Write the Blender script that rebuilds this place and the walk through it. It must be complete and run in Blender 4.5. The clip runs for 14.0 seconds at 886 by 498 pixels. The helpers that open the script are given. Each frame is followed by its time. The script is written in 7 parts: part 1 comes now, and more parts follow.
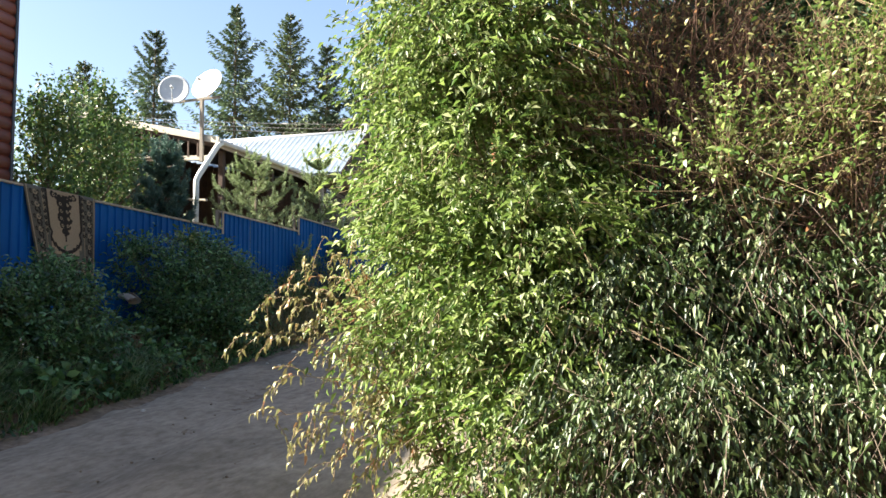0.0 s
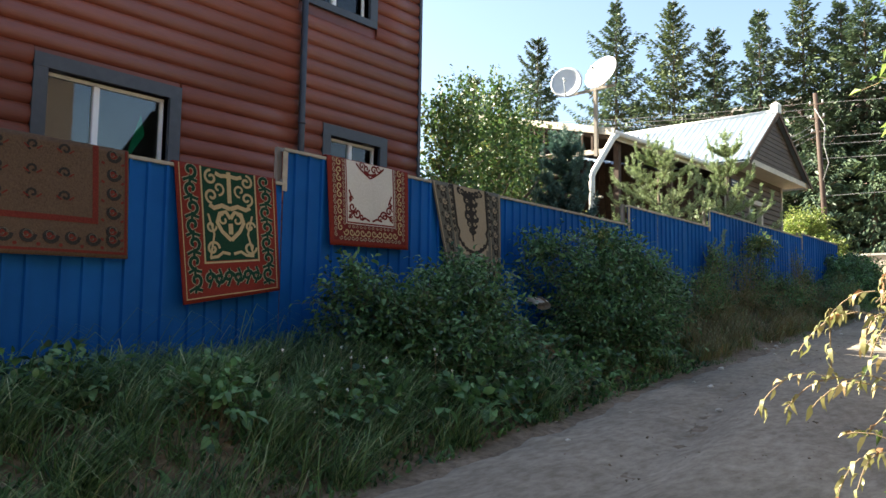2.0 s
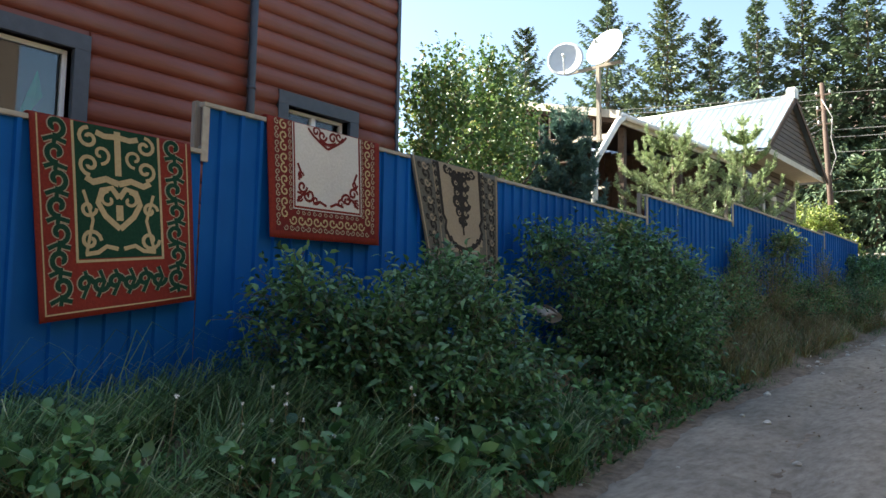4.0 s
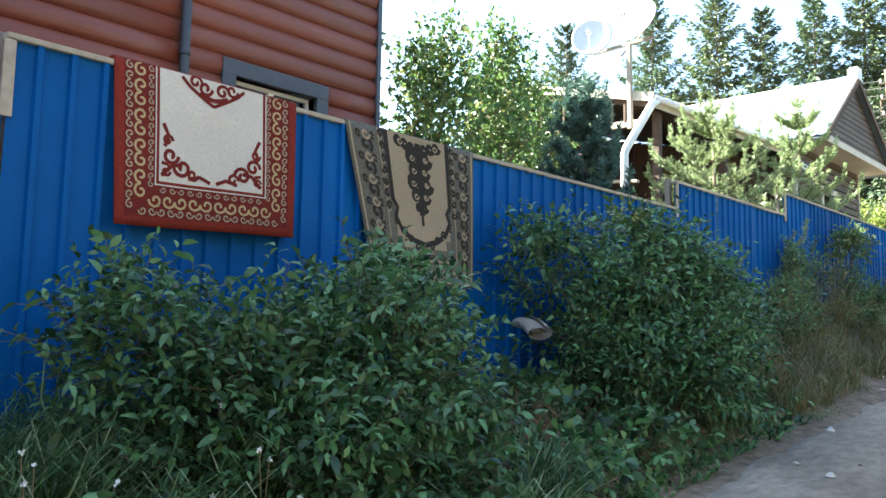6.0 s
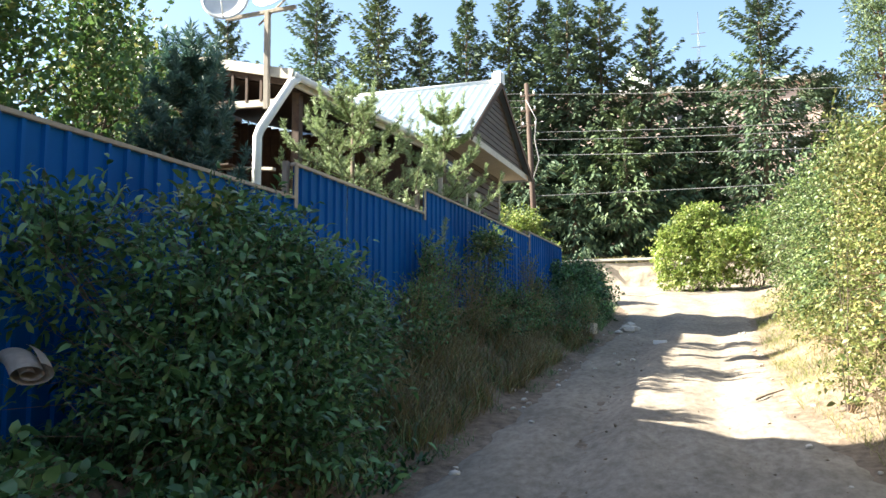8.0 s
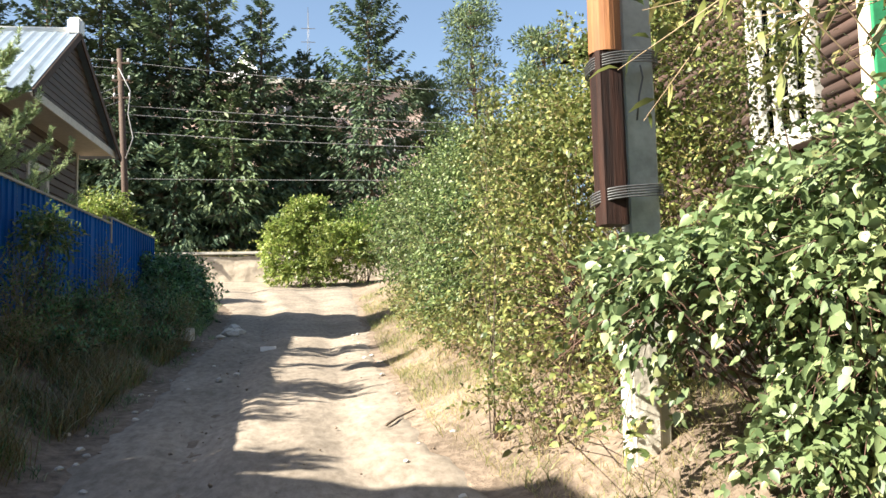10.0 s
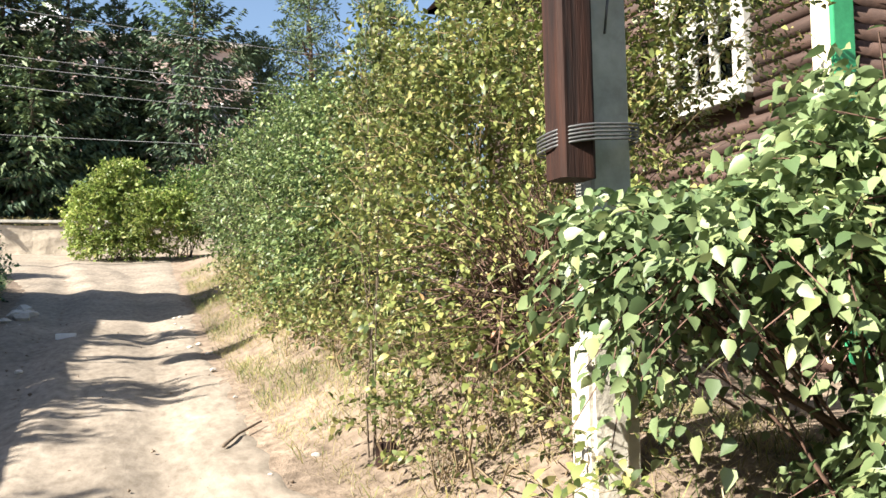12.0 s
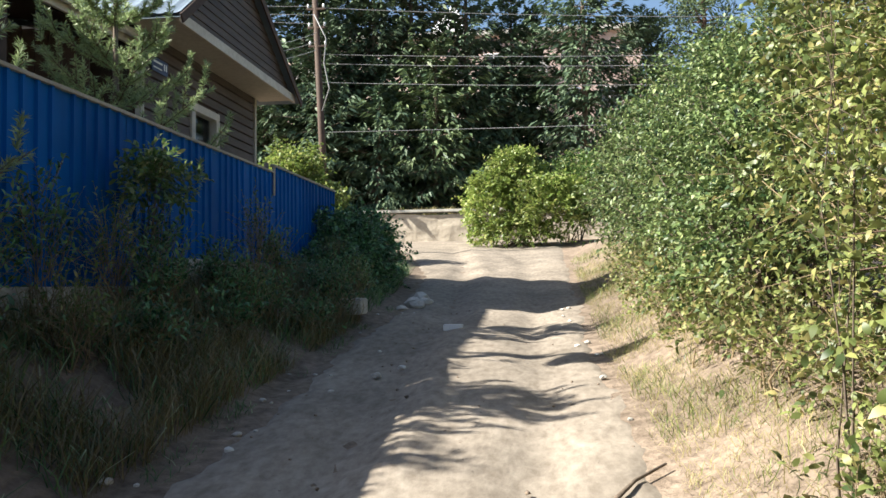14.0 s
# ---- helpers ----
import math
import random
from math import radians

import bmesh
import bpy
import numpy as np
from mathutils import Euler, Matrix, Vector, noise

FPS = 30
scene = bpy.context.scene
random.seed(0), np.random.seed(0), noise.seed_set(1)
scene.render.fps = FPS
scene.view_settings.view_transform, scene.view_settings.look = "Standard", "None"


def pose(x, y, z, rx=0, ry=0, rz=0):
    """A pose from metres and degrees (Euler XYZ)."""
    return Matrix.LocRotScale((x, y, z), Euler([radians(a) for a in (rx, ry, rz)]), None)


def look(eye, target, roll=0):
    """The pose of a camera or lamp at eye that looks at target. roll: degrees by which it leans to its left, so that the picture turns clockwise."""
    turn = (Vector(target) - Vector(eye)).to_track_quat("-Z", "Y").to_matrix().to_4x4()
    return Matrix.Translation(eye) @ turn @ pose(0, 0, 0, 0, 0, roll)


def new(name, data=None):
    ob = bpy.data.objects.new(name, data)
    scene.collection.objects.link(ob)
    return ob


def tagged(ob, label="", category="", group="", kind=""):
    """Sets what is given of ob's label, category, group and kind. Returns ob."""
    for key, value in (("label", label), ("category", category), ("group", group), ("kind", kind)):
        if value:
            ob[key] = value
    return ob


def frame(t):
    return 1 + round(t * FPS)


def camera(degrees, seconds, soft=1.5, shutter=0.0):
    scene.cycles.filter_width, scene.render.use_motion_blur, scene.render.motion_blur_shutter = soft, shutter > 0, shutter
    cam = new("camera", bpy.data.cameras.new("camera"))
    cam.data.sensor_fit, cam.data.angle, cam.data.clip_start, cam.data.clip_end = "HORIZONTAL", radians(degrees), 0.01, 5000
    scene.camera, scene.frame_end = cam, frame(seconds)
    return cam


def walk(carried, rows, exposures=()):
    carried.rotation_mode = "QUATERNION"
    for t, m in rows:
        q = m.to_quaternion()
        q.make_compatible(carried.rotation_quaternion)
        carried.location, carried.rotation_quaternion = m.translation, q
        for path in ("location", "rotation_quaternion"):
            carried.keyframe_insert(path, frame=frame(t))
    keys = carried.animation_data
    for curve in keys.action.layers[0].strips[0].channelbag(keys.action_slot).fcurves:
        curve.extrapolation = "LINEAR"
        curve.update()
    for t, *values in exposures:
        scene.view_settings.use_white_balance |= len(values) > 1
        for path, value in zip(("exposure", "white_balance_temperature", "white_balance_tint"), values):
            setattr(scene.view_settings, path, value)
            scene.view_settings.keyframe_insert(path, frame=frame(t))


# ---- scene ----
cam = camera(57.05, 14.0)
PATH = [
    (0, look((2.612, -0.472, 1.465), (0.147, 9.175, 2.394), -0.58)),
    (0.5, look((2.236, -0.106, 1.530), (-1.909, 8.952, 2.412), 0.42)),
    (1, look((1.805, 0.275, 1.530), (-3.300, 8.827, 2.423), 0.57)),
    (1.5, look((1.501, 0.620, 1.542), (-4.480, 8.583, 2.446), 0.47)),
    (2, look((1.214, 0.944, 1.572), (-5.236, 8.527, 2.520), 0.84)),
    (2.5, look((0.866, 1.456, 1.591), (-5.478, 9.130, 2.511), 0.83)),
    (3, look((0.480, 1.800, 1.620), (-5.824, 9.501, 2.598), 1.14)),
    (3.2, look((0.309, 1.951, 1.661), (-6.001, 9.655, 2.577), 1.00)),
    (5.3, look((-0.827, 4.072, 1.843), (-7.085, 11.813, 2.799), 1.13)),
    (5.5, look((-0.870, 4.253, 1.857), (-7.291, 11.864, 2.782), 1.06)),
    (6, look((-0.896, 4.684, 1.860), (-7.652, 11.988, 2.866), 1.01)),
    (6.5, look((-1.031, 5.306, 1.951), (-7.414, 12.939, 2.945), 1.04)),
    (7, look((-1.143, 5.690, 1.969), (-6.320, 14.188, 2.954), 0.48)),
    (7.5, look((-1.271, 6.260, 1.996), (-5.551, 15.244, 2.981), 0.49)),
    (8, look((-1.400, 6.745, 2.069), (-4.751, 16.113, 3.080), 0.03)),
    (8.5, look((-1.519, 7.288, 2.065), (-3.592, 17.016, 3.103), -0.32)),
    (9, look((-1.612, 7.883, 2.110), (-2.431, 17.798, 3.121), -0.83)),
    (9.2, look((-1.655, 8.133, 2.154), (-1.944, 18.082, 3.114), -1.23)),
    (11.3, look((-1.656, 9.937, 2.285), (1.212, 19.473, 3.201), -0.72)),
    (11.5, look((-1.662, 10.135, 2.286), (1.413, 19.605, 3.212), -0.93)),
    (12, look((-1.666, 10.561, 2.329), (1.700, 19.961, 2.876), -1.18)),
    (12.5, look((-1.653, 10.944, 2.371), (1.867, 20.296, 2.766), -1.04)),
    (13, look((-1.662, 11.298, 2.399), (1.325, 20.834, 2.752), -1.23)),
    (13.5, look((-1.602, 11.651, 2.418), (-0.546, 21.587, 2.820), -1.04)),
    (14, look((-1.537, 12.055, 2.422), (-2.806, 21.965, 2.846), -0.65)),
]
EXPOSURE = [(0, 2.16, 6650, 9), (1, 2.11, 6600, 8), (1.5, 2.22, 6600, 8), (2, 2.42, 6850, 7), (2.5, 2.46, 6850, 7), (3, 2.5, 6750, 6), (5.5, 2.97, 6450, 4), (6, 3.42, 6300, 2), (6.5, 3.37, 6400, 3), (7, 2.97, 6450, 4), (7.5, 2.72, 6650, 6), (8, 2.47, 6500, 5), (8.5, 2.47, 6550, 6), (9, 2.19, 6750, 8), (11.5, 1.81, 6400, 8), (12.5, 1.74, 6450, 10), (14, 1.58, 6250, 7)]
walk(cam, PATH, EXPOSURE)

# ---- light ----
SUN_FROM = Vector((-1.0, -0.31, 0.82))
world = bpy.data.worlds.new("world")
scene.world = world
world.use_nodes = True
wn = world.node_tree
sky = wn.nodes.new("ShaderNodeTexSky")
sky.sky_type, sky.sun_disc = "NISHITA", False
sky.sun_elevation, sky.sun_rotation = radians(38), radians(252)
sky.air_density, sky.dust_density, sky.ozone_density = 1.0, 1.5, 1.1
wn.links.new(sky.outputs[0], wn.nodes["Background"].inputs[0])
wn.nodes["Background"].inputs[1].default_value = 0.064
sun = new("sun", bpy.data.lights.new("sun", "SUN"))
sun.data.energy, sun.data.angle, sun.data.color = 5.0, radians(0.5), (1.0, 0.93, 0.82)
sun.rotation_mode = "QUATERNION"
sun.rotation_quaternion = SUN_FROM.to_track_quat("Z", "Y")

rng = np.random.default_rng(7)


# ---- materials ----
def surf(name, c1, c2, scale=8.0, rough=0.8, bump=0.3, metal=0.0, stretch=(1, 1, 1), big=0.5, vary=0.0, spec=0.5, dist=0.01):
    """A surface of two tones: fine grain at scale, broad stains, relief, and a change from piece to piece."""
    m = bpy.data.materials.new(name)
    m.use_nodes = True
    nt = m.node_tree
    n, l = nt.nodes, nt.links
    b = n["Principled BSDF"]
    geo = n.new("ShaderNodeNewGeometry")
    mp = n.new("ShaderNodeMapping")
    mp.inputs["Scale"].default_value = stretch
    l.new(geo.outputs["Position"], mp.inputs[0])
    fine = n.new("ShaderNodeTexNoise")
    fine.inputs["Scale"].default_value, fine.inputs["Detail"].default_value, fine.inputs["Roughness"].default_value = scale, 6, 0.65
    l.new(mp.outputs[0], fine.inputs[0])
    broad = n.new("ShaderNodeTexNoise")
    broad.inputs["Scale"].default_value, broad.inputs["Detail"].default_value = big, 3
    l.new(geo.outputs["Position"], broad.inputs[0])
    ramp = n.new("ShaderNodeMapRange")
    ramp.inputs[1].default_value, ramp.inputs[2].default_value = 0.3, 0.7
    l.new(fine.outputs[0], ramp.inputs[0])
    mix = n.new("ShaderNodeMix")
    mix.data_type = "RGBA"
    mix.inputs[6].default_value, mix.inputs[7].default_value = (*c1, 1), (*c2, 1)
    l.new(ramp.outputs[0], mix.inputs[0])
    hsv = n.new("ShaderNodeHueSaturation")
    val = n.new("ShaderNodeMapRange")
    val.inputs[1].default_value, val.inputs[2].default_value, val.inputs[3].default_value, val.inputs[4].default_value = 0.3, 0.7, 0.78, 1.2
    l.new(broad.outputs[0], val.inputs[0])
    out = val.outputs[0]
    if vary:
        info = n.new("ShaderNodeObjectInfo")
        pv = n.new("ShaderNodeMapRange")
        pv.inputs[3].default_value, pv.inputs[4].default_value = 1 - vary, 1 + vary
        l.new(info.outputs["Random"], pv.inputs[0])
        mul = n.new("ShaderNodeMath")
        mul.operation = "MULTIPLY"
        l.new(out, mul.inputs[0])
        l.new(pv.outputs[0], mul.inputs[1])
        out = mul.outputs[0]
    l.new(out, hsv.inputs["Value"])
    l.new(mix.outputs[2], hsv.inputs["Color"])
    l.new(hsv.outputs[0], b.inputs["Base Color"])
    b.inputs["Roughness"].default_value, b.inputs["Metallic"].default_value = rough, metal
    b.inputs["Specular IOR Level"].default_value = spec
    if bump:
        bp = n.new("ShaderNodeBump")
        bp.inputs["Strength"].default_value, bp.inputs["Distance"].default_value = bump, dist
        l.new(fine.outputs[0], bp.inputs["Height"])
        l.new(bp.outputs[0], b.inputs["Normal"])
    return m


def leafy(name, c1, c2, c3=None, through_light=0.35, rough=0.45, patch=0.6):
    """Leaves: tones from leaf to leaf and from patch to patch, light shining through."""
    m = bpy.data.materials.new(name)
    m.use_nodes = True
    nt = m.node_tree
    n, l = nt.nodes, nt.links
    b, out = n["Principled BSDF"], n["Material Output"]
    geo = n.new("ShaderNodeNewGeometry")
    ramp = n.new("ShaderNodeValToRGB")
    ramp.color_ramp.elements[0].color, ramp.color_ramp.elements[1].color = (*c1, 1), (*c2, 1)
    if c3:
        ramp.color_ramp.elements[1].position = 0.8
        e = ramp.color_ramp.elements.new(0.97)
        e.color = (*c3, 1)
    l.new(geo.outputs["Random Per Island"], ramp.inputs[0])
    nz = n.new("ShaderNodeTexNoise")
    nz.inputs["Scale"].default_value = patch
    l.new(geo.outputs["Position"], nz.inputs[0])
    val = n.new("ShaderNodeMapRange")
    val.inputs[1].default_value, val.inputs[2].default_value, val.inputs[3].default_value, val.inputs[4].default_value = 0.3, 0.7, 0.75, 1.25
    l.new(nz.outputs[0], val.inputs[0])
    hsv = n.new("ShaderNodeHueSaturation")
    l.new(val.outputs[0], hsv.inputs["Value"])
    l.new(ramp.outputs[0], hsv.inputs["Color"])
    l.new(hsv.outputs[0], b.inputs["Base Color"])
    b.inputs["Roughness"].default_value = rough
    tr = n.new("ShaderNodeBsdfTranslucent")
    l.new(hsv.outputs[0], tr.inputs["Color"])
    mx = n.new("ShaderNodeMixShader")
    mx.inputs[0].default_value = through_light
    l.new(b.outputs[0], mx.inputs[1])
    l.new(tr.outputs[0], mx.inputs[2])
    l.new(mx.outputs[0], out.inputs[0])
    return m


M = {}
M["dirt"] = surf("packed_sand", (0.178, 0.147, 0.115), (0.325, 0.278, 0.226), 13.0, 0.95, 0.5, big=0.9, stretch=(1, 0.45, 1), dist=0.012, spec=0.15)
M["soil"] = surf("verge_soil", (0.11, 0.082, 0.06), (0.30, 0.232, 0.175), 9.0, 0.95, 1.0, big=0.6, dist=0.04, spec=0.2)
M["fence"] = surf("blue_painted_steel", (0.003, 0.080, 0.295), (0.005, 0.096, 0.340), 2.5, 0.55, 0.05, big=0.8, vary=0.06, spec=0.1)
M["rail"] = surf("weathered_capping", (0.30, 0.27, 0.22), (0.42, 0.38, 0.31), 14, 0.75, 0.3, vary=0.1)
M["concrete"] = surf("concrete", (0.36, 0.34, 0.30), (0.52, 0.50, 0.45), 9, 0.9, 0.5, big=1.2)
M["oldwall"] = surf("stained_concrete", (0.30, 0.255, 0.20), (0.52, 0.45, 0.36), 2.2, 0.95, 0.9, big=0.5, dist=0.05)
M["siding"] = surf("brown_red_log_siding", (0.17, 0.040, 0.020), (0.225, 0.058, 0.030), 20, 0.45, 0.12, big=0.4, stretch=(1, .15, 3), vary=0.1)
M["greytrim"] = surf("dark_grey_trim", (0.035, 0.04, 0.05), (0.055, 0.06, 0.07), 8, 0.5, 0.05)
M["pvc"] = surf("white_plastic", (0.74, 0.74, 0.73), (0.82, 0.82, 0.81), 5, 0.35, 0.02)
M["whitemetal"] = surf("white_sheet_metal", (0.68, 0.67, 0.63), (0.80, 0.79, 0.75), 4, 0.4, 0.05)
M["roofmetal"] = surf("pale_zinc_roof", (0.20, 0.25, 0.30), (0.28, 0.33, 0.38), 3, 0.35, 0.05, metal=0.3, big=0.6)
M["redroof"] = surf("dark_red_roof", (0.12, 0.03, 0.02), (0.16, 0.04, 0.03), 3, 0.5, 0.1)
M["brownwood"] = surf("brown_stained_boards", (0.054, 0.038, 0.030), (0.098, 0.070, 0.054), 16, 0.7, 0.4, stretch=(1, .12, 1), vary=0.16)
M["darkwood"] = surf("dark_beams", (0.045, 0.026, 0.018), (0.085, 0.05, 0.032), 12, 0.8, 0.4, vary=0.12)
M["palewood"] = surf("pale_beige_board", (0.40, 0.35, 0.28), (0.52, 0.47, 0.39), 10, 0.7, 0.3, vary=0.1)
M["greywood"] = surf("grey_weathered_pole", (0.20, 0.17, 0.14), (0.34, 0.30, 0.25), 14, 0.9, 0.6, stretch=(4, 4, .35))
M["polewood"] = surf("orange_brown_pole", (0.20, 0.075, 0.028), (0.46, 0.20, 0.075), 9, 0.75, 0.6, stretch=(2.4, 2.4, .16), big=1.5, dist=0.012)
M["darkpole"] = surf("tarred_pole_foot", (0.008, 0.006, 0.006), (0.046, 0.018, 0.011), 10, 0.75, 0.9, stretch=(2.2, 2.2, .12), big=4.0, dist=0.014, spec=0.25)
M["wire"] = surf("steel_wire", (0.10, 0.10, 0.10), (0.19, 0.19, 0.19), 30, 0.5, 0.1, metal=0.6)
M["cable"] = surf("black_cable", (0.05, 0.05, 0.05), (0.09, 0.09, 0.09), 3, 0.6, 0)
M["palecable"] = surf("aluminium_cable", (0.22, 0.22, 0.22), (0.30, 0.30, 0.30), 3, 0.5, 0)
M["limewash"] = surf("limewashed_concrete", (0.42, 0.38, 0.31), (0.70, 0.66, 0.58), 12, 0.9, 0.7, big=3.0, dist=0.02)
M["postgrey"] = surf("grey_concrete_post", (0.33, 0.33, 0.28), (0.47, 0.47, 0.41), 12, 0.9, 0.5, big=2.0)
M["logs"] = surf("dark_red_brown_logs", (0.036, 0.020, 0.015), (0.078, 0.042, 0.030), 12, 0.8, 0.6, stretch=(1, .1, 1), vary=0.15)
M["whitepaint"] = surf("peeling_white_paint", (0.34, 0.33, 0.30), (0.56, 0.55, 0.50), 14, 0.6, 0.4)
M["greenpaint"] = surf("bright_green_paint", (0.022, 0.20, 0.085), (0.04, 0.30, 0.13), 14, 0.55, 0.3)
M["creampaint"] = surf("cream_paint", (0.68, 0.62, 0.42), (0.78, 0.73, 0.54), 14, 0.6, 0.3)
# near-black colour that stands for unlit rooms behind the glass
M["inside"] = surf("room_shade_dark", (0.06, 0.055, 0.05), (0.09, 0.085, 0.08), 2, 0.9, 0)
M["bark"] = surf("grey_brown_bark", (0.10, 0.075, 0.055), (0.20, 0.155, 0.115), 22, 0.95, 0.8, stretch=(1, 1, .3))
M["twig"] = surf("tan_twigs", (0.20, 0.14, 0.08), (0.32, 0.24, 0.14), 25, 0.85, 0.3)
M["redtwig"] = surf("red_brown_twigs", (0.085, 0.048, 0.034), (0.18, 0.105, 0.075), 25, 0.85, 0.3)
M["dish"] = surf("white_dish", (0.66, 0.66, 0.65), (0.76, 0.76, 0.75), 3, 0.45, 0.03)
M["greydish"] = surf("pale_grey_dish", (0.46, 0.47, 0.47), (0.56, 0.57, 0.57), 3, 0.45, 0.03)
M["stone"] = surf("pale_stone", (0.38, 0.35, 0.31), (0.56, 0.53, 0.48), 10, 0.9, 0.6, vary=0.2)
M["cardboard"] = surf("grey_felt_backing", (0.46, 0.41, 0.35), (0.58, 0.53, 0.47), 20, 0.95, 0.5)
M["litter"] = surf("white_litter", (0.70, 0.70, 0.70), (0.80, 0.80, 0.80), 9, 0.6, 0.1)
M["pinkwall"] = surf("pale_pink_render", (0.50, 0.37, 0.32), (0.60, 0.46, 0.40), 1.5, 0.9, 0.2, big=0.2)
M["pinkroof"] = surf("white_tin_spire", (0.70, 0.70, 0.70), (0.80, 0.80, 0.80), 1.5, 0.5, 0.1)
M["greenlamp"] = surf("green_cloth", (0.01, 0.35, 0.14), (0.015, 0.42, 0.18), 6, 0.8, 0.1)
M["window_backing"] = surf("pale_curtain", (0.50, 0.49, 0.45), (0.62, 0.60, 0.56), 4, 0.9, 0.2, stretch=(6, 6, .3))
M["sign"] = surf("blue_plate", (0.03, 0.05, 0.12), (0.04, 0.06, 0.14), 5, 0.5, 0)
# carpets
M["c_red"] = surf("carpet_red", (0.155, 0.024, 0.018), (0.22, 0.036, 0.025), 60, 0.98, 0.4, spec=0.1)
M["c_darkred"] = surf("carpet_dark_red", (0.105, 0.018, 0.016), (0.165, 0.028, 0.025), 60, 0.98, 0.4, spec=0.1)
M["c_white"] = surf("carpet_cream_white", (0.50, 0.47, 0.42), (0.60, 0.57, 0.52), 60, 0.98, 0.4, spec=0.1)
M["c_green"] = surf("carpet_dark_green", (0.010, 0.036, 0.022), (0.018, 0.054, 0.032), 60, 0.98, 0.4, spec=0.1)
M["c_gold"] = surf("carpet_gold", (0.36, 0.27, 0.14), (0.46, 0.35, 0.20), 60, 0.98, 0.4, spec=0.1)
M["c_beige"] = surf("carpet_beige", (0.29, 0.235, 0.165), (0.37, 0.305, 0.215), 60, 0.98, 0.4, spec=0.1)
M["c_grey"] = surf("carpet_grey_green", (0.085, 0.085, 0.072), (0.17, 0.16, 0.13), 60, 0.98, 0.4, spec=0.1)
M["c_black"] = surf("carpet_black_brown", (0.03, 0.028, 0.026), (0.05, 0.045, 0.04), 60, 0.98, 0.4, spec=0.1)
M["c_rust"] = surf("carpet_rust_red", (0.13, 0.026, 0.020), (0.19, 0.040, 0.030), 60, 0.98, 0.4, spec=0.1)
M["c_brown"] = surf("carpet_brown", (0.095, 0.062, 0.042), (0.15, 0.10, 0.068), 60, 0.98, 0.4, spec=0.1)
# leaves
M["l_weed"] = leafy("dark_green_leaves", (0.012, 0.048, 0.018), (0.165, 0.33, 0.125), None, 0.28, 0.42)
M["l_mid"] = leafy("mid_green_leaves", (0.050, 0.105, 0.026), (0.15, 0.225, 0.062), (0.36, 0.36, 0.15), 0.35, 0.38)
M["l_willow"] = leafy("willow_leaves", (0.060, 0.13, 0.024), (0.28, 0.38, 0.10), (0.50, 0.56, 0.30), 0.4, 0.45)
M["l_yellow"] = leafy("yellow_green_leaves", (0.045, 0.075, 0.020), (0.255, 0.285, 0.085), (0.36, 0.31, 0.12), 0.25, 0.48)
M["l_lilac"] = leafy("lilac_leaves", (0.080, 0.130, 0.052), (0.25, 0.32, 0.145), (0.33, 0.37, 0.16), 0.25, 0.45)
M["l_rose"] = leafy("wild_rose_leaves", (0.020, 0.052, 0.016), (0.20, 0.27, 0.09), (0.30, 0.34, 0.14), 0.22, 0.48)
M["l_lime"] = leafy("lime_green_leaves", (0.11, 0.175, 0.035), (0.27, 0.33, 0.08), (0.40, 0.40, 0.14), 0.4)
# leaf colour kept very dark to stand for shade inside the willow
M["l_shade"] = leafy("shade_dark_leaves", (0.016, 0.045, 0.016), (0.055, 0.11, 0.042), None, 0.2, 0.5)
# darker copy of the willow leaves, for the side turned from the sun
M["l_under"] = leafy("small_willow_leaves_shade_tone", (0.018, 0.045, 0.015), (0.105, 0.160, 0.052), (0.34, 0.38, 0.20), 0.22, 0.42)
M["l_birch"] = leafy("birch_leaves", (0.045, 0.105, 0.03), (0.12, 0.20, 0.055), (0.25, 0.25, 0.08), 0.3)
M["l_dry"] = leafy("dry_leaves", (0.21, 0.22, 0.075), (0.40, 0.36, 0.16), (0.32, 0.15, 0.07), 0.3)
M["n_spruce"] = leafy("spruce_needles", (0.036, 0.072, 0.042), (0.145, 0.205, 0.105), None, 0.15, 0.6, 0.25)
M["n_sprucelight"] = leafy("lighter_spruce_needles", (0.044, 0.080, 0.038), (0.175, 0.230, 0.098), None, 0.15, 0.6, 0.25)
M["n_pine"] = leafy("young_pine_needles", (0.17, 0.24, 0.10), (0.36, 0.43, 0.21), None, 0.25, 0.5)
M["n_darkpine"] = leafy("blue_green_pine_needles", (0.055, 0.125, 0.10), (0.115, 0.20, 0.15), None, 0.2, 0.5)
M["g_green"] = leafy("green_grass", (0.014, 0.052, 0.017), (0.165, 0.29, 0.10), (0.40, 0.42, 0.24), 0.3)
M["g_dry"] = leafy("dry_grass", (0.30, 0.25, 0.11), (0.46, 0.40, 0.20), (0.17, 0.23, 0.065), 0.45)
M["g_tan"] = leafy("browning_grass", (0.15, 0.115, 0.05), (0.30, 0.24, 0.11), (0.13, 0.17, 0.05), 0.35)
M["petal"] = surf("white_petals", (0.7, 0.7, 0.68), (0.8, 0.8, 0.78), 20, 0.8, 0)


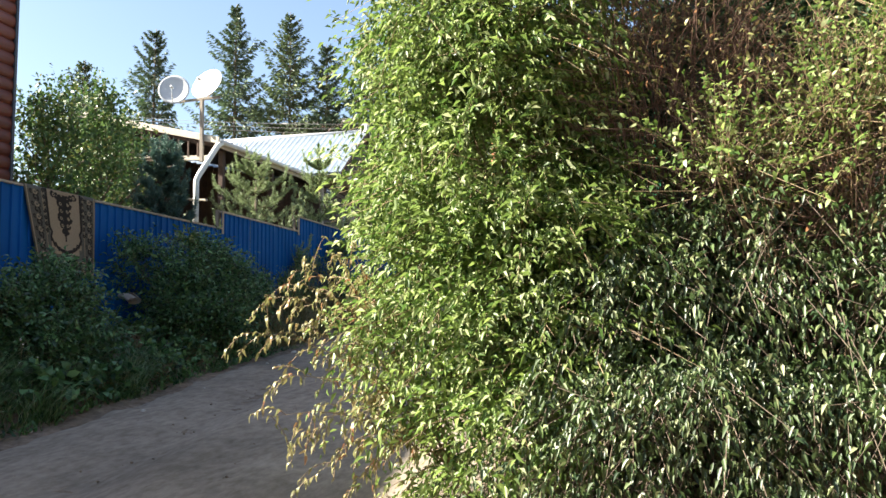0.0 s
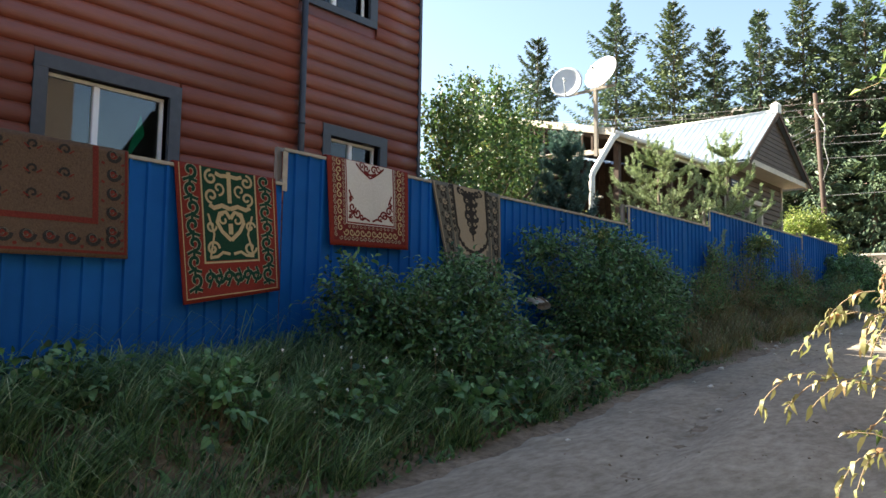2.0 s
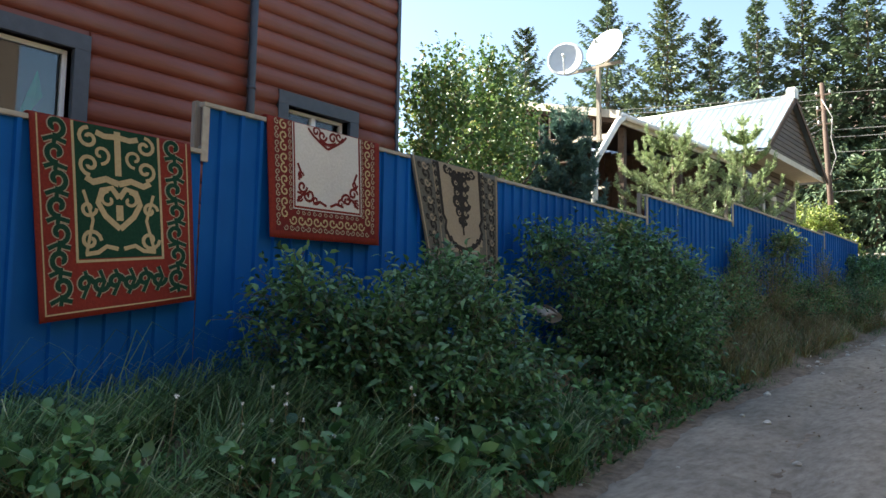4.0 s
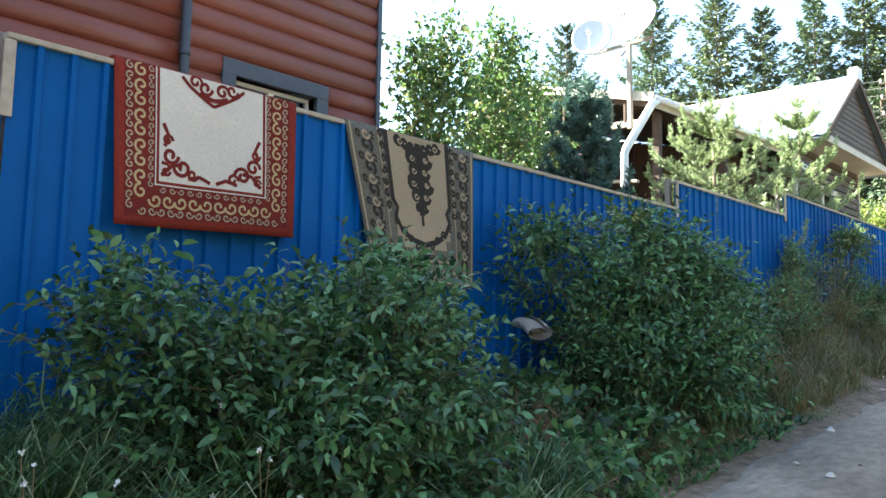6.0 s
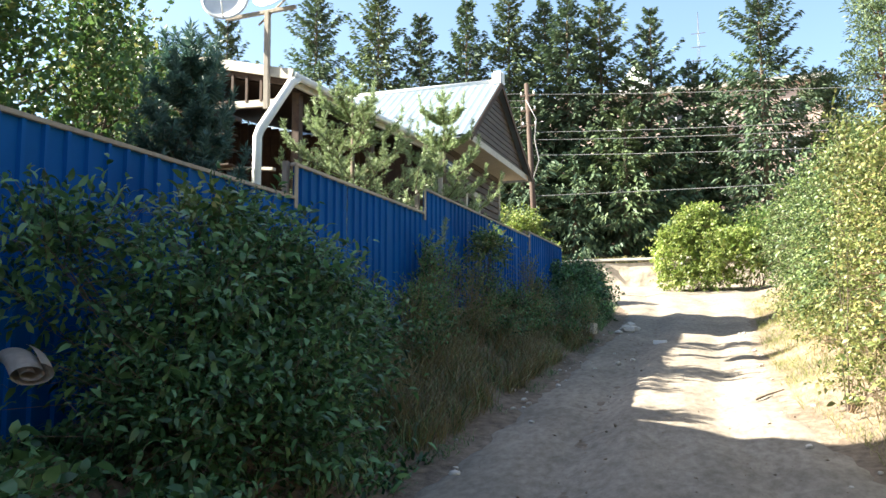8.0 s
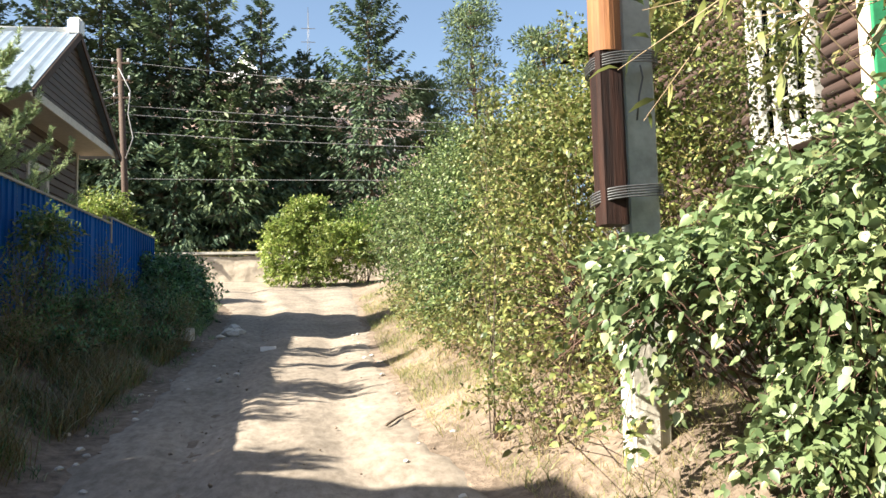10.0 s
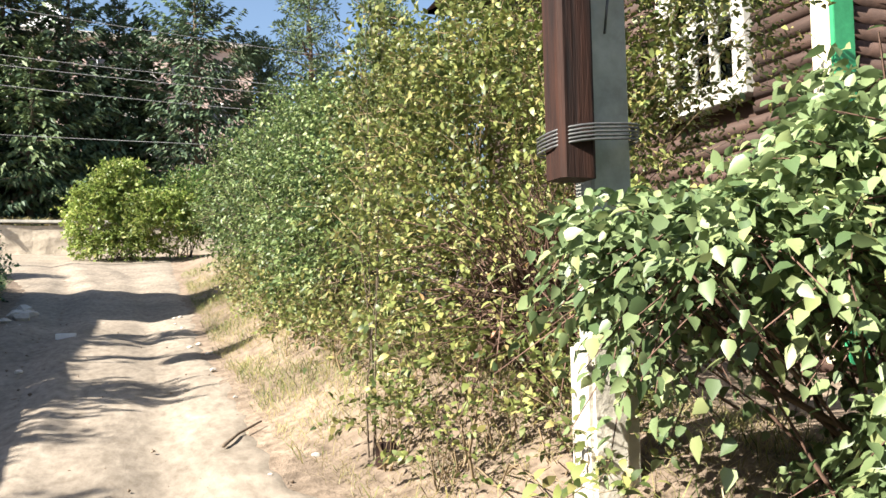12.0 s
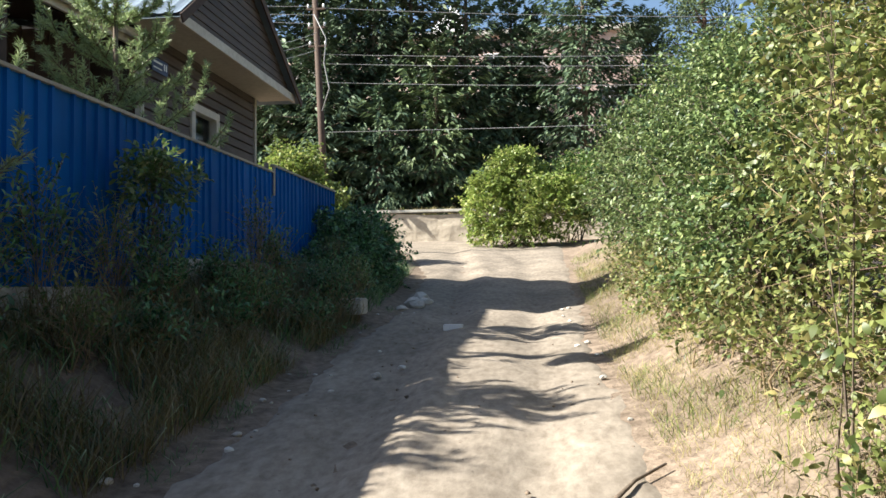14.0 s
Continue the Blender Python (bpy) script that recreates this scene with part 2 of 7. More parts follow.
def glass(name, tint=(0.9, 0.95, 0.95)):
    m = bpy.data.materials.new(name)
    m.use_nodes = True
    n, l = m.node_tree.nodes, m.node_tree.links
    g, t, mx = n.new("ShaderNodeBsdfGlossy"), n.new("ShaderNodeBsdfTransparent"), n.new("ShaderNodeMixShader")
    g.inputs["Roughness"].default_value = 0.02
    t.inputs[0].default_value = (*tint, 1)
    fr = n.new("ShaderNodeFresnel")
    fr.inputs[0].default_value = 1.6
    l.new(fr.outputs[0], mx.inputs[0])
    l.new(t.outputs[0], mx.inputs[1])
    l.new(g.outputs[0], mx.inputs[2])
    l.new(mx.outputs[0], n["Material Output"].inputs[0])
    return m


M["glass"] = glass("window_glass", (0.75, 0.8, 0.8))


# ---- mesh helpers ----
def thing(name, label, category, at=(0, 0, 0), group="", kind=""):
    ob = new(name)
    ob.location = at
    ob.empty_display_size = 0.1
    return tagged(ob, label, category, group, kind)


def place(ob, parent):
    if parent is not None:
        ob.parent = parent
        if parent.parent is None:
            ob.matrix_parent_inverse = Matrix.Translation(-Vector(parent.location))
    return ob


def raw(name, V, F, mat, parent=None, smooth=False, label="", kind=""):
    """A mesh from arrays of corners and faces, in world metres, under parent."""
    me = bpy.data.meshes.new(name)
    V = np.asarray(V, np.float32)
    F = np.asarray(F, np.int32)
    k = F.shape[1]
    me.vertices.add(len(V))
    me.vertices.foreach_set("co", V.ravel())
    me.loops.add(F.size)
    me.loops.foreach_set("vertex_index", F.ravel())
    me.polygons.add(len(F))
    me.polygons.foreach_set("loop_start", np.arange(0, F.size, k, dtype=np.int32))
    if smooth:
        me.polygons.foreach_set("use_smooth", np.ones(len(F), bool))
    me.update(calc_edges=True)
    me.materials.append(mat)
    ob = place(new(name, me), parent)
    return tagged(ob, label, kind=kind)


def part(name, bm, mat, parent=None, label="", smooth=False):
    me = bpy.data.meshes.new(name)
    bm.normal_update()
    bm.to_mesh(me)
    bm.free()
    me.materials.append(mat)
    if smooth:
        for p in me.polygons:
            p.use_smooth = True
    return tagged(place(new(name, me), parent), label)


def box_bm(x0, x1, y0, y1, z0, z1, bevel=0.0, bm=None):
    own = bm is None
    bm = bm or bmesh.new()
    r = bmesh.ops.create_cube(bm, size=1, matrix=Matrix.Translation(((x0 + x1) / 2, (y0 + y1) / 2, (z0 + z1) / 2)) @ Matrix.Diagonal((x1 - x0, y1 - y0, z1 - z0, 1)))
    if bevel and own:
        bmesh.ops.bevel(bm, geom=bm.edges[:], offset=bevel, segments=2, affect="EDGES")
    return bm


def box(name, x0, x1, y0, y1, z0, z1, mat, parent=None, bevel=0.006, label=""):
    return part(name, box_bm(x0, x1, y0, y1, z0, z1, bevel), mat, parent, label)


def beam(name, a, b, w, h, mat, parent=None, label="", bevel=0.004):
    """A squared timber from a to b."""
    a, b = Vector(a), Vector(b)
    d = b - a
    bm = bmesh.new()
    bmesh.ops.create_cube(bm, size=1, matrix=Matrix.Diagonal((w, h, d.length, 1)))
    if bevel:
        bmesh.ops.bevel(bm, geom=bm.edges[:], offset=bevel, segments=1, affect="EDGES")
    bm.transform(Matrix.Translation((a + b) / 2) @ d.to_track_quat("Z", "Y").to_matrix().to_4x4())
    return part(name, bm, mat, parent, label)


def tube_arrays(P0, P1, R0, R1, sides=5):
    P0, P1 = np.asarray(P0, float), np.asarray(P1, float)
    n = len(P0)
    d = P1 - P0
    d /= np.linalg.norm(d, axis=1)[:, None] + 1e-9
    ref = np.where(np.abs(d[:, 2:3]) > 0.9, [[1.0, 0, 0]], [[0, 0, 1.0]])
    a = np.cross(d, ref)
    a /= np.linalg.norm(a, axis=1)[:, None] + 1e-9
    b = np.cross(d, a)
    t = np.arange(sides) * 2 * math.pi / sides
    ring = a[:, None, :] * np.cos(t)[None, :, None] + b[:, None, :] * np.sin(t)[None, :, None]
    V = np.concatenate([P0[:, None] + ring * np.asarray(R0)[:, None, None], P1[:, None] + ring * np.asarray(R1)[:, None, None]], 1).reshape(-1, 3)
    i = np.arange(sides)
    q = np.stack([i, (i + 1) % sides, sides + (i + 1) % sides, sides + i], 1)
    F = (np.arange(n)[:, None, None] * 2 * sides + q[None]).reshape(-1, 4)
    return V, F


def pipe(name, pts, r, mat, parent=None, sides=10, label="", r_end=None, cap=True):
    """A round bar along points, one skin, rings mitred."""
    pts = [Vector(p) for p in pts]
    n = len(pts)
    V, F = [], []
    side = None
    for i, p in enumerate(pts):
        d = (pts[min(i + 1, n - 1)] - pts[max(i - 1, 0)]).normalized()
        if side is None:
            side = d.cross(Vector((0, 0, 1)) if abs(d.z) < 0.9 else Vector((1, 0, 0))).normalized()
        side = (side - d * side.dot(d)).normalized()
        up = d.cross(side)
        rr = r if r_end is None else r + (r_end - r) * i / (n - 1)
        for k in range(sides):
            a = 2 * math.pi * k / sides
            V.append(p + side * (rr * math.cos(a)) + up * (rr * math.sin(a)))
    bm = bmesh.new()
    vs = [bm.verts.new(v) for v in V]
    for i in range(n - 1):
        for k in range(sides):
            bm.faces.new((vs[i * sides + k], vs[i * sides + (k + 1) % sides], vs[(i + 1) * sides + (k + 1) % sides], vs[(i + 1) * sides + k]))
    if cap:
        bm.faces.new(vs[:sides][::-1])
        bm.faces.new(vs[-sides:])
    return part(name, bm, mat, parent, label, smooth=True)


def unit(a):
    return a / (np.linalg.norm(a, axis=-1, keepdims=True) + 1e-9)


def leaves_arrays(P, D, L, wide=0.5, fold=0.15, droop=0.0, side=None):
    """Folded leaf blades: base, two shoulders, tip. P base, D way, L length."""
    n = len(P)
    D = unit(D)
    if side is None:
        side = rng.normal(size=(n, 3))
    S = unit(np.cross(D, side))
    U = np.cross(S, D)
    L = np.asarray(L)[:, None]
    mid = P + D * L * 0.45 + U * L * fold
    tip = P + D * L - np.array([[0, 0, 1.0]]) * L * droop
    V = np.stack([P, mid - S * L * wide * 0.5, tip, mid + S * L * wide * 0.5], 1).reshape(-1, 3)
    o = np.arange(n)[:, None] * 4
    F = np.concatenate([o + [[0, 2, 1]], o + [[0, 3, 2]]], 0)
    return V, F


def blade_arrays(P, D, L, wide=0.5, fold=0.12, droop=0.0, side=None):
    """Oval leaves with two pairs of shoulders, folded along the rib, tips nodding."""
    n = len(P)
    D = unit(D)
    S = unit(np.cross(D, side))
    U = np.cross(S, D)
    L = np.asarray(L)[:, None]
    down = np.array([[0, 0, 1.0]]) * L * droop
    rows = [P]
    for t, w in ((0.28, 0.46), (0.64, 0.40)):
        for e in (-1, 1):
            rows.append(P + D * L * t + S * L * wide * w * e + U * L * fold * w * 2 - down * t * t)
    rows.append(P + D * L - down)
    V = np.stack(rows, 1).reshape(-1, 3)
    o = np.arange(n)[:, None] * 6
    F = np.concatenate([o + [f] for f in ((0, 2, 1), (1, 2, 4), (1, 4, 3), (3, 4, 5))], 0)
    return V, F


def heart_arrays(P, D, L, wide=0.8, side=None):
    """Broad leaves with rounded shoulders, folded along the rib and nodding at the tip."""
    n = len(P)
    D = unit(D)
    S = unit(np.cross(D, side))
    U = np.cross(S, D)
    L = np.asarray(L)[:, None]
    lift = rng.uniform(0.03, 0.16, (n, 1))
    rows = [P]
    for t, w in ((0.10, 0.36), (0.34, 0.50), (0.66, 0.33)):
        for s in (-1, 1):
            rows.append(P + D * L * (t - (0.06 if w == 0.36 else 0)) + S * L * wide * w * s + U * L * lift * (w / 0.5))
    down = np.array([[0, 0, 1.0]]) * L
    rows += [P + D * L - down * 0.10, P + D * L * 0.36, P + D * L * 0.68 - down * 0.02]
    V = np.stack(rows, 1).reshape(-1, 3)
    o = np.arange(n)[:, None] * 10
    F = np.concatenate([o + [f] for f in ((0, 8, 1), (1, 8, 3), (3, 8, 9), (3, 9, 5), (5, 9, 7), (0, 2, 8), (2, 4, 8), (4, 9, 8), (4, 6, 9), (6, 7, 9))], 0)
    return V, F


def smooth_step(a, b, x):
    t = np.clip((x - a) / (b - a), 0, 1)
    return t * t * (3 - 2 * t)


# ---- ground ----
ROAD_Y = [-40, 1.8, 12.5, 27, 45, 60, 90]
ROAD_Z = [-3.3, 0.12, 1.0, 2.3, 4.15, 5.2, 5.6]
LEFT_Y = [-40, 0, 5, 7, 9, 11.4, 15, 20, 24, 30, 36, 40, 42, 45]
LEFT_X = [-2.6, -2.6, -2.95, -3.1, -3.3, -3.6, -3.55, -3.7, -3.75, -4.3, -5.6, -6.8, -8.5, -16]
RIGHT_Y = [-40, -4, 3, 6, 9, 12, 14, 16, 20, 30, 38, 45]
RIGHT_X = [6, 5.5, 2.2, 1.2, 0.5, -0.2, -0.6, -0.95, -1.08, -1.05, -1.0, -0.6]


def wobble(x, y):
    return (np.sin(x * 1.7 + y * 0.9) + np.sin(x * 0.6 - y * 2.3 + 1.0) + 0.6 * np.sin(x * 4.1 + y * 3.7)) / 2.6


def height(x, y):
    """The lie of the land: a lane that climbs, with banks to both sides and a terrace behind the wall at its head."""
    x, y = np.asarray(x, float), np.asarray(y, float)
    z = np.interp(y, ROAD_Y, ROAD_Z)
    le, ri = np.interp(y, LEFT_Y, LEFT_X), np.interp(y, RIGHT_Y, RIGHT_X)
    fade = 1 - smooth_step(31, 40, y)
    z = z + 0.62 * smooth_step(0.1, 1.5, le - x) * fade + 0.5 * smooth_step(0.0, 1.3, x - ri) * (1 - smooth_step(34, 42, y)) * smooth_step(4, 12, y)
    inside = (x > le) & (x < ri)
    z = z + np.where(inside, 0.012, 0.04) * wobble(x, y) + np.where(inside, 0.006, 0.014) * wobble(x * 3.1, y * 2.7)
    mid = (le + ri) / 2
    rut = np.exp(-((x - mid + 0.75 + 0.12 * np.sin(y * 0.7)) / 0.2) ** 2) + np.exp(-((x - mid - 0.75 + 0.1 * np.sin(y * 0.9)) / 0.2) ** 2)
    z = z - np.where(inside, 0.03 * rut, 0)
    z = np.where(y > 45.2, z + 1.15, z)
    return z


def grid_mesh(name, xs, ys, zf, mat, keep=None, label="", parent=None):
    X, Y = np.meshgrid(xs, ys, indexing="ij")
    Z = zf(X, Y)
    V = np.stack([X, Y, Z], -1).reshape(-1, 3)
    nx, ny = len(xs), len(ys)
    i, j = np.meshgrid(np.arange(nx - 1), np.arange(ny - 1), indexing="ij")
    a = (i * ny + j).ravel()
    F = np.stack([a, a + ny, a + ny + 1, a + 1], 1)
    return raw(name, V, F, mat, parent, smooth=True, label=label)


def seq(*spans):
    out = []
    for a, b, s in spans:
        out += list(np.arange(a, b, s))
    return np.array(out + [spans[-1][1]])


gx = seq((-400, -60, 40), (-60, -12, 4), (-12, 4, 0.2), (4, 20, 2), (20, 60, 8), (60, 400, 40))
gy = seq((-400, -40, 40), (-40, -6, 3), (-6, 45.1, 0.2), (45.1, 45.3, 0.1), (45.4, 60, 1.5), (60, 120, 10), (120, 600, 60))
ground = grid_mesh("ground", gx, gy, lambda x, y: height(x, y) - 0.05 * smooth_step(0.0, 0.3, x - np.interp(y, LEFT_Y, LEFT_X)) * smooth_step(0.0, 0.3, np.interp(y, RIGHT_Y, RIGHT_X) - x), M["soil"], label="brown verge soil with leaf litter and stubble")
tagged(ground, category="ground", kind="structure")

# the lane: a strip of sand with ragged edges
rv = np.linspace(-20, 45, 520)
ru = np.linspace(0, 1, 42)
U_, Y_ = np.meshgrid(ru, rv, indexing="ij")
lx = np.interp(Y_, LEFT_Y, LEFT_X) + 0.10 * wobble(Y_ * 3, Y_ * 1.3 + 4) - 0.05
rx = np.interp(Y_, RIGHT_Y, RIGHT_X) + 0.12 * wobble(Y_ * 2.6 + 9, Y_ * 1.1) + 0.08
X_ = lx + (rx - lx) * U_
edge = np.minimum(U_, 1 - U_)
Z_ = height(X_, Y_) + 0.004 - 0.06 * (1 - smooth_step(0.0, 0.05, edge)) - 0.05 * np.exp(-((U_ - 0.30) / 0.07) ** 2) - 0.03 * np.exp(-((U_ - 0.74) / 0.08) ** 2) + 0.03 * np.exp(-((U_ - 0.44) / 0.05) ** 2) + 0.009 * wobble(X_ * 6, Y_ * 5) + 0.004 * wobble(X_ * 14, Y_ * 11)
a_ = (np.arange(41)[:, None] * 520 + np.arange(519)[None]).ravel()
road = raw("road", np.stack([X_, Y_, Z_], -1).reshape(-1, 3), np.stack([a_, a_ + 520, a_ + 521, a_ + 1], 1), M["dirt"], smooth=True, label="pale sandy dirt lane with shallow wheel ruts")
tagged(road, category="road", kind="structure")


# ---- the blue sheet fence ----
FX = -5.4


def sheet_mesh(width, tall):
    """One ribbed steel sheet, 1.1 m wide, standing on z = 0 and running along +y."""
    prof, y = [], 0.0
    while y < width - 1e-6:
        for dy, dx in ((0.0, 0.0), (0.120, 0.0), (0.130, 0.026), (0.160, 0.026), (0.170, 0.0)):
            if y + dy <= width + 1e-6:
                prof.append((y + dy, dx))
        y += 0.18
    prof.append((width, 0.0))
    zs = np.linspace(0, tall, 3)
    V = [(dx + s, yy, z) for s in (0.0, -0.004) for yy, dx in prof for z in zs]
    n, k = len(prof), len(zs)
    F = []
    for s in (0, 1):
        o = s * n * k
        for i in range(n - 1):
            for j in range(k - 1):
                q = [o + i * k + j, o + (i + 1) * k + j, o + (i + 1) * k + j + 1, o + i * k + j + 1]
                F.append(q if s == 0 else q[::-1])
    me = bpy.data.meshes.new("sheet")
    me.from_pydata(V, [], F)
    me.materials.append(M["fence"])
    return me


fence = thing("fence", "bright blue ribbed steel sheet fence stepping up the slope", "fence", (FX, 0, 0), kind="structure")
SECTIONS = [(-12, -6, 2.25), (-6, 0.3, 2.62), (0.3, 6.17, 2.99), (6.17, 13.62, 3.35), (13.62, 17.12, 3.68), (17.12, 23.2, 4.02), (23.2, 26.6, 4.12)]
for y0, y1, top in SECTIONS:
    n = max(1, round((y1 - y0) / 1.08))
    w = (y1 - y0) / n
    low = float(min(height(FX, y0), height(FX, y1))) + 0.02
    me = sheet_mesh(w, top - low)
    for i in range(n):
        ob = place(new("sheet", me), fence)
        ob.matrix_basis = Matrix.Translation((FX + random.uniform(-0.004, 0.004), y0 + w * i, low)) @ Matrix.Rotation(random.uniform(-0.006, 0.006), 4, "X")
    box("cap_rail", FX - 0.035, FX + 0.035, y0 - 0.02, y1 - 0.025, top - 0.005, top + 0.028, M["rail"], fence, 0.004)
    box("rail", FX - 0.06, FX - 0.02, y0, y1, top - 0.35, top - 0.29, M["greywood"], fence)
    box("end_trim", FX + 0.020, FX + 0.034, y0 - 0.03, y0 + 0.03, top - 0.42, top - 0.008, M["rail"], fence, 0.003)
    k = max(1, round((y1 - y0) / 2.4))
    for i in range(k + 1):
        yy = y0 + (y1 - y0) * i / k
        zt = top + (0.05 if i in (0, k) else -0.02)
        box("post", FX - 0.12, FX - 0.062, yy - 0.03 - 0.062 * (i == k), yy + 0.03 - 0.062 * (i == k), float(height(FX, yy)) - 0.3, zt, M["greywood"], fence)
for y0, y1 in ((13.7, 17.1), (17.16, 20.2), (20.24, 23.2)):
    zb = float(height(FX, y0))
    box("plinth", FX - 0.09, FX + 0.09, y0, y1, zb - 0.5, zb + 0.34 * (y1 - y0) / 3 + 0.04, M["concrete"], fence, 0.02)


# ---- carpets hung over the fence ----
class Carpet:
    """A carpet over the fence: front hangs to drop, a shorter back behind; tells where a spot of its face lies."""

    def __init__(self, y0, y1, b0, b1, top, drop0, drop1, out=0.05, wave=0.012):
        self.a = (y0, y1, b0, b1, top, drop0, drop1, out, wave)

    def at(self, u, v, off=0.0):
        y0, y1, b0, b1, top, d0, d1, out, wave = self.a
        tl, tr = y0 + (y1 - y0) * u, b0 + (b1 - b0) * u
        drop = d0 + (d1 - d0) * u
        y = tl + (tr - tl) * v
        x = FX + 0.042 + out * v + wave * math.sin(u * 9 + v * 2) * v + off
        return Vector((x, y, top + 0.035 - drop * v))

    def body(self, parent, mat, nu=26, nv=22):
        rows = []
        for j in range(nv + 1):
            rows.append([(u / nu, j / nv) for u in range(nu + 1)])
        V = [tuple(self.at(u, v)) for r in rows for u, v in r]
        V += [tuple(self.at(u, v, -0.012)) for r in rows for u, v in r]
        k = nu + 1
        n = len(rows) * k
        F = []
        for j in range(nv):
            for i in range(nu):
                a = j * k + i
                F.append((a, a + k, a + k + 1, a + 1))
                F.append((n + a, n + a + 1, n + a + k + 1, n + a + k))
        rim = [(0 * k + i, 0 * k + i + 1) for i in range(nu)] + [(nv * k + i + 1, nv * k + i) for i in range(nu)]
        rim += [((j + 1) * k, j * k) for j in range(nv)] + [(j * k + nu, (j + 1) * k + nu) for j in range(nv)]
        F += [(a, b, n + b, n + a) for a, b in rim]
        ob = raw("woven_body", V, F, mat, parent, smooth=False)
        y0, y1, b0, b1, top, d0, d1, out, wave = self.a
        prof = [(0.042, 0.031), (0.03, 0.045), (0.0, 0.05), (-0.04, 0.045), (-0.05, 0.02), (-0.10, -0.08), (-0.10, -0.22)]
        Vb = [(FX + px, yy, top + pz) for px, pz in prof for yy in (y0, y1)]
        Vb += [(FX + px * 0.8, yy, top + pz - 0.012) for px, pz in prof for yy in (y0, y1)]
        m = len(prof) * 2
        Fb = []
        for i in range(len(prof) - 1):
            a = i * 2
            Fb += [(a, a + 1, a + 3, a + 2), (m + a, m + a + 2, m + a + 3, m + a + 1), (a, a + 2, m + a + 2, m + a), (a + 1, m + a + 1, m + a + 3, a + 3)]
        raw("fold", Vb, Fb, mat, parent)
        return ob

    def strip(self, V, F, pts, w, off):
        """A woven line of width w (metres across) through (u, v) spots."""
        wide = self.a[1] - self.a[0]
        tall = self.a[5]
        P = [Vector((u * wide, v * tall)) for u, v in pts]
        base = len(V)
        for i, p in enumerate(P):
            d = (P[min(i + 1, len(P) - 1)] - P[max(i - 1, 0)])
            d = d.normalized() if d.length > 1e-6 else Vector((1, 0))
            nrm = Vector((-d.y, d.x)) * w / 2
            for q in (p + nrm, p - nrm):
                V.append(tuple(self.at(q.x / wide, min(max(q.y / tall, 0.0), 1.0), off)))
        for i in range(len(P) - 1):
            a = base + 2 * i
            F.append((a, a + 1, a + 3, a + 2))

    def patch(self, V, F, u0, u1, v0, v1, off, n=10):
        base = len(V)
        for j in range(n + 1):
            for i in range(n + 1):
                V.append(tuple(self.at(u0 + (u1 - u0) * i / n, v0 + (v1 - v0) * j / n, off)))
        for j in range(n):
            for i in range(n):
                a = base + j * (n + 1) + i
                F.append((a, a + n + 1, a + n + 2, a + 1))

    def size(self):
        return self.a[1] - self.a[0], self.a[5]


def curl(cx, cy, r, turns, start, hand=1, n=16, squash=1.0):
    """A scroll that winds inwards, as (x, y) spots in metres."""
    out = []
    for i in range(n + 1):
        t = i / n
        a = start + hand * t * turns * 2 * math.pi
        rr = r * (1 - 0.8 * t)
        out.append((cx + rr * math.cos(a), cy + rr * math.sin(a) * squash))
    return out


def motif(carpet, parent, name, mat, lines, off, label=""):
    """Woven lines [(spots in metres from the top corner, width)] as one part."""
    w, h = carpet.size()
    V, F = [], []
    for pts, lw in lines:
        carpet.strip(V, F, [(x / w, y / h) for x, y in pts], lw, off)
    return raw(name, V, F, mat, parent, label=label, kind="stuff")


def panel(carpet, parent, name, mat, rects, off, label=""):
    w, h = carpet.size()
    V, F = [], []
    for x0, x1, y0, y1 in rects:
        carpet.patch(V, F, x0 / w, x1 / w, y0 / h, y1 / h, off)
    return raw(name, V, F, mat, parent, label=label)


def frame_rects(x0, x1, y1, t, y0=0.0):
    """A border open at the top: left, right and lower bar of width t."""
    return [(x0, x0 + t, y0, y1), (x1 - t, x1, y0, y1), (x0 + t, x1 - t, y1 - t, y1)]


def scroll_row(x0, y0, x1, y1, n, r):
    """A running S-scroll border from one corner to the other."""
    out = []
    for i in range(n):
        t = (i + 0.5) / n
        x, y = x0 + (x1 - x0) * t, y0 + (y1 - y0) * t
        along = math.atan2(y1 - y0, x1 - x0)
        out.append((curl(x, y, r, 1.1, along + (0 if i % 2 else math.pi), 1 if i % 2 else -1, 10), r * 0.33))
    return out


# green and red carpet with gold scrolls
hung = thing("carpet", "red and green carpet with gold scrollwork over a blue fence", "carpet", (FX, 5.5, 2.99), "carpets on the fence")
cp = Carpet(4.90, 6.04, 5.01, 6.10, 2.995, 1.30, 1.12, 0.07)
cp.body(hung, M["c_red"])
W2, H2 = cp.size()
panel(cp, hung, "inner_field", M["c_green"], [(0.27, 0.87, 0.0, 0.92)], 0.003)
panel(cp, hung, "field_edging", M["c_gold"], frame_rects(0.255, 0.885, 0.945, 0.018), 0.004)
panel(cp, hung, "outer_edging", M["c_gold"], frame_rects(0.035, W2 - 0.035, H2 - 0.035, 0.010), 0.003)
g = []
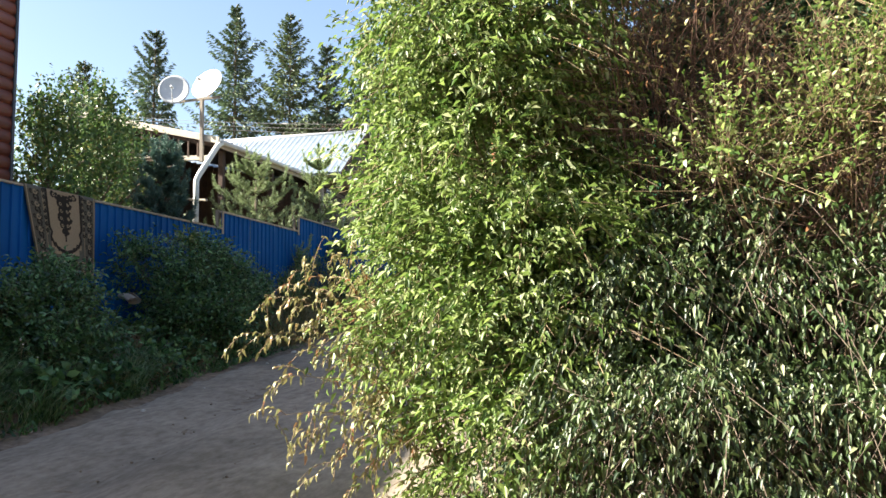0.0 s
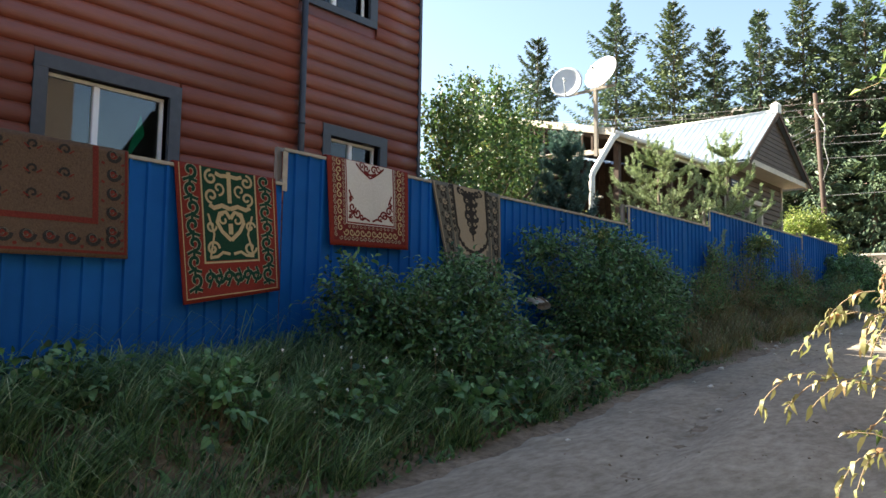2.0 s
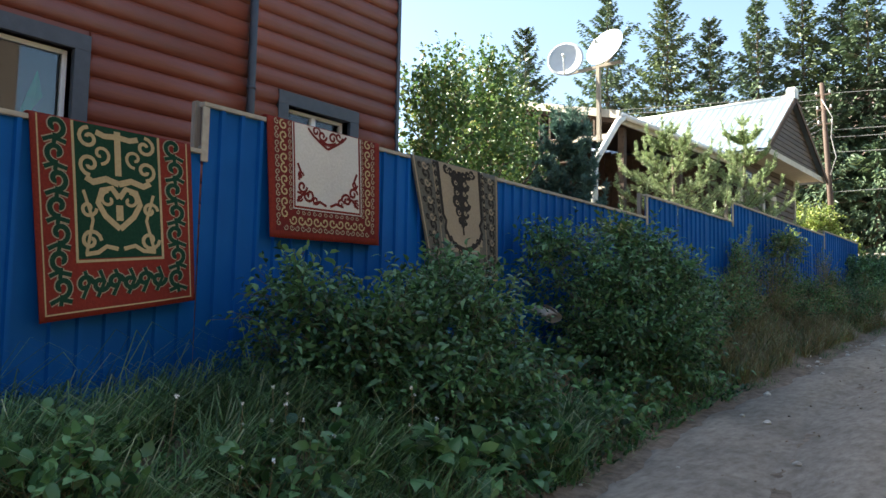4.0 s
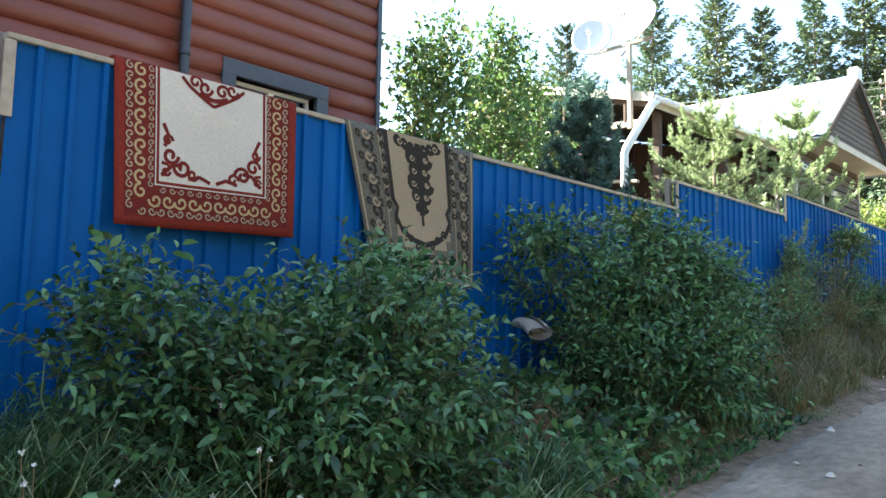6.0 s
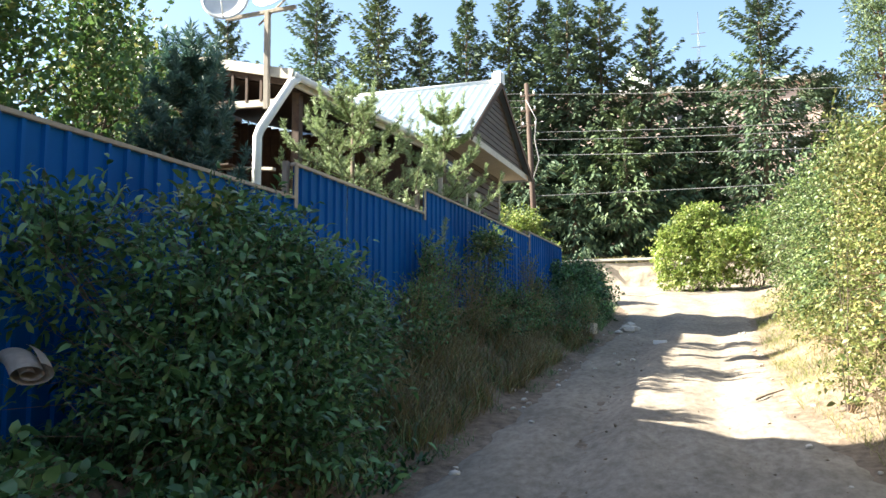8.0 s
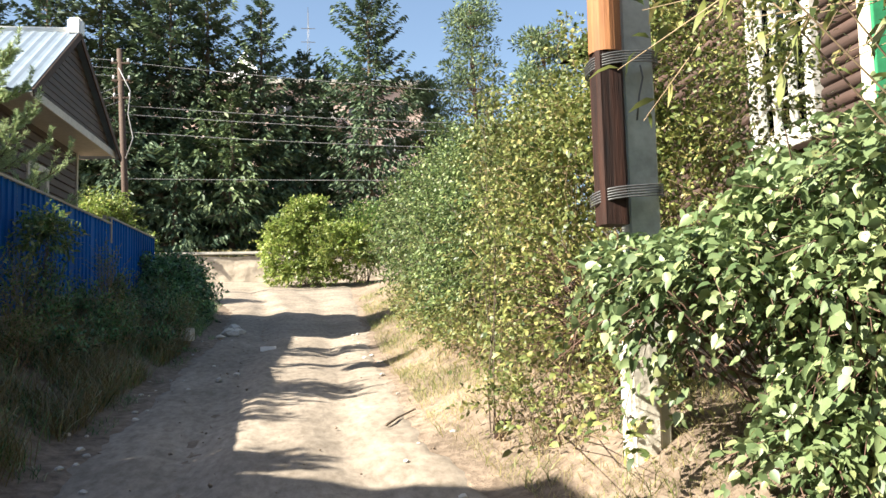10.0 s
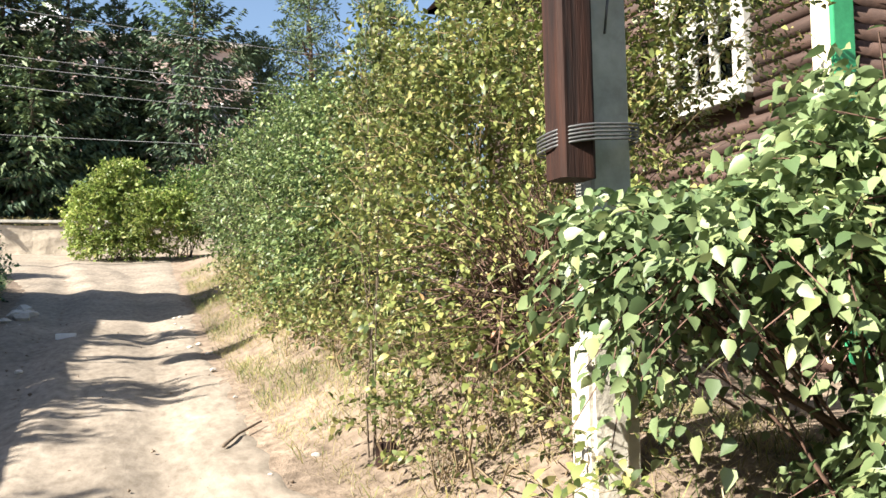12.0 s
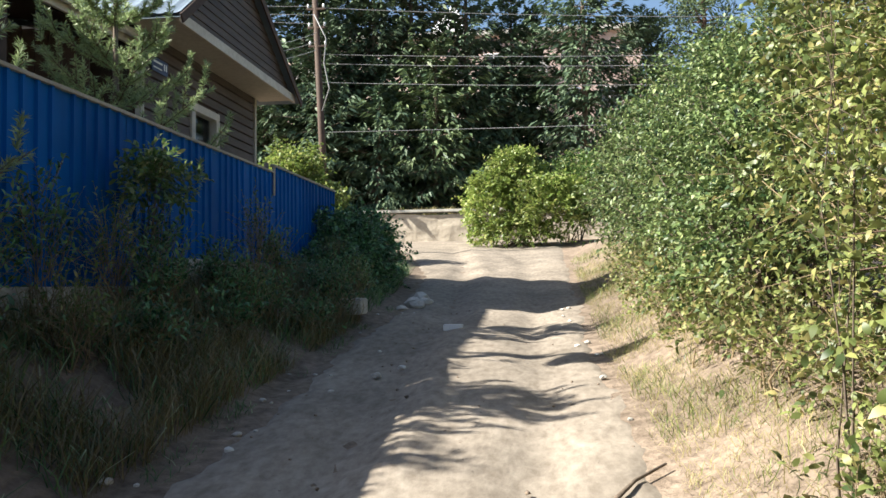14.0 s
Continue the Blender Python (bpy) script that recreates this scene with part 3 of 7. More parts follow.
for s in (-1, 1):
    X = lambda d: 0.57 + s * d
    hd = 1 if s > 0 else -1
    g += [([(X(0.0), 0.72), (X(0.10), 0.63), (X(0.15), 0.54), (X(0.12), 0.45), (X(0.05), 0.43), (X(0.0), 0.50)], 0.040)]
    g += [(curl(X(0.075), 0.515, 0.06, 0.9, -math.pi / 2, hd), 0.022)]
    g += [([(X(0.0), 0.40), (X(0.09), 0.37), (X(0.18), 0.40), (X(0.23), 0.37)], 0.045)]
    g += [(curl(X(0.20), 0.28, 0.075, 1.2, math.pi / 2, -hd), 0.026), (curl(X(0.12), 0.20, 0.07, 1.0, math.pi / 2, hd), 0.022)]
    g += [(curl(X(0.20), 0.10, 0.075, 1.2, -math.pi / 2, hd), 0.026), ([(X(0.0), 0.06), (X(0.09), 0.07), (X(0.15), 0.05)], 0.04)]
    g += [(curl(X(0.22), 0.58, 0.06, 1.1, 0, -hd), 0.024), (curl(X(0.21), 0.80, 0.075, 1.2, 0, hd), 0.026), ([(X(0.25), 0.46), (X(0.19), 0.66), (X(0.24), 0.88)], 0.022)]
    g += [([(X(0.02), 0.86), (X(0.10), 0.84), (X(0.16), 0.88), (X(0.25), 0.89)], 0.03)]
g += [([(0.57, 0.02), (0.57, 0.34)], 0.045), ([(0.57, 0.55), (0.57, 0.66)], 0.05)]
motif(cp, hung, "scrollwork", M["c_gold"], g, 0.006, "gold heart-shaped scrollwork")
gr, gd = [], []
for s in (0, 1):
    X = lambda d: d if s == 0 else W2 - d
    hd = 1 if s == 0 else -1
    for i in range(7):
        y = 0.06 + 0.172 * i
        k = hd if i % 2 else -hd
        for dst, wa, wb in ((gd, 0.050, 0.044), (gr, 0.034, 0.028)):
            dst += [(curl(X(0.15), y, 0.070, 0.95, math.pi / 2, k), wa), ([(X(0.07), y + 0.10), (X(0.13), y + 0.075), (X(0.22), y + 0.10)], wb), ([(X(0.15), y + 0.05), (X(0.14), y + 0.12)], wb)]
for i in range(6):
    x = 0.31 + 0.105 * i
    for dst, wa in ((gd, 0.048), (gr, 0.032)):
        dst += [(curl(x, 1.09, 0.060, 0.95, 0, 1 if i % 2 else -1), wa), ([(x, 1.0), (x + 0.03, 1.08), (x - 0.02, 1.18)], wa * 0.8)]
motif(cp, hung, "border_scroll_band", M["c_green"], gr, 0.0065, "dark green border scrolls")
motif(cp, hung, "border_outline", M["c_beige"], gd, 0.004, "thin gold outline")

# white carpet with red border
hung = thing("carpet", "cream white carpet with red border and crimson ornaments over fence", "carpet", (FX, 7.3, 3.35), "carpets on the fence")
cp = Carpet(6.72, 8.0, 6.74, 7.98, 3.36, 0.97, 0.93, 0.06)
cp.body(hung, M["c_red"])
W3, H3 = cp.size()
panel(cp, hung, "middle_border", M["c_darkred"], frame_rects(0.06, W3 - 0.06, H3 - 0.06, 0.20), 0.003)
panel(cp, hung, "field", M["c_white"], [(0.275, W3 - 0.275, 0.0, H3 - 0.275)], 0.004, "cream white pile")
panel(cp, hung, "edging", M["c_white"], frame_rects(0.248, W3 - 0.248, H3 - 0.248, 0.008), 0.006)
ls = []
for i, rr in ((0.09, 0.028), (0.225, 0.022)):
    n = int(H3 / 0.062)
    ls += scroll_row(i, 0.0, i, H3 - i, n, rr) + scroll_row(W3 - i, 0.0, W3 - i, H3 - i, n, rr) + scroll_row(i + 0.05, H3 - i, W3 - i - 0.05, H3 - i, int((W3 - 2 * i) / 0.065), rr)
motif(cp, hung, "fine_scroll_band", M["c_beige"], ls, 0.005, "fine beige scroll border")
ls = scroll_row(0.157, 0.0, 0.157, H3 - 0.157, 9, 0.046) + scroll_row(W3 - 0.157, 0.0, W3 - 0.157, H3 - 0.157, 9, 0.046) + scroll_row(0.21, H3 - 0.157, W3 - 0.21, H3 - 0.157, 10, 0.046)
motif(cp, hung, "gold_scroll_band", M["c_gold"], ls, 0.007, "gold running scroll border")
ls = []
for s in (0, 1):
    X = lambda d: d if s == 0 else W3 - d
    hd = 1 if s == 0 else -1
    yb = H3 - 0.29
    ls += [([(X(0.30), yb - 0.34), (X(0.335), yb - 0.27), (X(0.31), yb - 0.2)], 0.024), ([(X(0.62), yb - 0.01), (X(0.55), yb - 0.04), (X(0.47), yb - 0.02)], 0.024)]
    ls += [(curl(X(0.35), yb - 0.15, 0.055, 1.2, 0, hd), 0.024), (curl(X(0.43), yb - 0.085, 0.06, 1.2, math.pi, -hd), 0.024), (curl(X(0.50), yb - 0.05, 0.04, 1.1, 0, hd), 0.02), (curl(X(0.33), yb - 0.24, 0.035, 1.1, 0, -hd), 0.02)]
    ls += [([(X(0.29), yb - 0.02), (X(0.36), yb - 0.09), (X(0.43), yb - 0.10)], 0.026), ([(X(0.29), yb - 0.10), (X(0.34), yb - 0.09)], 0.02), (curl(X(0.32), yb - 0.05, 0.03, 1.0, 0, hd), 0.018)]
    m = W3 / 2
    Y = lambda d: m + (d if s else -d)
    ls += [(curl(Y(0.06), 0.06, 0.05, 1.2, 0, hd), 0.022), (curl(Y(0.13), 0.035, 0.045, 1.1, 0, -hd), 0.02), ([(Y(0.22), 0.02), (Y(0.17), 0.07), (Y(0.09), 0.12), (Y(0.0), 0.17)], 0.022), ([(Y(0.0), 0.13), (Y(0.05), 0.12), (Y(0.1), 0.10)], 0.03)]
motif(cp, hung, "ornament", M["c_darkred"], ls, 0.007, "crimson corner and centre scrolls")

# beige carpet with dark border, askew
hung = thing("carpet", "beige and grey floral carpet hung askew over a fence", "carpet", (FX, 9.1, 3.35), "carpets on the fence")
cp = Carpet(8.44, 9.86, 8.70, 9.84, 3.345, 1.16, 1.16, 0.06, 0.018)
cp.body(hung, M["c_grey"])
W4, H4 = cp.size()
panel(cp, hung, "field", M["c_beige"], [(0.40, W4 - 0.36, 0.0, 0.80), (0.46, W4 - 0.42, 0.80, 0.88)], 0.003, "beige pile")
panel(cp, hung, "edging", M["c_beige"], frame_rects(0.02, W4 - 0.02, H4 - 0.02, 0.02) + frame_rects(0.30, W4 - 0.27, 0.98, 0.014), 0.004)
ls, lw = [], []
for i in range(7):
    y = 0.07 + 0.165 * i
    for x in (0.17, W4 - 0.155):
        lw += [(curl(x, y, 0.045, 1.0, 0, 1), 0.020)]
        ls += [(curl(x, y + 0.08, 0.06, 1.1, 1, -1), 0.03), (curl(x + 0.07, y, 0.03, 1.0, 1, 1), 0.018), (curl(x - 0.07, y, 0.03, 1.0, 1, 1), 0.018)]
for i in range(6):
    x = 0.34 + 0.15 * i
    lw += [(curl(x, 1.07, 0.042, 1.0, 0, 1), 0.018)]
    ls += [(curl(x + 0.07, 1.07, 0.055, 1.1, 1, -1), 0.028), (curl(x, 0.93, 0.03, 1, 0, 1), 0.02)]
m = W4 / 2 + 0.02
for q in range(-3, 4):
    ls += [(curl(m + 0.072 * q, 0.05 + 0.018 * (3 - abs(q)), 0.045, 1.0, 0, 1, 8), 0.045)]
for k, (y, r, wd) in enumerate(((0.17, 0.075, 0.070), (0.27, 0.06, 0.060), (0.37, 0.075, 0.070), (0.47, 0.055, 0.055), (0.56, 0.035, 0.045))):
    for e in (-1, 1):
        ls += [(curl(m + e * r, y, r * 0.85, 1.0, 0, e, 10), wd)]
        if k < 4:
            lw += [(curl(m + e * r, y, 0.030, 1.0, 0, 1, 10), 0.013)]
ls += [([(m, 0.05), (m, 0.62)], 0.06), ([(m, 0.58), (m, 0.70)], 0.03)]
for e in (-1, 1):
    lw += [(curl(m + e * 0.20, 0.06, 0.030, 1.0, 0, 1, 10), 0.013)]
    ls += [([(m + e * 0.345, 0.0), (m + e * 0.345, 0.52), (m + e * 0.30, 0.58), (m + e * 0.33, 0.66), (m + e * 0.26, 0.76), (m + e * 0.14, 0.82), (m, 0.85)], 0.045)]
    for i in range(12):
        x, y = (0.40, 0.04 + 0.09 * i) if i < 7 else (0.40 - 0.08 * (i - 6), 0.64 + 0.055 * (i - 6))
        ls += [(curl(m + e * x, y, 0.032, 1, i, e, 8), 0.024)]
        lw += [([(m + e * (x - 0.012), y + 0.03), (m + e * (x + 0.012), y + 0.05)], 0.012)]
motif(cp, hung, "dark_ornament", M["c_black"], ls, 0.005, "black brown medallion and border")
motif(cp, hung, "rosette_band", M["c_beige"], lw, 0.008)

# long brown carpet
hung = thing("carpet", "faded brown and red patterned runner hung over a blue fence", "carpet", (FX, 3.6, 2.99), "carpets on the fence")
cp = Carpet(2.6, 4.46, 2.62, 4.48, 3.0, 0.98, 0.93, 0.05)
cp.body(hung, M["c_brown"])
W1, H1 = cp.size()
panel(cp, hung, "edging", M["c_rust"], frame_rects(0.012, W1 - 0.012, H1 - 0.035, 0.022) + frame_rects(0.27, W1 - 0.27, H1 - 0.29, 0.05), 0.003, "dull red bands")
ls, ld, lr = [], [], []
spots = [(x, 0.06 + i * 0.17) for x in (0.145, W1 - 0.145) for i in range(5)] + [(0.145 + (W1 - 0.29) * k / 9, H1 - 0.165) for k in range(10)]
for x, y in spots:
    ld += [(curl(x, y, 0.068, 1.0, 0, 1, 12), 0.030)]
    lr += [(curl(x, y, 0.030, 1.0, 0, 1, 10), 0.022), ([(x - 0.1, y + 0.07), (x - 0.075, y + 0.085)], 0.02), ([(x + 0.075, y + 0.085), (x + 0.1, y + 0.07)], 0.02)]
    ls += [(curl(x, y, 0.046, 1.0, 0, -1, 10), 0.006)]
for i in range(3):
    for k in range(4):
        x, y = 0.42 + (W1 - 0.84) * (k + 0.5) / 4, 0.08 + 0.2 * i
        ld += [(curl(x, y, 0.05, 1.0, k, 1, 10), 0.02)]
        lr += [([(x - 0.07, y), (x - 0.03, y + 0.03)], 0.012), ([(x + 0.03, y + 0.03), (x + 0.07, y)], 0.012)]
motif(cp, hung, "rosette_band", M["c_black"], ld, 0.005, "dark rosettes")
motif(cp, hung, "rosette_heart", M["c_rust"], lr, 0.006)
motif(cp, hung, "small_pattern", M["c_grey"], ls, 0.007)


# ---- the red-brown house ----
RX, RY0, RY1 = -8.40, -6.0, 11.5
red = thing("house", "two-storey house clad in red-brown log siding with dark grey window trim", "house", (RX, 3, 1.4))
RB, RT = 1.0, 7.62
ROW = 0.235
OPEN = [(5.02, 6.60, 3.62, 4.52), (9.42, 10.52, 3.95, 4.56), (8.86, 10.22, 6.68, 7.25), (5.3, 6.6, 6.68, 7.25)]


def log_profile():
    return [(0.0, 0.0), (0.022, 0.012), (0.042, 0.055), (0.050, 0.1175), (0.042, 0.180), (0.022, 0.223), (0.0, 0.235)]


def siding_board(y0, y1, z, parent, cache={}):
    key = round(y1 - y0, 3)
    if key not in cache:
        me = bpy.data.meshes.new("siding_board")
        pr = log_profile()
        V = [(x, yy, zz) for yy in (0, key) for x, zz in pr]
        k = len(pr)
        me.from_pydata(V, [], [(i, k + i, k + i + 1, i + 1) for i in range(k - 1)] + [tuple(range(k)), tuple(range(2 * k - 1, k - 1, -1))])
        for p in me.polygons:
            p.use_smooth = len(p.vertices) == 4
        me.materials.append(M["siding"])
        cache[key] = me
    ob = place(new("siding_board", cache[key]), parent)
    ob.matrix_basis = Matrix.Translation((RX, y0, z))
    return ob


rwall = part("wall", box_bm(RX - 0.25, RX - 0.004, RY1 - 0.3, RY1, RB, RT), M["redroof"], red)
row = 0
z = RB
while z < RT - 0.05:
    spans = [(RY0, RY1)]
    for a, b, c, d in OPEN:
        if z + ROW > c - 0.17 and z < d + 0.17:
            nxt = []
            for p, q in spans:
                if b + 0.17 < p or a - 0.17 > q:
                    nxt.append((p, q))
                else:
                    nxt += [s for s in ((p, a - 0.17), (b + 0.17, q)) if s[1] - s[0] > 0.05]
            spans = nxt
    for p, q in spans:
        siding_board(p, q, z, rwall)
    z += ROW
# wall core behind the siding, cut round the openings
cuts_y = sorted({RY0, RY1 - 0.3, *[v for o in OPEN for v in o[:2]]})
core = bmesh.new()
for a, b in zip(cuts_y[:-1], cuts_y[1:]):
    holes = sorted((o[2], o[3]) for o in OPEN if o[0] <= a + 1e-6 and o[1] >= b - 1e-6)
    zz = RB
    for c, d in holes + [(RT, RT)]:
        if c - zz > 0.01:
            box_bm(RX - 0.25, RX - 0.004, a, b, zz, c, bm=core)
        zz = d
part("wall_core", core, M["redroof"], red)
box("back_wall", RX - 9.0, RX - 8.75, RY0, RY1, RB, RT, M["redroof"], red)
box("end_wall", RX - 8.75, RX - 0.25, RY0, RY0 + 0.25, RB, RT, M["redroof"], red)
# far gable end wall, boarded too
gable = part("end_wall", box_bm(RX - 8.75, RX - 0.25, RY1 - 0.26, RY1 - 0.005, RB, RT), M["siding"], red)
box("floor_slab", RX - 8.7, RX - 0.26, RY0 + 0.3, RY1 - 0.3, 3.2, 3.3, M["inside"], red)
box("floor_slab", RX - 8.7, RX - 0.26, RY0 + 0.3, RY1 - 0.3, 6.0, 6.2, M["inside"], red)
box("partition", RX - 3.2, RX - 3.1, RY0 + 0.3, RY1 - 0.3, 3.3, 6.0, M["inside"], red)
box("corner_trim", RX - 0.02, RX + 0.06, RY1 - 0.05, RY1 + 0.02, RB, RT, M["greytrim"], red)
box("plinth", RX - 0.3, RX + 0.05, RY0, RY1, -1.5, RB, M["concrete"], red)
roof = part("roof", box_bm(RX - 9.4, RX + 0.12, RY0 - 0.4, RY1 + 0.12, RT, RT + 0.22, 0.02), M["redroof"], red)
bm = bmesh.new()
vs = [bm.verts.new(v) for v in [(RX + 0.12, RY0 - 0.4, RT + 0.22), (RX - 4.5, RY0 - 0.4, RT + 2.2), (RX - 9.4, RY0 - 0.4, RT + 0.22), (RX + 0.12, RY1 + 0.12, RT + 0.22), (RX - 4.5, RY1 + 0.12, RT + 2.2), (RX - 9.4, RY1 + 0.12, RT + 0.22)]]
for f in ((0, 3, 4, 1), (1, 4, 5, 2), (0, 1, 2), (3, 5, 4), (0, 2, 5, 3)):
    bm.faces.new([vs[i] for i in f])
part("roof_slope", bm, M["redroof"], red)
pipe("downpipe", [(RX + 0.10, 8.78, 1.2), (RX + 0.10, 8.78, RT)], 0.05, M["greytrim"], red, label="dark grey downpipe")
for zb in (2.6, 4.6, 6.6):
    pipe("pipe_bracket", [(RX + 0.10, 8.78, zb), (RX + 0.10, 8.78, zb + 0.04)], 0.058, M["greytrim"], red)


def pvc_window(name, x, y0, y1, z0, z1, mull, parent):
    win = part(name, box_bm(x - 0.16, x - 0.10, y0, y1, z0, z0 + 0.045), M["pvc"], parent, "white plastic window frame")
    box("frame_head", x - 0.16, x - 0.10, y0, y1, z1 - 0.045, z1, M["pvc"], win)
    for a in (y0, y1 - 0.05):
        box("jamb", x - 0.16, x - 0.10, a, a + 0.05, z0 + 0.045, z1 - 0.045, M["pvc"], win)
    for a in mull:
        box("mullion", x - 0.17, x - 0.09, a - 0.04, a + 0.04, z0 + 0.045, z1 - 0.045, M["pvc"], win)
    ys = [y0 + 0.05, *mull, y1 - 0.05]
    for a, b in zip(ys[:-1], ys[1:]):
        g = part("pane", box_bm(x - 0.137, x - 0.129, a, b, z0 + 0.045, z1 - 0.045), M["glass"], win)
        g.visible_shadow = False
    return win


for i, (a, b, c, d) in enumerate(OPEN):
    mull = [5.68] if i == 0 else [(a + b) / 2]
    win = pvc_window("window", RX, a, b, c, d, mull, red)
    t = 0.17
    for nm, r in (("trim_head", (a - t, b + t, d, d + t)), ("trim_sill", (a - t, b + t, c - 0.12, c)), ("trim_side", (a - t, a, c, d)), ("trim_side", (b, b + t, c, d))):
        box(nm, RX - 0.25, RX + 0.055, r[0], r[1], r[2], r[3], M["greytrim"], red, 0.004)
    # second window has a pale curtain; the others get dark sheets as room shade
    box("window_backing", RX - 0.62, RX - 0.60, a - 0.2, b + 0.2, c - 0.2, d + 0.2, M["window_backing"] if i == 1 else M["inside"], red)
# green cloth in the ground-floor window
bm = bmesh.new()
vs = [bm.verts.new(v) for v in [(RX - 0.30, 6.2, 3.70), (RX - 0.34, 6.26, 3.70), (RX - 0.31, 6.34, 4.12), (RX - 0.31, 6.40, 4.30), (RX - 0.34, 6.48, 4.05), (RX - 0.31, 6.40, 3.98), (RX - 0.30, 6.30, 4.02)]]
bm.faces.new(vs)
bmesh.ops.solidify(bm, geom=bm.faces[:], thickness=0.02)
tagged(part("hanging_cloth", bm, M["greenlamp"]), "bright green cloth hanging inside a window", "cloth")


# ---- lean-to with a white gutter ----
lean = thing("lean_to", "dark brown open timber lean-to with a white gutter and corrugated roof", "shed", (-9, 20, 2.5))
A, B = Vector((-8.25, 18.35, 6.30)), Vector((-7.35, 22.9, 6.0))
back = Vector((-4.6, 0.2, 1.15))
bm = bmesh.new()
n = 24
top = []
for s in (0.0, 0.03):
    for k in range(n * 4 + 1):
        p = A.lerp(B, k / (n * 4))
        w = 0.018 * math.sin(k * math.pi / 2)
        top.append([bm.verts.new(p + Vector((0.12, 0, 0.02 + w + s))), bm.verts.new(p + back + Vector((0, 0, 0.02 + w + s)))])
m2 = n * 4 + 1
for s in (0, 1):
    for k in range(n * 4):
        a = top[s * m2 + k]
        b = top[s * m2 + k + 1]
        bm.faces.new((a[0], b[0], b[1], a[1]))
part("roof", bm, M["roofmetal"], lean, "corrugated metal roof")
beam("eave_board", A + Vector((0.02, 0, -0.07)), B + Vector((0.02, 0, -0.07)), 0.05, 0.17, M["palewood"], lean)
pipe("gutter", [A + Vector((0.13, -0.1, -0.02)), B + Vector((0.13, 0.05, -0.02))], 0.06, M["whitemetal"], lean, label="white metal gutter")
Dn = A + Vector((0.13, 0.0, -0.05))
pipe("downpipe", [Dn, Dn + Vector((-0.05, -0.12, -0.10)), Dn + Vector((-0.30, -0.62, -0.98)), Dn + Vector((-0.32, -0.66, -1.1)), Dn + Vector((-0.32, -0.66, -3.4))], 0.075, M["whitemetal"], lean, label="white cranked downpipe")
for k in range(7):
    p = A.lerp(B, k / 6.2)
    beam("rafter", p + Vector((0, 0, -0.09)), p + back + Vector((0, 0, -0.09)), 0.06, 0.14, M["darkwood"], lean)
for k in range(9):
    q = A + back * ((k + 0.5) / 9)
    r = B + back * ((k + 0.5) / 9)
    beam("batten", q + Vector((0, 0, -0.015)), r + Vector((0, 0, -0.015)), 0.14, 0.022, M["darkwood"], lean)
bm = bmesh.new()
vs = [bm.verts.new(v) for v in (A + Vector((0, 0.05, -0.18)), B + Vector((0, -0.05, -0.18)), B + back + Vector((0, -0.05, -0.18)), A + back + Vector((0, 0.05, -0.18)))]
bm.faces.new(vs)
bmesh.ops.solidify(bm, geom=bm.faces[:], thickness=0.02)
part("ceiling", bm, M["darkwood"], lean, "dark boarded underside")
beam("verge_board", A + Vector((0.1, -0.1, 0.0)), A + back + Vector((0, -0.1, 0.0)), 0.035, 0.17, M["palewood"], lean)
beam("tie_beam", A + Vector((-0.2, 0, -0.42)), A + Vector((-4.6, 0.2, -0.20)), 0.08, 0.12, M["palewood"], lean)
for k in range(14):
    p = A + Vector((-0.55 - 0.29 * k, -0.02 + 0.012 * k, 0))
    beam("slat", p + Vector((0, 0, -0.37 + 0.014 * k)), p + Vector((0, 0, 0.02 + 0.07 * k)), 0.05, 0.03, M["darkwood"], lean)
for p in (A + Vector((-0.12, 0.45, 0)), A.lerp(B, 0.55) + Vector((-0.2, 0, 0)), A + Vector((-3.6, 0.2, 0.8))):
    beam("post", (p.x, p.y, float(height(p.x, p.y)) - 0.2), (p.x, p.y, p.z - 0.14), 0.14, 0.14, M["darkwood"], lean)
beam("wind_brace", A + Vector((-0.4, 0.2, -1.5)), A + Vector((-3.4, 0.4, -1.2)), 0.10, 0.05, M["palewood"], lean)
for k in range(21):
    zb = 2.2 + 0.27 * k
    beam("wall_plank", (-12.8, 18.3, zb), (-12.3, 23.0, zb), 0.03, 0.26, M["darkwood"], lean)
    # end planks added to keep the sun out, so the interior stays dark
    beam("wall_plank", (-12.7, 18.5, zb), (-9.4, 18.45, zb), 0.26, 0.03, M["darkwood"], lean) if zb < 6.0 else None


for k in range(23):
    xb = -7.75 - 0.2 * k
    beam("end_board", (xb, 22.3, 2.0), (xb, 22.3, 5.92 + 0.25 * (-7.5 - xb) - 0.2), 0.19, 0.025, M["darkwood"], lean)


# ---- the brown boarded house with its gable to the lane ----
H2X, HY0, HY1, HE, HA = -7.2, 22.85, 27.3, 6.15, 7.86
brown = thing("house", "brown boarded house with pale metal roof and dark gable", "house", (H2X, 25, 2.5))
WIN = (24.52, 25.44, 4.55, 5.30)
core = bmesh.new()
box_bm(H2X - 6, H2X - 0.03, HY0, WIN[0], 1.8, HE, bm=core)
box_bm(H2X - 6, H2X - 0.03, WIN[1], HY1, 1.8, HE, bm=core)
box_bm(H2X - 6, H2X - 0.03, WIN[0], WIN[1], 1.8, WIN[2], bm=core)
box_bm(H2X - 6, H2X - 0.03, WIN[0], WIN[1], WIN[3], HE, bm=core)
hw = part("wall", core, M["darkwood"], brown)
zb = 2.0
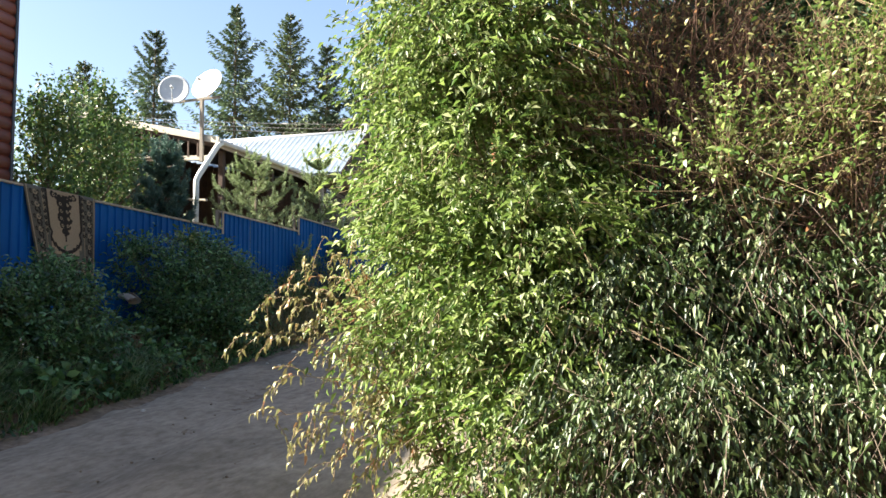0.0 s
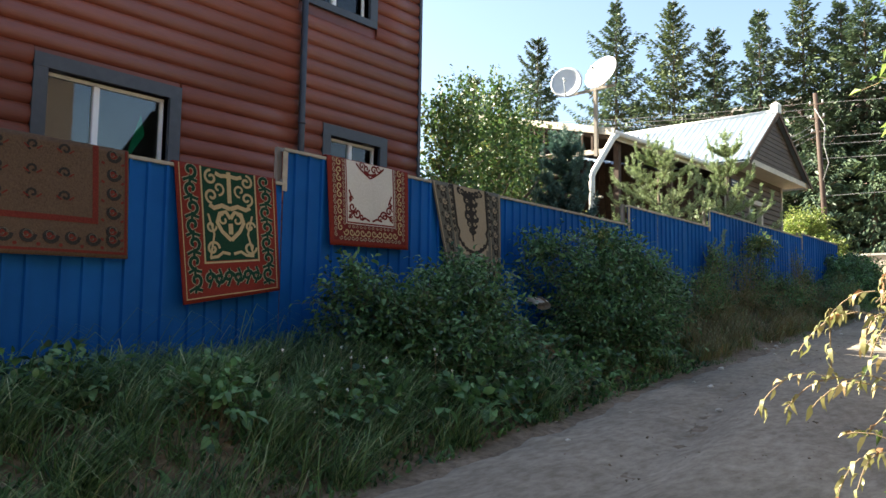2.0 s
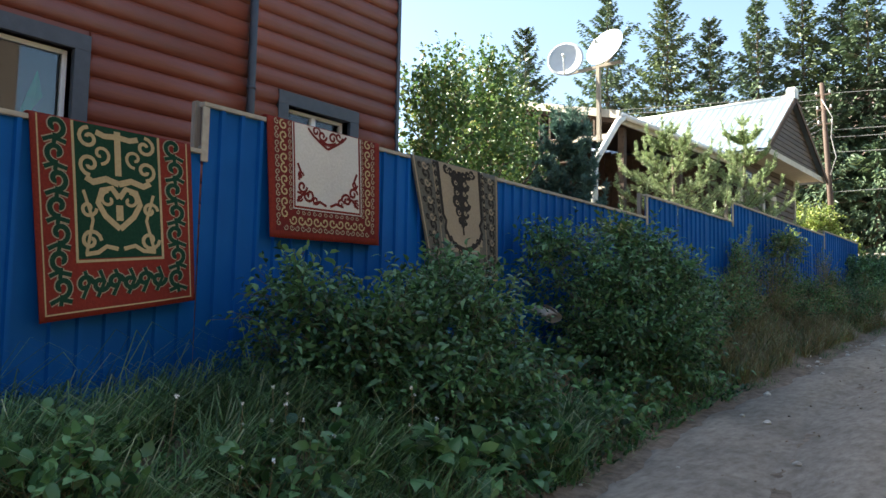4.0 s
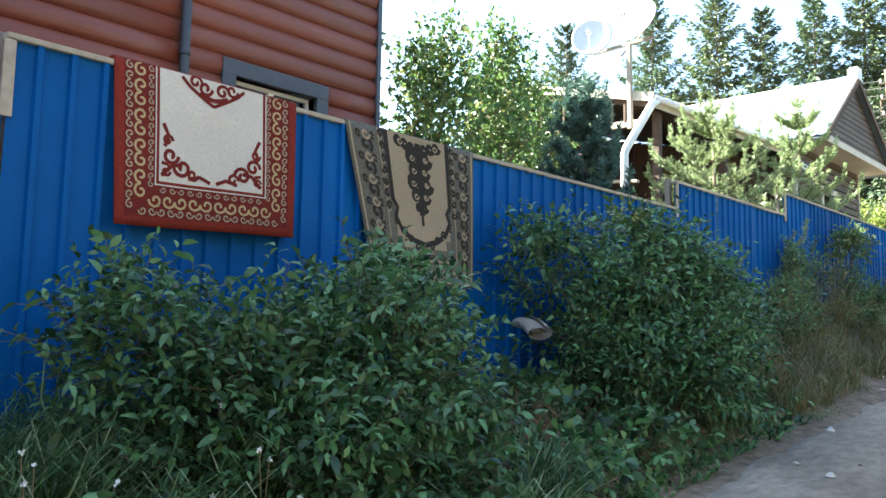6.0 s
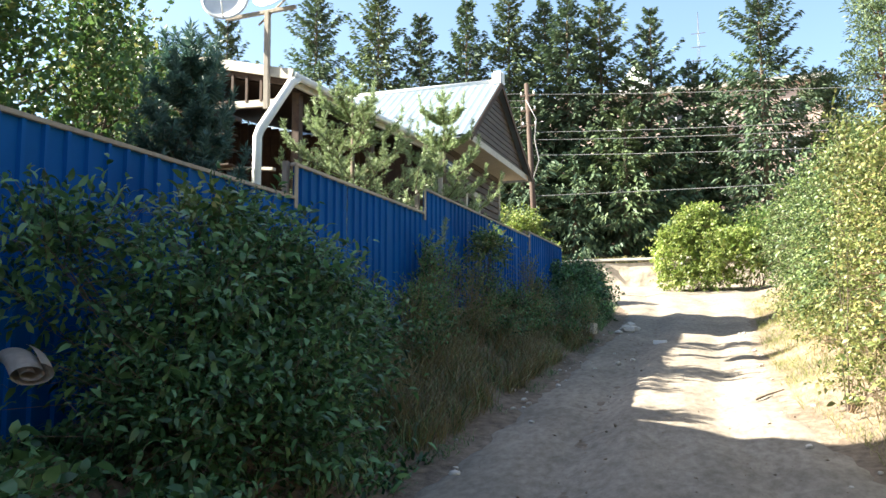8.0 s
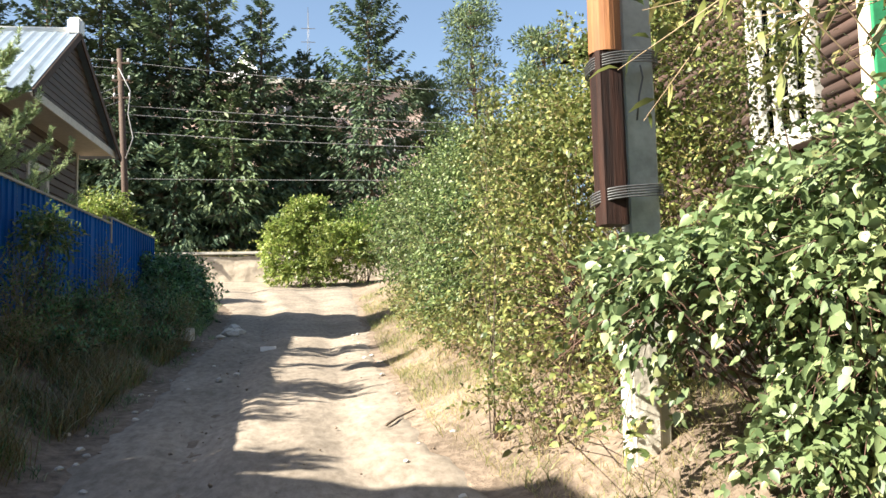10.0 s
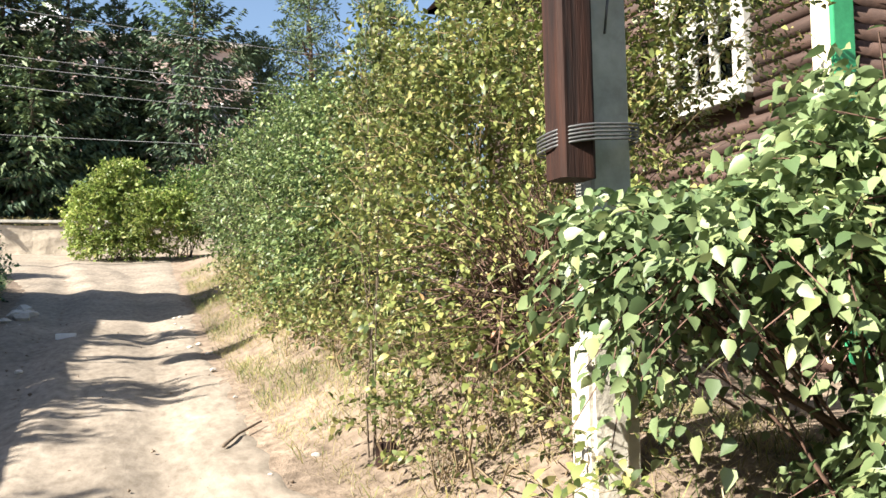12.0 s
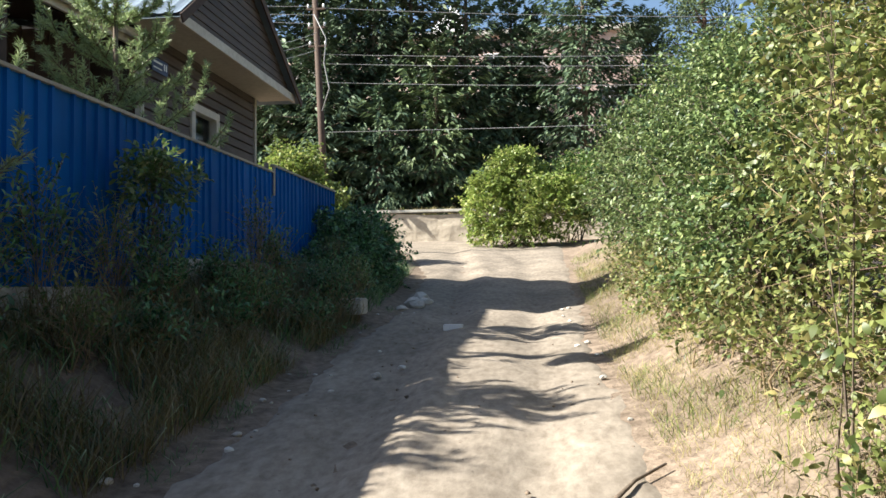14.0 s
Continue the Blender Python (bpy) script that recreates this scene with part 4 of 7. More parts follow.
while zb < HE - 0.02:
    segs = [(HY0, HY1)] if zb + 0.15 < WIN[2] - 0.1 or zb > WIN[3] + 0.1 else [(HY0, WIN[0] - 0.1), (WIN[1] + 0.1, HY1)]
    for a, b in segs:
        bm = bmesh.new()
        vs = [bm.verts.new(v) for v in [(H2X - 0.03, a, zb), (H2X + 0.018, a, zb + 0.012), (H2X + 0.004, a, zb + 0.15), (H2X - 0.03, a, zb + 0.155)]]
        ve = [bm.verts.new(v.co + Vector((0, b - a, 0))) for v in vs]
        for i in range(4):
            j = (i + 1) % 4
            bm.faces.new((vs[i], ve[i], ve[j], vs[j]))
        bm.faces.new(vs[::-1])
        bm.faces.new(ve)
        part("board", bm, M["brownwood"], hw)
    zb += 0.165
GX = -6.5
AY = (HY0 + HY1) / 2 - 0.3
RNG = [HY0 - 0.35, HY1 + 0.35]
# gable boards above the soffit, running level
gab = part("gable", box_bm(GX - 0.12, GX - 0.06, RNG[0] + 0.2, RNG[1] - 0.2, HE, HE + 0.05), M["brownwood"], brown)
zb = HE + 0.05
while zb < HA - 0.12:
    t0, t1 = (zb - HE) / (HA - HE), min(1, (zb + 0.13 - HE) / (HA - HE))
    ya, yb = RNG[0] + (AY - RNG[0]) * t0, RNG[1] + (AY - RNG[1]) * t0
    yc, yd = RNG[0] + (AY - RNG[0]) * t1, RNG[1] + (AY - RNG[1]) * t1
    bm = bmesh.new()
    fr = [bm.verts.new(v) for v in [(GX - 0.03, ya, zb), (GX - 0.03, yb, zb), (GX - 0.045, yd, zb + 0.125), (GX - 0.045, yc, zb + 0.125)]]
    bk = [bm.verts.new(v.co + Vector((-0.03, 0, 0))) for v in fr]
    bm.faces.new(fr)
    bm.faces.new(bk[::-1])
    for i in range(4):
        j = (i + 1) % 4
        bm.faces.new((fr[i], bk[i], bk[j], fr[j]))
    part("gable_board", bm, M["brownwood"], gab)
    zb += 0.13
box("soffit", H2X, GX, RNG[0], RNG[1], HE - 0.05, HE - 0.01, M["palewood"], brown, 0.004, "pale boarded soffit")
box("soffit_edge", GX - 0.02, GX + 0.03, RNG[0], RNG[1], HE - 0.10, HE + 0.05, M["palewood"], brown, 0.004)
for ye in RNG:
    bm = bmesh.new()
    d = Vector((0, AY - ye, HA - HE))
    lo = Vector((GX + 0.1, ye, HE)) - d * 0.05
    hi = Vector((GX + 0.1, AY, HA))
    up = Vector((0, 0, 0.06))
    nrib = 90
    rows = []
    for k in range(nrib + 1):
        xo = -5.9 * k / nrib
        w = 0.02 * (k % 3 == 0)
        rows.append([bm.verts.new(lo + Vector((xo, 0, w)) + up), bm.verts.new(hi + Vector((xo, 0, w)) + up), bm.verts.new(lo + Vector((xo, 0, -0.0))), bm.verts.new(hi + Vector((xo, 0, -0.0)))])
    for a, b in zip(rows[:-1], rows[1:]):
        bm.faces.new((a[0], b[0], b[1], a[1]))
        bm.faces.new((a[2], a[3], b[3], b[2]))
    part("roof", bm, M["roofmetal"], brown, "pale blue-grey ribbed metal roof")
    beam("bargeboard", lo + Vector((0.02, 0, -0.02)), hi + Vector((0.02, 0, -0.02)), 0.03, 0.13, M["darkwood"], brown)
box("ridge_cap", GX - 0.1, GX + 0.16, AY - 0.13, AY + 0.13, HA - 0.05, HA + 0.30, M["whitemetal"], brown, 0.04, "white folded ridge cap")
pipe("ridge_roll", [(GX, AY, HA + 0.06), (GX - 5.8, AY, HA + 0.06)], 0.07, M["whitemetal"], brown)
w = part("window", box_bm(H2X - 0.1, H2X - 0.05, WIN[0] + 0.05, WIN[1] - 0.05, WIN[2] + 0.05, WIN[2] + 0.10), M["pvc"], brown, "small window in a pale wooden surround")
for nm, r in (("head", (WIN[0] - 0.1, WIN[1] + 0.1, WIN[3] - 0.03, WIN[3] + 0.1)), ("sill", (WIN[0] - 0.1, WIN[1] + 0.1, WIN[2] - 0.1, WIN[2] + 0.03)), ("side", (WIN[0] - 0.1, WIN[0] + 0.04, WIN[2] + 0.03, WIN[3] - 0.03)), ("side", (WIN[1] - 0.04, WIN[1] + 0.1, WIN[2] + 0.03, WIN[3] - 0.03))):
    box(nm, H2X - 0.1, H2X + 0.045, r[0], r[1], r[2], r[3], M["palewood"], w)
pn = part("pane", box_bm(H2X - 0.09, H2X - 0.082, WIN[0] + 0.04, WIN[1] - 0.04, WIN[2] + 0.1, WIN[3] - 0.03), M["glass"], w)
pn.visible_shadow = False
# dark sheet added behind the pane as the room's shade
box("dark_room_sheet", H2X - 0.2, H2X - 0.18, WIN[0], WIN[1], WIN[2], WIN[3], M["inside"], w)
box("corner_board", H2X - 0.05, H2X + 0.04, HY1 - 0.02, HY1 + 0.06, 2.2, HE - 0.06, M["palewood"], brown)
box("corner_board", H2X - 0.05, H2X + 0.04, HY0 - 0.08, HY0 + 0.02, 2.2, HE - 0.06, M["palewood"], brown)
plate = thing("house_number_plate", "small dark blue number plate with white lettering on brown boards", "sign", (H2X + 0.03, 23.35, 5.67))
box("plate", H2X + 0.022, H2X + 0.034, 23.1, 23.6, 5.57, 5.78, M["sign"], plate, 0.002)
for i, (a, b, c, d) in enumerate(((23.14, 23.42, 5.70, 5.73), (23.47, 23.50, 5.64, 5.74), (23.53, 23.56, 5.64, 5.74), (23.14, 23.40, 5.62, 5.64))):
    box("lettering", H2X + 0.034, H2X + 0.037, a, b, c, d, M["pvc"], plate, 0)


# ---- satellite dishes on a mast ----
def dish(parent, c, r, aim, mat):
    aim = Vector(aim).normalized()
    q = aim.to_track_quat("Z", "Y").to_matrix().to_4x4()
    bm = bmesh.new()
    rings, seg = 6, 28
    vs = []
    for s in (0.0, -0.012):
        for i in range(rings + 1):
            rr = r * i / rings
            z = 0.22 * r * (i / rings) ** 2 + s
            vs.append([bm.verts.new((rr * math.cos(2 * math.pi * k / seg) * 0.93, rr * math.sin(2 * math.pi * k / seg), z)) for k in range(seg)])
    for s in (0, 1):
        o = s * (rings + 1)
        for i in range(rings):
            for k in range(seg):
                a, b, c2, d = vs[o + i][k], vs[o + i][(k + 1) % seg], vs[o + i + 1][(k + 1) % seg], vs[o + i + 1][k]
                try:
                    bm.faces.new((a, b, c2, d) if s == 0 else (d, c2, b, a))
                except ValueError:
                    pass
    for k in range(seg):
        bm.faces.new((vs[rings][k], vs[rings][(k + 1) % seg], vs[2 * rings + 1][(k + 1) % seg], vs[2 * rings + 1][k]))
    bmesh.ops.remove_doubles(bm, verts=bm.verts[:], dist=1e-4)
    bm.transform(Matrix.Translation(c) @ q)
    rf = part("reflector", bm, mat, parent, smooth=True)
    c = Vector(c)
    R = q.to_3x3()
    lo = c + R @ Vector((0, -r * 0.95, 0.2 * r))
    lnb = c + R @ Vector((0, -r * 0.25, r * 0.95))
    pipe("feed_arm", [c + R @ Vector((0, -r * 0.3, -0.03)), lo, lnb], 0.012, M["greydish"], rf, 6)
    pipe("feed_horn", [lnb, lnb + (c - lnb).normalized() * 0.12], 0.035, M["greydish"], rf, 8)


mast = thing("satellite_dishes", "two white satellite dishes on a grey wooden mast", "satellite dish", (-8.86, 18.3, 5.0))
beam("mast", (-8.62, 18.22, 5.75), (-8.64, 18.22, 7.42), 0.085, 0.085, M["greywood"], mast)
beam("crossbar", (-9.45, 18.22, 7.40), (-8.1, 18.22, 7.44), 0.06, 0.06, M["greywood"], mast)
beam("crossbar", (-8.86, 18.3, 7.25), (-8.30, 18.22, 7.60), 0.03, 0.03, M["greywood"], mast)
dish(mast, (-9.38, 18.10, 7.66), 0.43, (0.35, -0.9, 0.28), M["greydish"])
dish(mast, (-8.34, 18.05, 7.70), 0.47, (-0.12, -0.88, 0.42), M["dish"])


# ---- pole lashed to a concrete stub ----
PX, PY = 0.05, 13.72
pole = thing("utility_pole", "weathered orange-brown timber pole lashed with wire to a concrete stub post", "utility pole", (PX, PY, 1.6))
bm = bmesh.new()
bmesh.ops.create_cube(bm, size=1)
bmesh.ops.subdivide_edges(bm, edges=bm.edges[:], cuts=5, use_grid_fill=True)
for v in bm.verts:
    zt = v.co.z + 0.5
    k = 1 - 0.12 * zt
    v.co.x, v.co.y = v.co.x * 0.21 * k, v.co.y * 0.17 * k
    v.co.z = 1.0 + zt * 4.2
    v.co.x += 0.006 * noise.noise(Vector((v.co.x * 9, v.co.y * 9, v.co.z * 3)))
bmesh.ops.bevel(bm, geom=[e for e in bm.edges if len(e.link_faces) == 2 and e.calc_face_angle(0) > 1], offset=0.012, segments=1, affect="EDGES")
bm.transform(Matrix.Translation((PX + 0.19, PY + 0.02, 0)))
part("stub_post", bm, M["postgrey"], pole, "grey concrete stub")
box("limewashed_foot", PX + 0.04, PX + 0.23, PY - 0.085, PY + 0.11, 1.2, 2.10, M["limewash"], pole, 0.02, "flaking limewash on the foot")


def round_timber(name, z0, z1, r0, r1, mat, lean=0.0, flat=0.0):
    bm = bmesh.new()
    seg, rings = 20, 26
    cols = []
    for i in range(rings + 1):
        t = i / rings
        zz = z0 + (z1 - z0) * t
        r = r0 + (r1 - r0) * t
        loop = []
        for k in range(seg):
            a = 2 * math.pi * k / seg
            rr = r * (1 + 0.045 * noise.noise(Vector((math.cos(a) * 2.2, math.sin(a) * 2.2, zz * 0.7))) - 0.02 * (abs(math.sin(a * 1.5 + 0.6)) < 0.1))
            x, y = rr * math.cos(a), rr * math.sin(a)
            if flat:
                x, y = max(-flat, min(flat, x)), max(-flat, min(flat, y))
            loop.append(bm.verts.new((PX - 0.035 + x + lean * (zz - z0), PY - 0.10 + y, zz)))
        cols.append(loop)
    for a, b in zip(cols[:-1], cols[1:]):
        for k in range(seg):
            bm.faces.new((a[k], a[(k + 1) % seg], b[(k + 1) % seg], b[k]))
    bm.faces.new(cols[0][::-1])
    bm.faces.new(cols[-1])
    return part(name, bm, mat, pole)


round_timber("pole_foot", 2.80, 3.86, 0.108, 0.108, M["darkpole"], 0.0, 0.084)
round_timber("pole_shaft", 3.86, 8.8, 0.10, 0.085, M["polewood"], 0.004)


def lashing(zc, turns):
    pts = []
    for i in range(turns * 22 + 1):
        a = 2 * math.pi * i / 22
        zz = zc + 0.016 * (i / 22 - turns / 2) + 0.02 * math.cos(a + 0.5)
        cx, cy = PX + 0.08, PY - 0.05
        pts.append((cx + 0.215 * math.copysign(abs(math.cos(a)) ** 0.7, math.cos(a)), cy + 0.165 * math.copysign(abs(math.sin(a)) ** 0.7, math.sin(a)), zz))
    return pipe("wire_lashing", pts, 0.0055, M["wire"], pole, 5)


lashing(2.98, 5)
lashing(3.80, 5)
pipe("loose_wire", [(PX + 0.19, PY - 0.09, 3.80), (PX + 0.20, PY - 0.10, 3.72), (PX + 0.17, PY - 0.10, 3.60), (PX + 0.15, PY - 0.10, 3.45)], 0.006, M["wire"], pole, 5)


# ---- log house above the bank ----
LX = 2.75
log_house = thing("log_house", "old dark log house with white window frame and green corner board", "house", (LX, 18, 1.8))
LW = (15.80, 16.70, 3.95, 5.5)
lw = part("wall", box_bm(LX + 0.12, LX + 0.3, 14.9, 15.65, 1.4, 6.6), M["logs"], log_house)
cb = bmesh.new()
for y0, y1, z0, z1 in ((15.65, LW[0], 1.4, 6.6), (LW[0], LW[1], 1.4, LW[2]), (LW[0], LW[1], LW[3], 6.6), (LW[1], 21.0, 1.4, 6.6)):
    box_bm(LX + 0.12, LX + 0.3, y0, y1, z0, z1, bm=cb)
box_bm(LX + 0.3, LX + 5, 14.9, 15.05, 1.4, 6.6, bm=cb)
box_bm(LX + 0.3, LX + 5, 20.8, 21.0, 1.4, 6.6, bm=cb)
part("wall_core", cb, M["logs"], log_house)
zb = 1.6
while zb < 6.5:
    for a, b in ([(14.80, 21.1)] if zb + 0.2 < LW[2] - 0.1 or zb > LW[3] + 0.1 else [(14.80, LW[0] - 0.12), (LW[1] + 0.12, 21.1)]):
        pipe("log", [(LX + 0.085, a, zb + 0.06), (LX + 0.085, b, zb + 0.06)], 0.068, M["logs"], lw, 12)
    zb += 0.122
zb = 1.6
while zb < 6.5:
    pipe("log", [(LX - 0.02, 14.88, zb + 0.06), (LX + 5.0, 14.88, zb + 0.06)], 0.068, M["logs"], lw, 12)
    zb += 0.122
box("corner_board", LX - 0.08, LX - 0.045, 14.80, 14.96, 1.8, 6.5, M["creampaint"], log_house, 0.004, "cream painted corner board")
box("corner_return", LX - 0.08, LX + 0.10, 14.755, 14.795, 1.8, 6.5, M["greenpaint"], log_house, 0.004, "bright green corner board")
w = part("window", box_bm(LX - 0.02, LX + 0.06, LW[0], LW[1], LW[2], LW[2] + 0.07), M["whitepaint"], log_house, "white painted wooden window with many panes")
box("head", LX - 0.02, LX + 0.06, LW[0], LW[1], LW[3] - 0.07, LW[3], M["whitepaint"], w)
for yy in (LW[0] + 0.03, LW[0] + 0.31, LW[0] + 0.60, LW[1] - 0.03):
    box("stile", LX - 0.02, LX + 0.06, yy - 0.026, yy + 0.026, LW[2] + 0.07, LW[3] - 0.07, M["whitepaint"], w)
for zz in (LW[2] + 0.38, LW[2] + 0.62, LW[2] + 1.1):
    box("glazing_bar", LX - 0.012, LX + 0.05, LW[0] + 0.07, LW[1] - 0.07, zz - 0.022, zz + 0.022, M["whitepaint"], w)
pn = part("pane", box_bm(LX + 0.02, LX + 0.026, LW[0] + 0.03, LW[1] - 0.03, LW[2] + 0.03, LW[3] - 0.03), M["glass"], w)
pn.visible_shadow = False
for nm, r in (("surround", (LW[0] - 0.13, LW[0], LW[2] - 0.1, LW[3] + 0.12)), ("surround", (LW[1], LW[1] + 0.13, LW[2] - 0.1, LW[3] + 0.12)), ("surround", (LW[0], LW[1], LW[3], LW[3] + 0.14)), ("surround", (LW[0], LW[1], LW[2] - 0.12, LW[2]))):
    box(nm, LX - 0.05, LX + 0.12, r[0], r[1], r[2], r[3], M["whitepaint"], w)
box("window_backing", LX + 0.34, LX + 0.36, LW[0] - 0.2, LW[1] + 0.2, LW[2] - 0.2, LW[3] + 0.2, M["window_backing"], w)
bm = bmesh.new()
vs = [bm.verts.new(v) for v in [(LX - 0.7, 14.3, 6.4), (LX + 2.6, 14.3, 8.3), (LX + 5.9, 14.3, 6.4), (LX - 0.7, 21.6, 6.4), (LX + 2.6, 21.6, 8.3), (LX + 5.9, 21.6, 6.4)]]
for f in ((0, 3, 4, 1), (1, 4, 5, 2), (0, 1, 2), (3, 5, 4)):
    bm.faces.new([vs[i] for i in f])
bmesh.ops.solidify(bm, geom=bm.faces[:], thickness=0.12)
part("roof", bm, M["darkwood"], log_house)


# ---- far end: retaining wall, pole with wires, block of flats ----
bm = bmesh.new()
nx, nz = 90, 8
vs = []
for s in (0, 1):
    for i in range(nx + 1):
        for j in range(nz + 1):
            x = -40 + 42 * i / nx
            zt = 5.28 + 0.05 * math.sin(x * 1.3)
            zz = 3.3 + (zt - 3.3) * j / nz
            y = 45.0 + 0.3 * s + 0.05 * noise.noise(Vector((x * 1.1, zz * 1.6, 0))) * (1 - s)
            vs.append(bm.verts.new((x, y, zz)))
k = nz + 1
o = (nx + 1) * k
for i in range(nx):
    for j in range(nz):
        a = i * k + j
        bm.faces.new((vs[a], vs[a + k], vs[a + k + 1], vs[a + 1]))
        bm.faces.new((vs[o + a], vs[o + a + 1], vs[o + a + k + 1], vs[o + a + k]))
    a = i * k + nz
    bm.faces.new((vs[a], vs[a + k], vs[o + a + k], vs[o + a]))
rw = part("retaining_wall", bm, M["oldwall"])
tagged(rw, "low weathered concrete retaining wall beside the lane", "wall", kind="structure")
coping = box("coping", -40, 2, 44.9, 45.4, 5.34, 5.46, M["concrete"], rw, 0.02)

up = thing("utility_pole", "leaning grey timber electricity pole with insulators and cables", "utility pole", (-8.6, 37, 3.6))
pipe("pole_shaft", [(-8.45, 37, 3.2), (-8.55, 37, 6.9), (-8.77, 37, 11.7)], 0.13, M["darkwood"], up, 10, r_end=0.09)
for i, zz in enumerate((11.2, 10.6, 10.0)):
    xx = -8.72 + 0.03 * i
    beam("crossarm", (xx - 0.3, 36.95, zz), (xx + 0.3, 36.95, zz), 0.06, 0.06, M["darkwood"], up)
    for d in (-0.25, 0.25):
        pipe("insulator", [(xx + d, 36.95, zz + 0.03), (xx + d, 36.95, zz + 0.16)], 0.035, M["pvc"], up, 8)
pipe("cable_loop", [(-8.75, 36.85, 11.0), (-8.35, 36.8, 10.2), (-8.42, 36.8, 9.4), (-8.25, 36.8, 8.6), (-8.5, 36.85, 7.9)], 0.02, M["palecable"], up, 5)


def span(name, a, b, sag, parent, mat, r=0.012, n=18):
    a, b = Vector(a), Vector(b)
    pts = [a.lerp(b, i / n) - Vector((0, 0, sag * 4 * (i / n) * (1 - i / n))) for i in range(n + 1)]
    return pipe(name, pts, r, mat, parent, 4, cap=False)


for i, zz in enumerate((11.25, 10.65, 10.35, 9.75)):
    span("cable", (-8.6, 37, zz - 0.9 * (i > 0)), (24, 39 + i * 0.1, zz - 0.6), 0.5, up, M["palecable"], 0.009)
span("cable", (-8.5, 37, 7.25), (20, 38, 7.6), 0.15, up, M["palecable"], 0.009)
for i in range(6):
    span("cable", (-8.7, 37, 11.3 - 0.28 * i), (-7.6 - 0.5 * i, 27.0, 8.0 - 0.2 * i) if i > 2 else (-30, 36 - i, 13.5 - 0.3 * i), 0.35, up, M["palecable"], 0.008)
for i in range(2):
    span("cable", (-0.1, 13.7, 8.3 - 0.3 * i), (24, 41, 12.5 - 0.3 * i), 0.6, pole, M["cable"], 0.012)

flats = thing("apartment_building", "pale pink rendered apartment block standing behind dark spruces", "building", (-15, 76, 6))
fw = part("wall", box_bm(-34, 6, 76, 88, 5.0, 22.0), M["pinkwall"], flats)
for st in range(5):
    zz = 7.0 + 3.0 * st
    for i in range(13):
        xx = -32.5 + 3.0 * i
        if i % 3 == 1:
            b = box("balcony", xx - 1.2, xx + 1.2, 74.9, 76.0, zz - 0.4, zz + 0.7, M["whitepaint"], flats, 0.03)
        wn_ = part("window", box_bm(xx - 0.75, xx + 0.75, 75.94, 76.02, zz, zz + 1.5), M["glass"], flats)
        box("frame", xx - 0.8, xx + 0.8, 75.90, 75.98, zz + 1.5, zz + 1.6, M["pvc"], wn_)
        box("frame", xx - 0.04, xx + 0.04, 75.90, 75.98, zz, zz + 1.5, M["pvc"], wn_)
box("roof", -34.4, 6.4, 75.5, 88.5, 22.0, 22.4, M["concrete"], flats)
bm = bmesh.new()
bmesh.ops.create_cone(bm, cap_ends=True, segments=4, radius1=2.8, radius2=0.05, depth=3.2, matrix=Matrix.Translation((-9.0, 78.5, 24.0)) @ Matrix.Rotation(radians(45), 4, "Z"))
part("spire", bm, M["pinkroof"], flats, "white tin pyramid roof")
ant = thing("antenna_mast", "thin grey lattice antenna mast", "antenna", (-3.5, 78, 22.4))
for d in (-0.15, 0.15):
    pipe("rod", [(-3.6 + d, 78, 22.3), (-3.6, 78, 29.5)], 0.02, M["wire"], ant, 5)
for zz in (24, 25.2, 26.4, 27.6):
    beam("rung", (-4.2, 78, zz), (-3.0, 78, zz), 0.05, 0.05, M["wire"], ant)


# ---- plants ----
def stuffraw(name, V, F, mat, parent, smooth=False):
    return raw(name, V, F, mat, parent, smooth, kind="stuff")


def ball(n):
    return unit(rng.normal(size=(n, 3)))


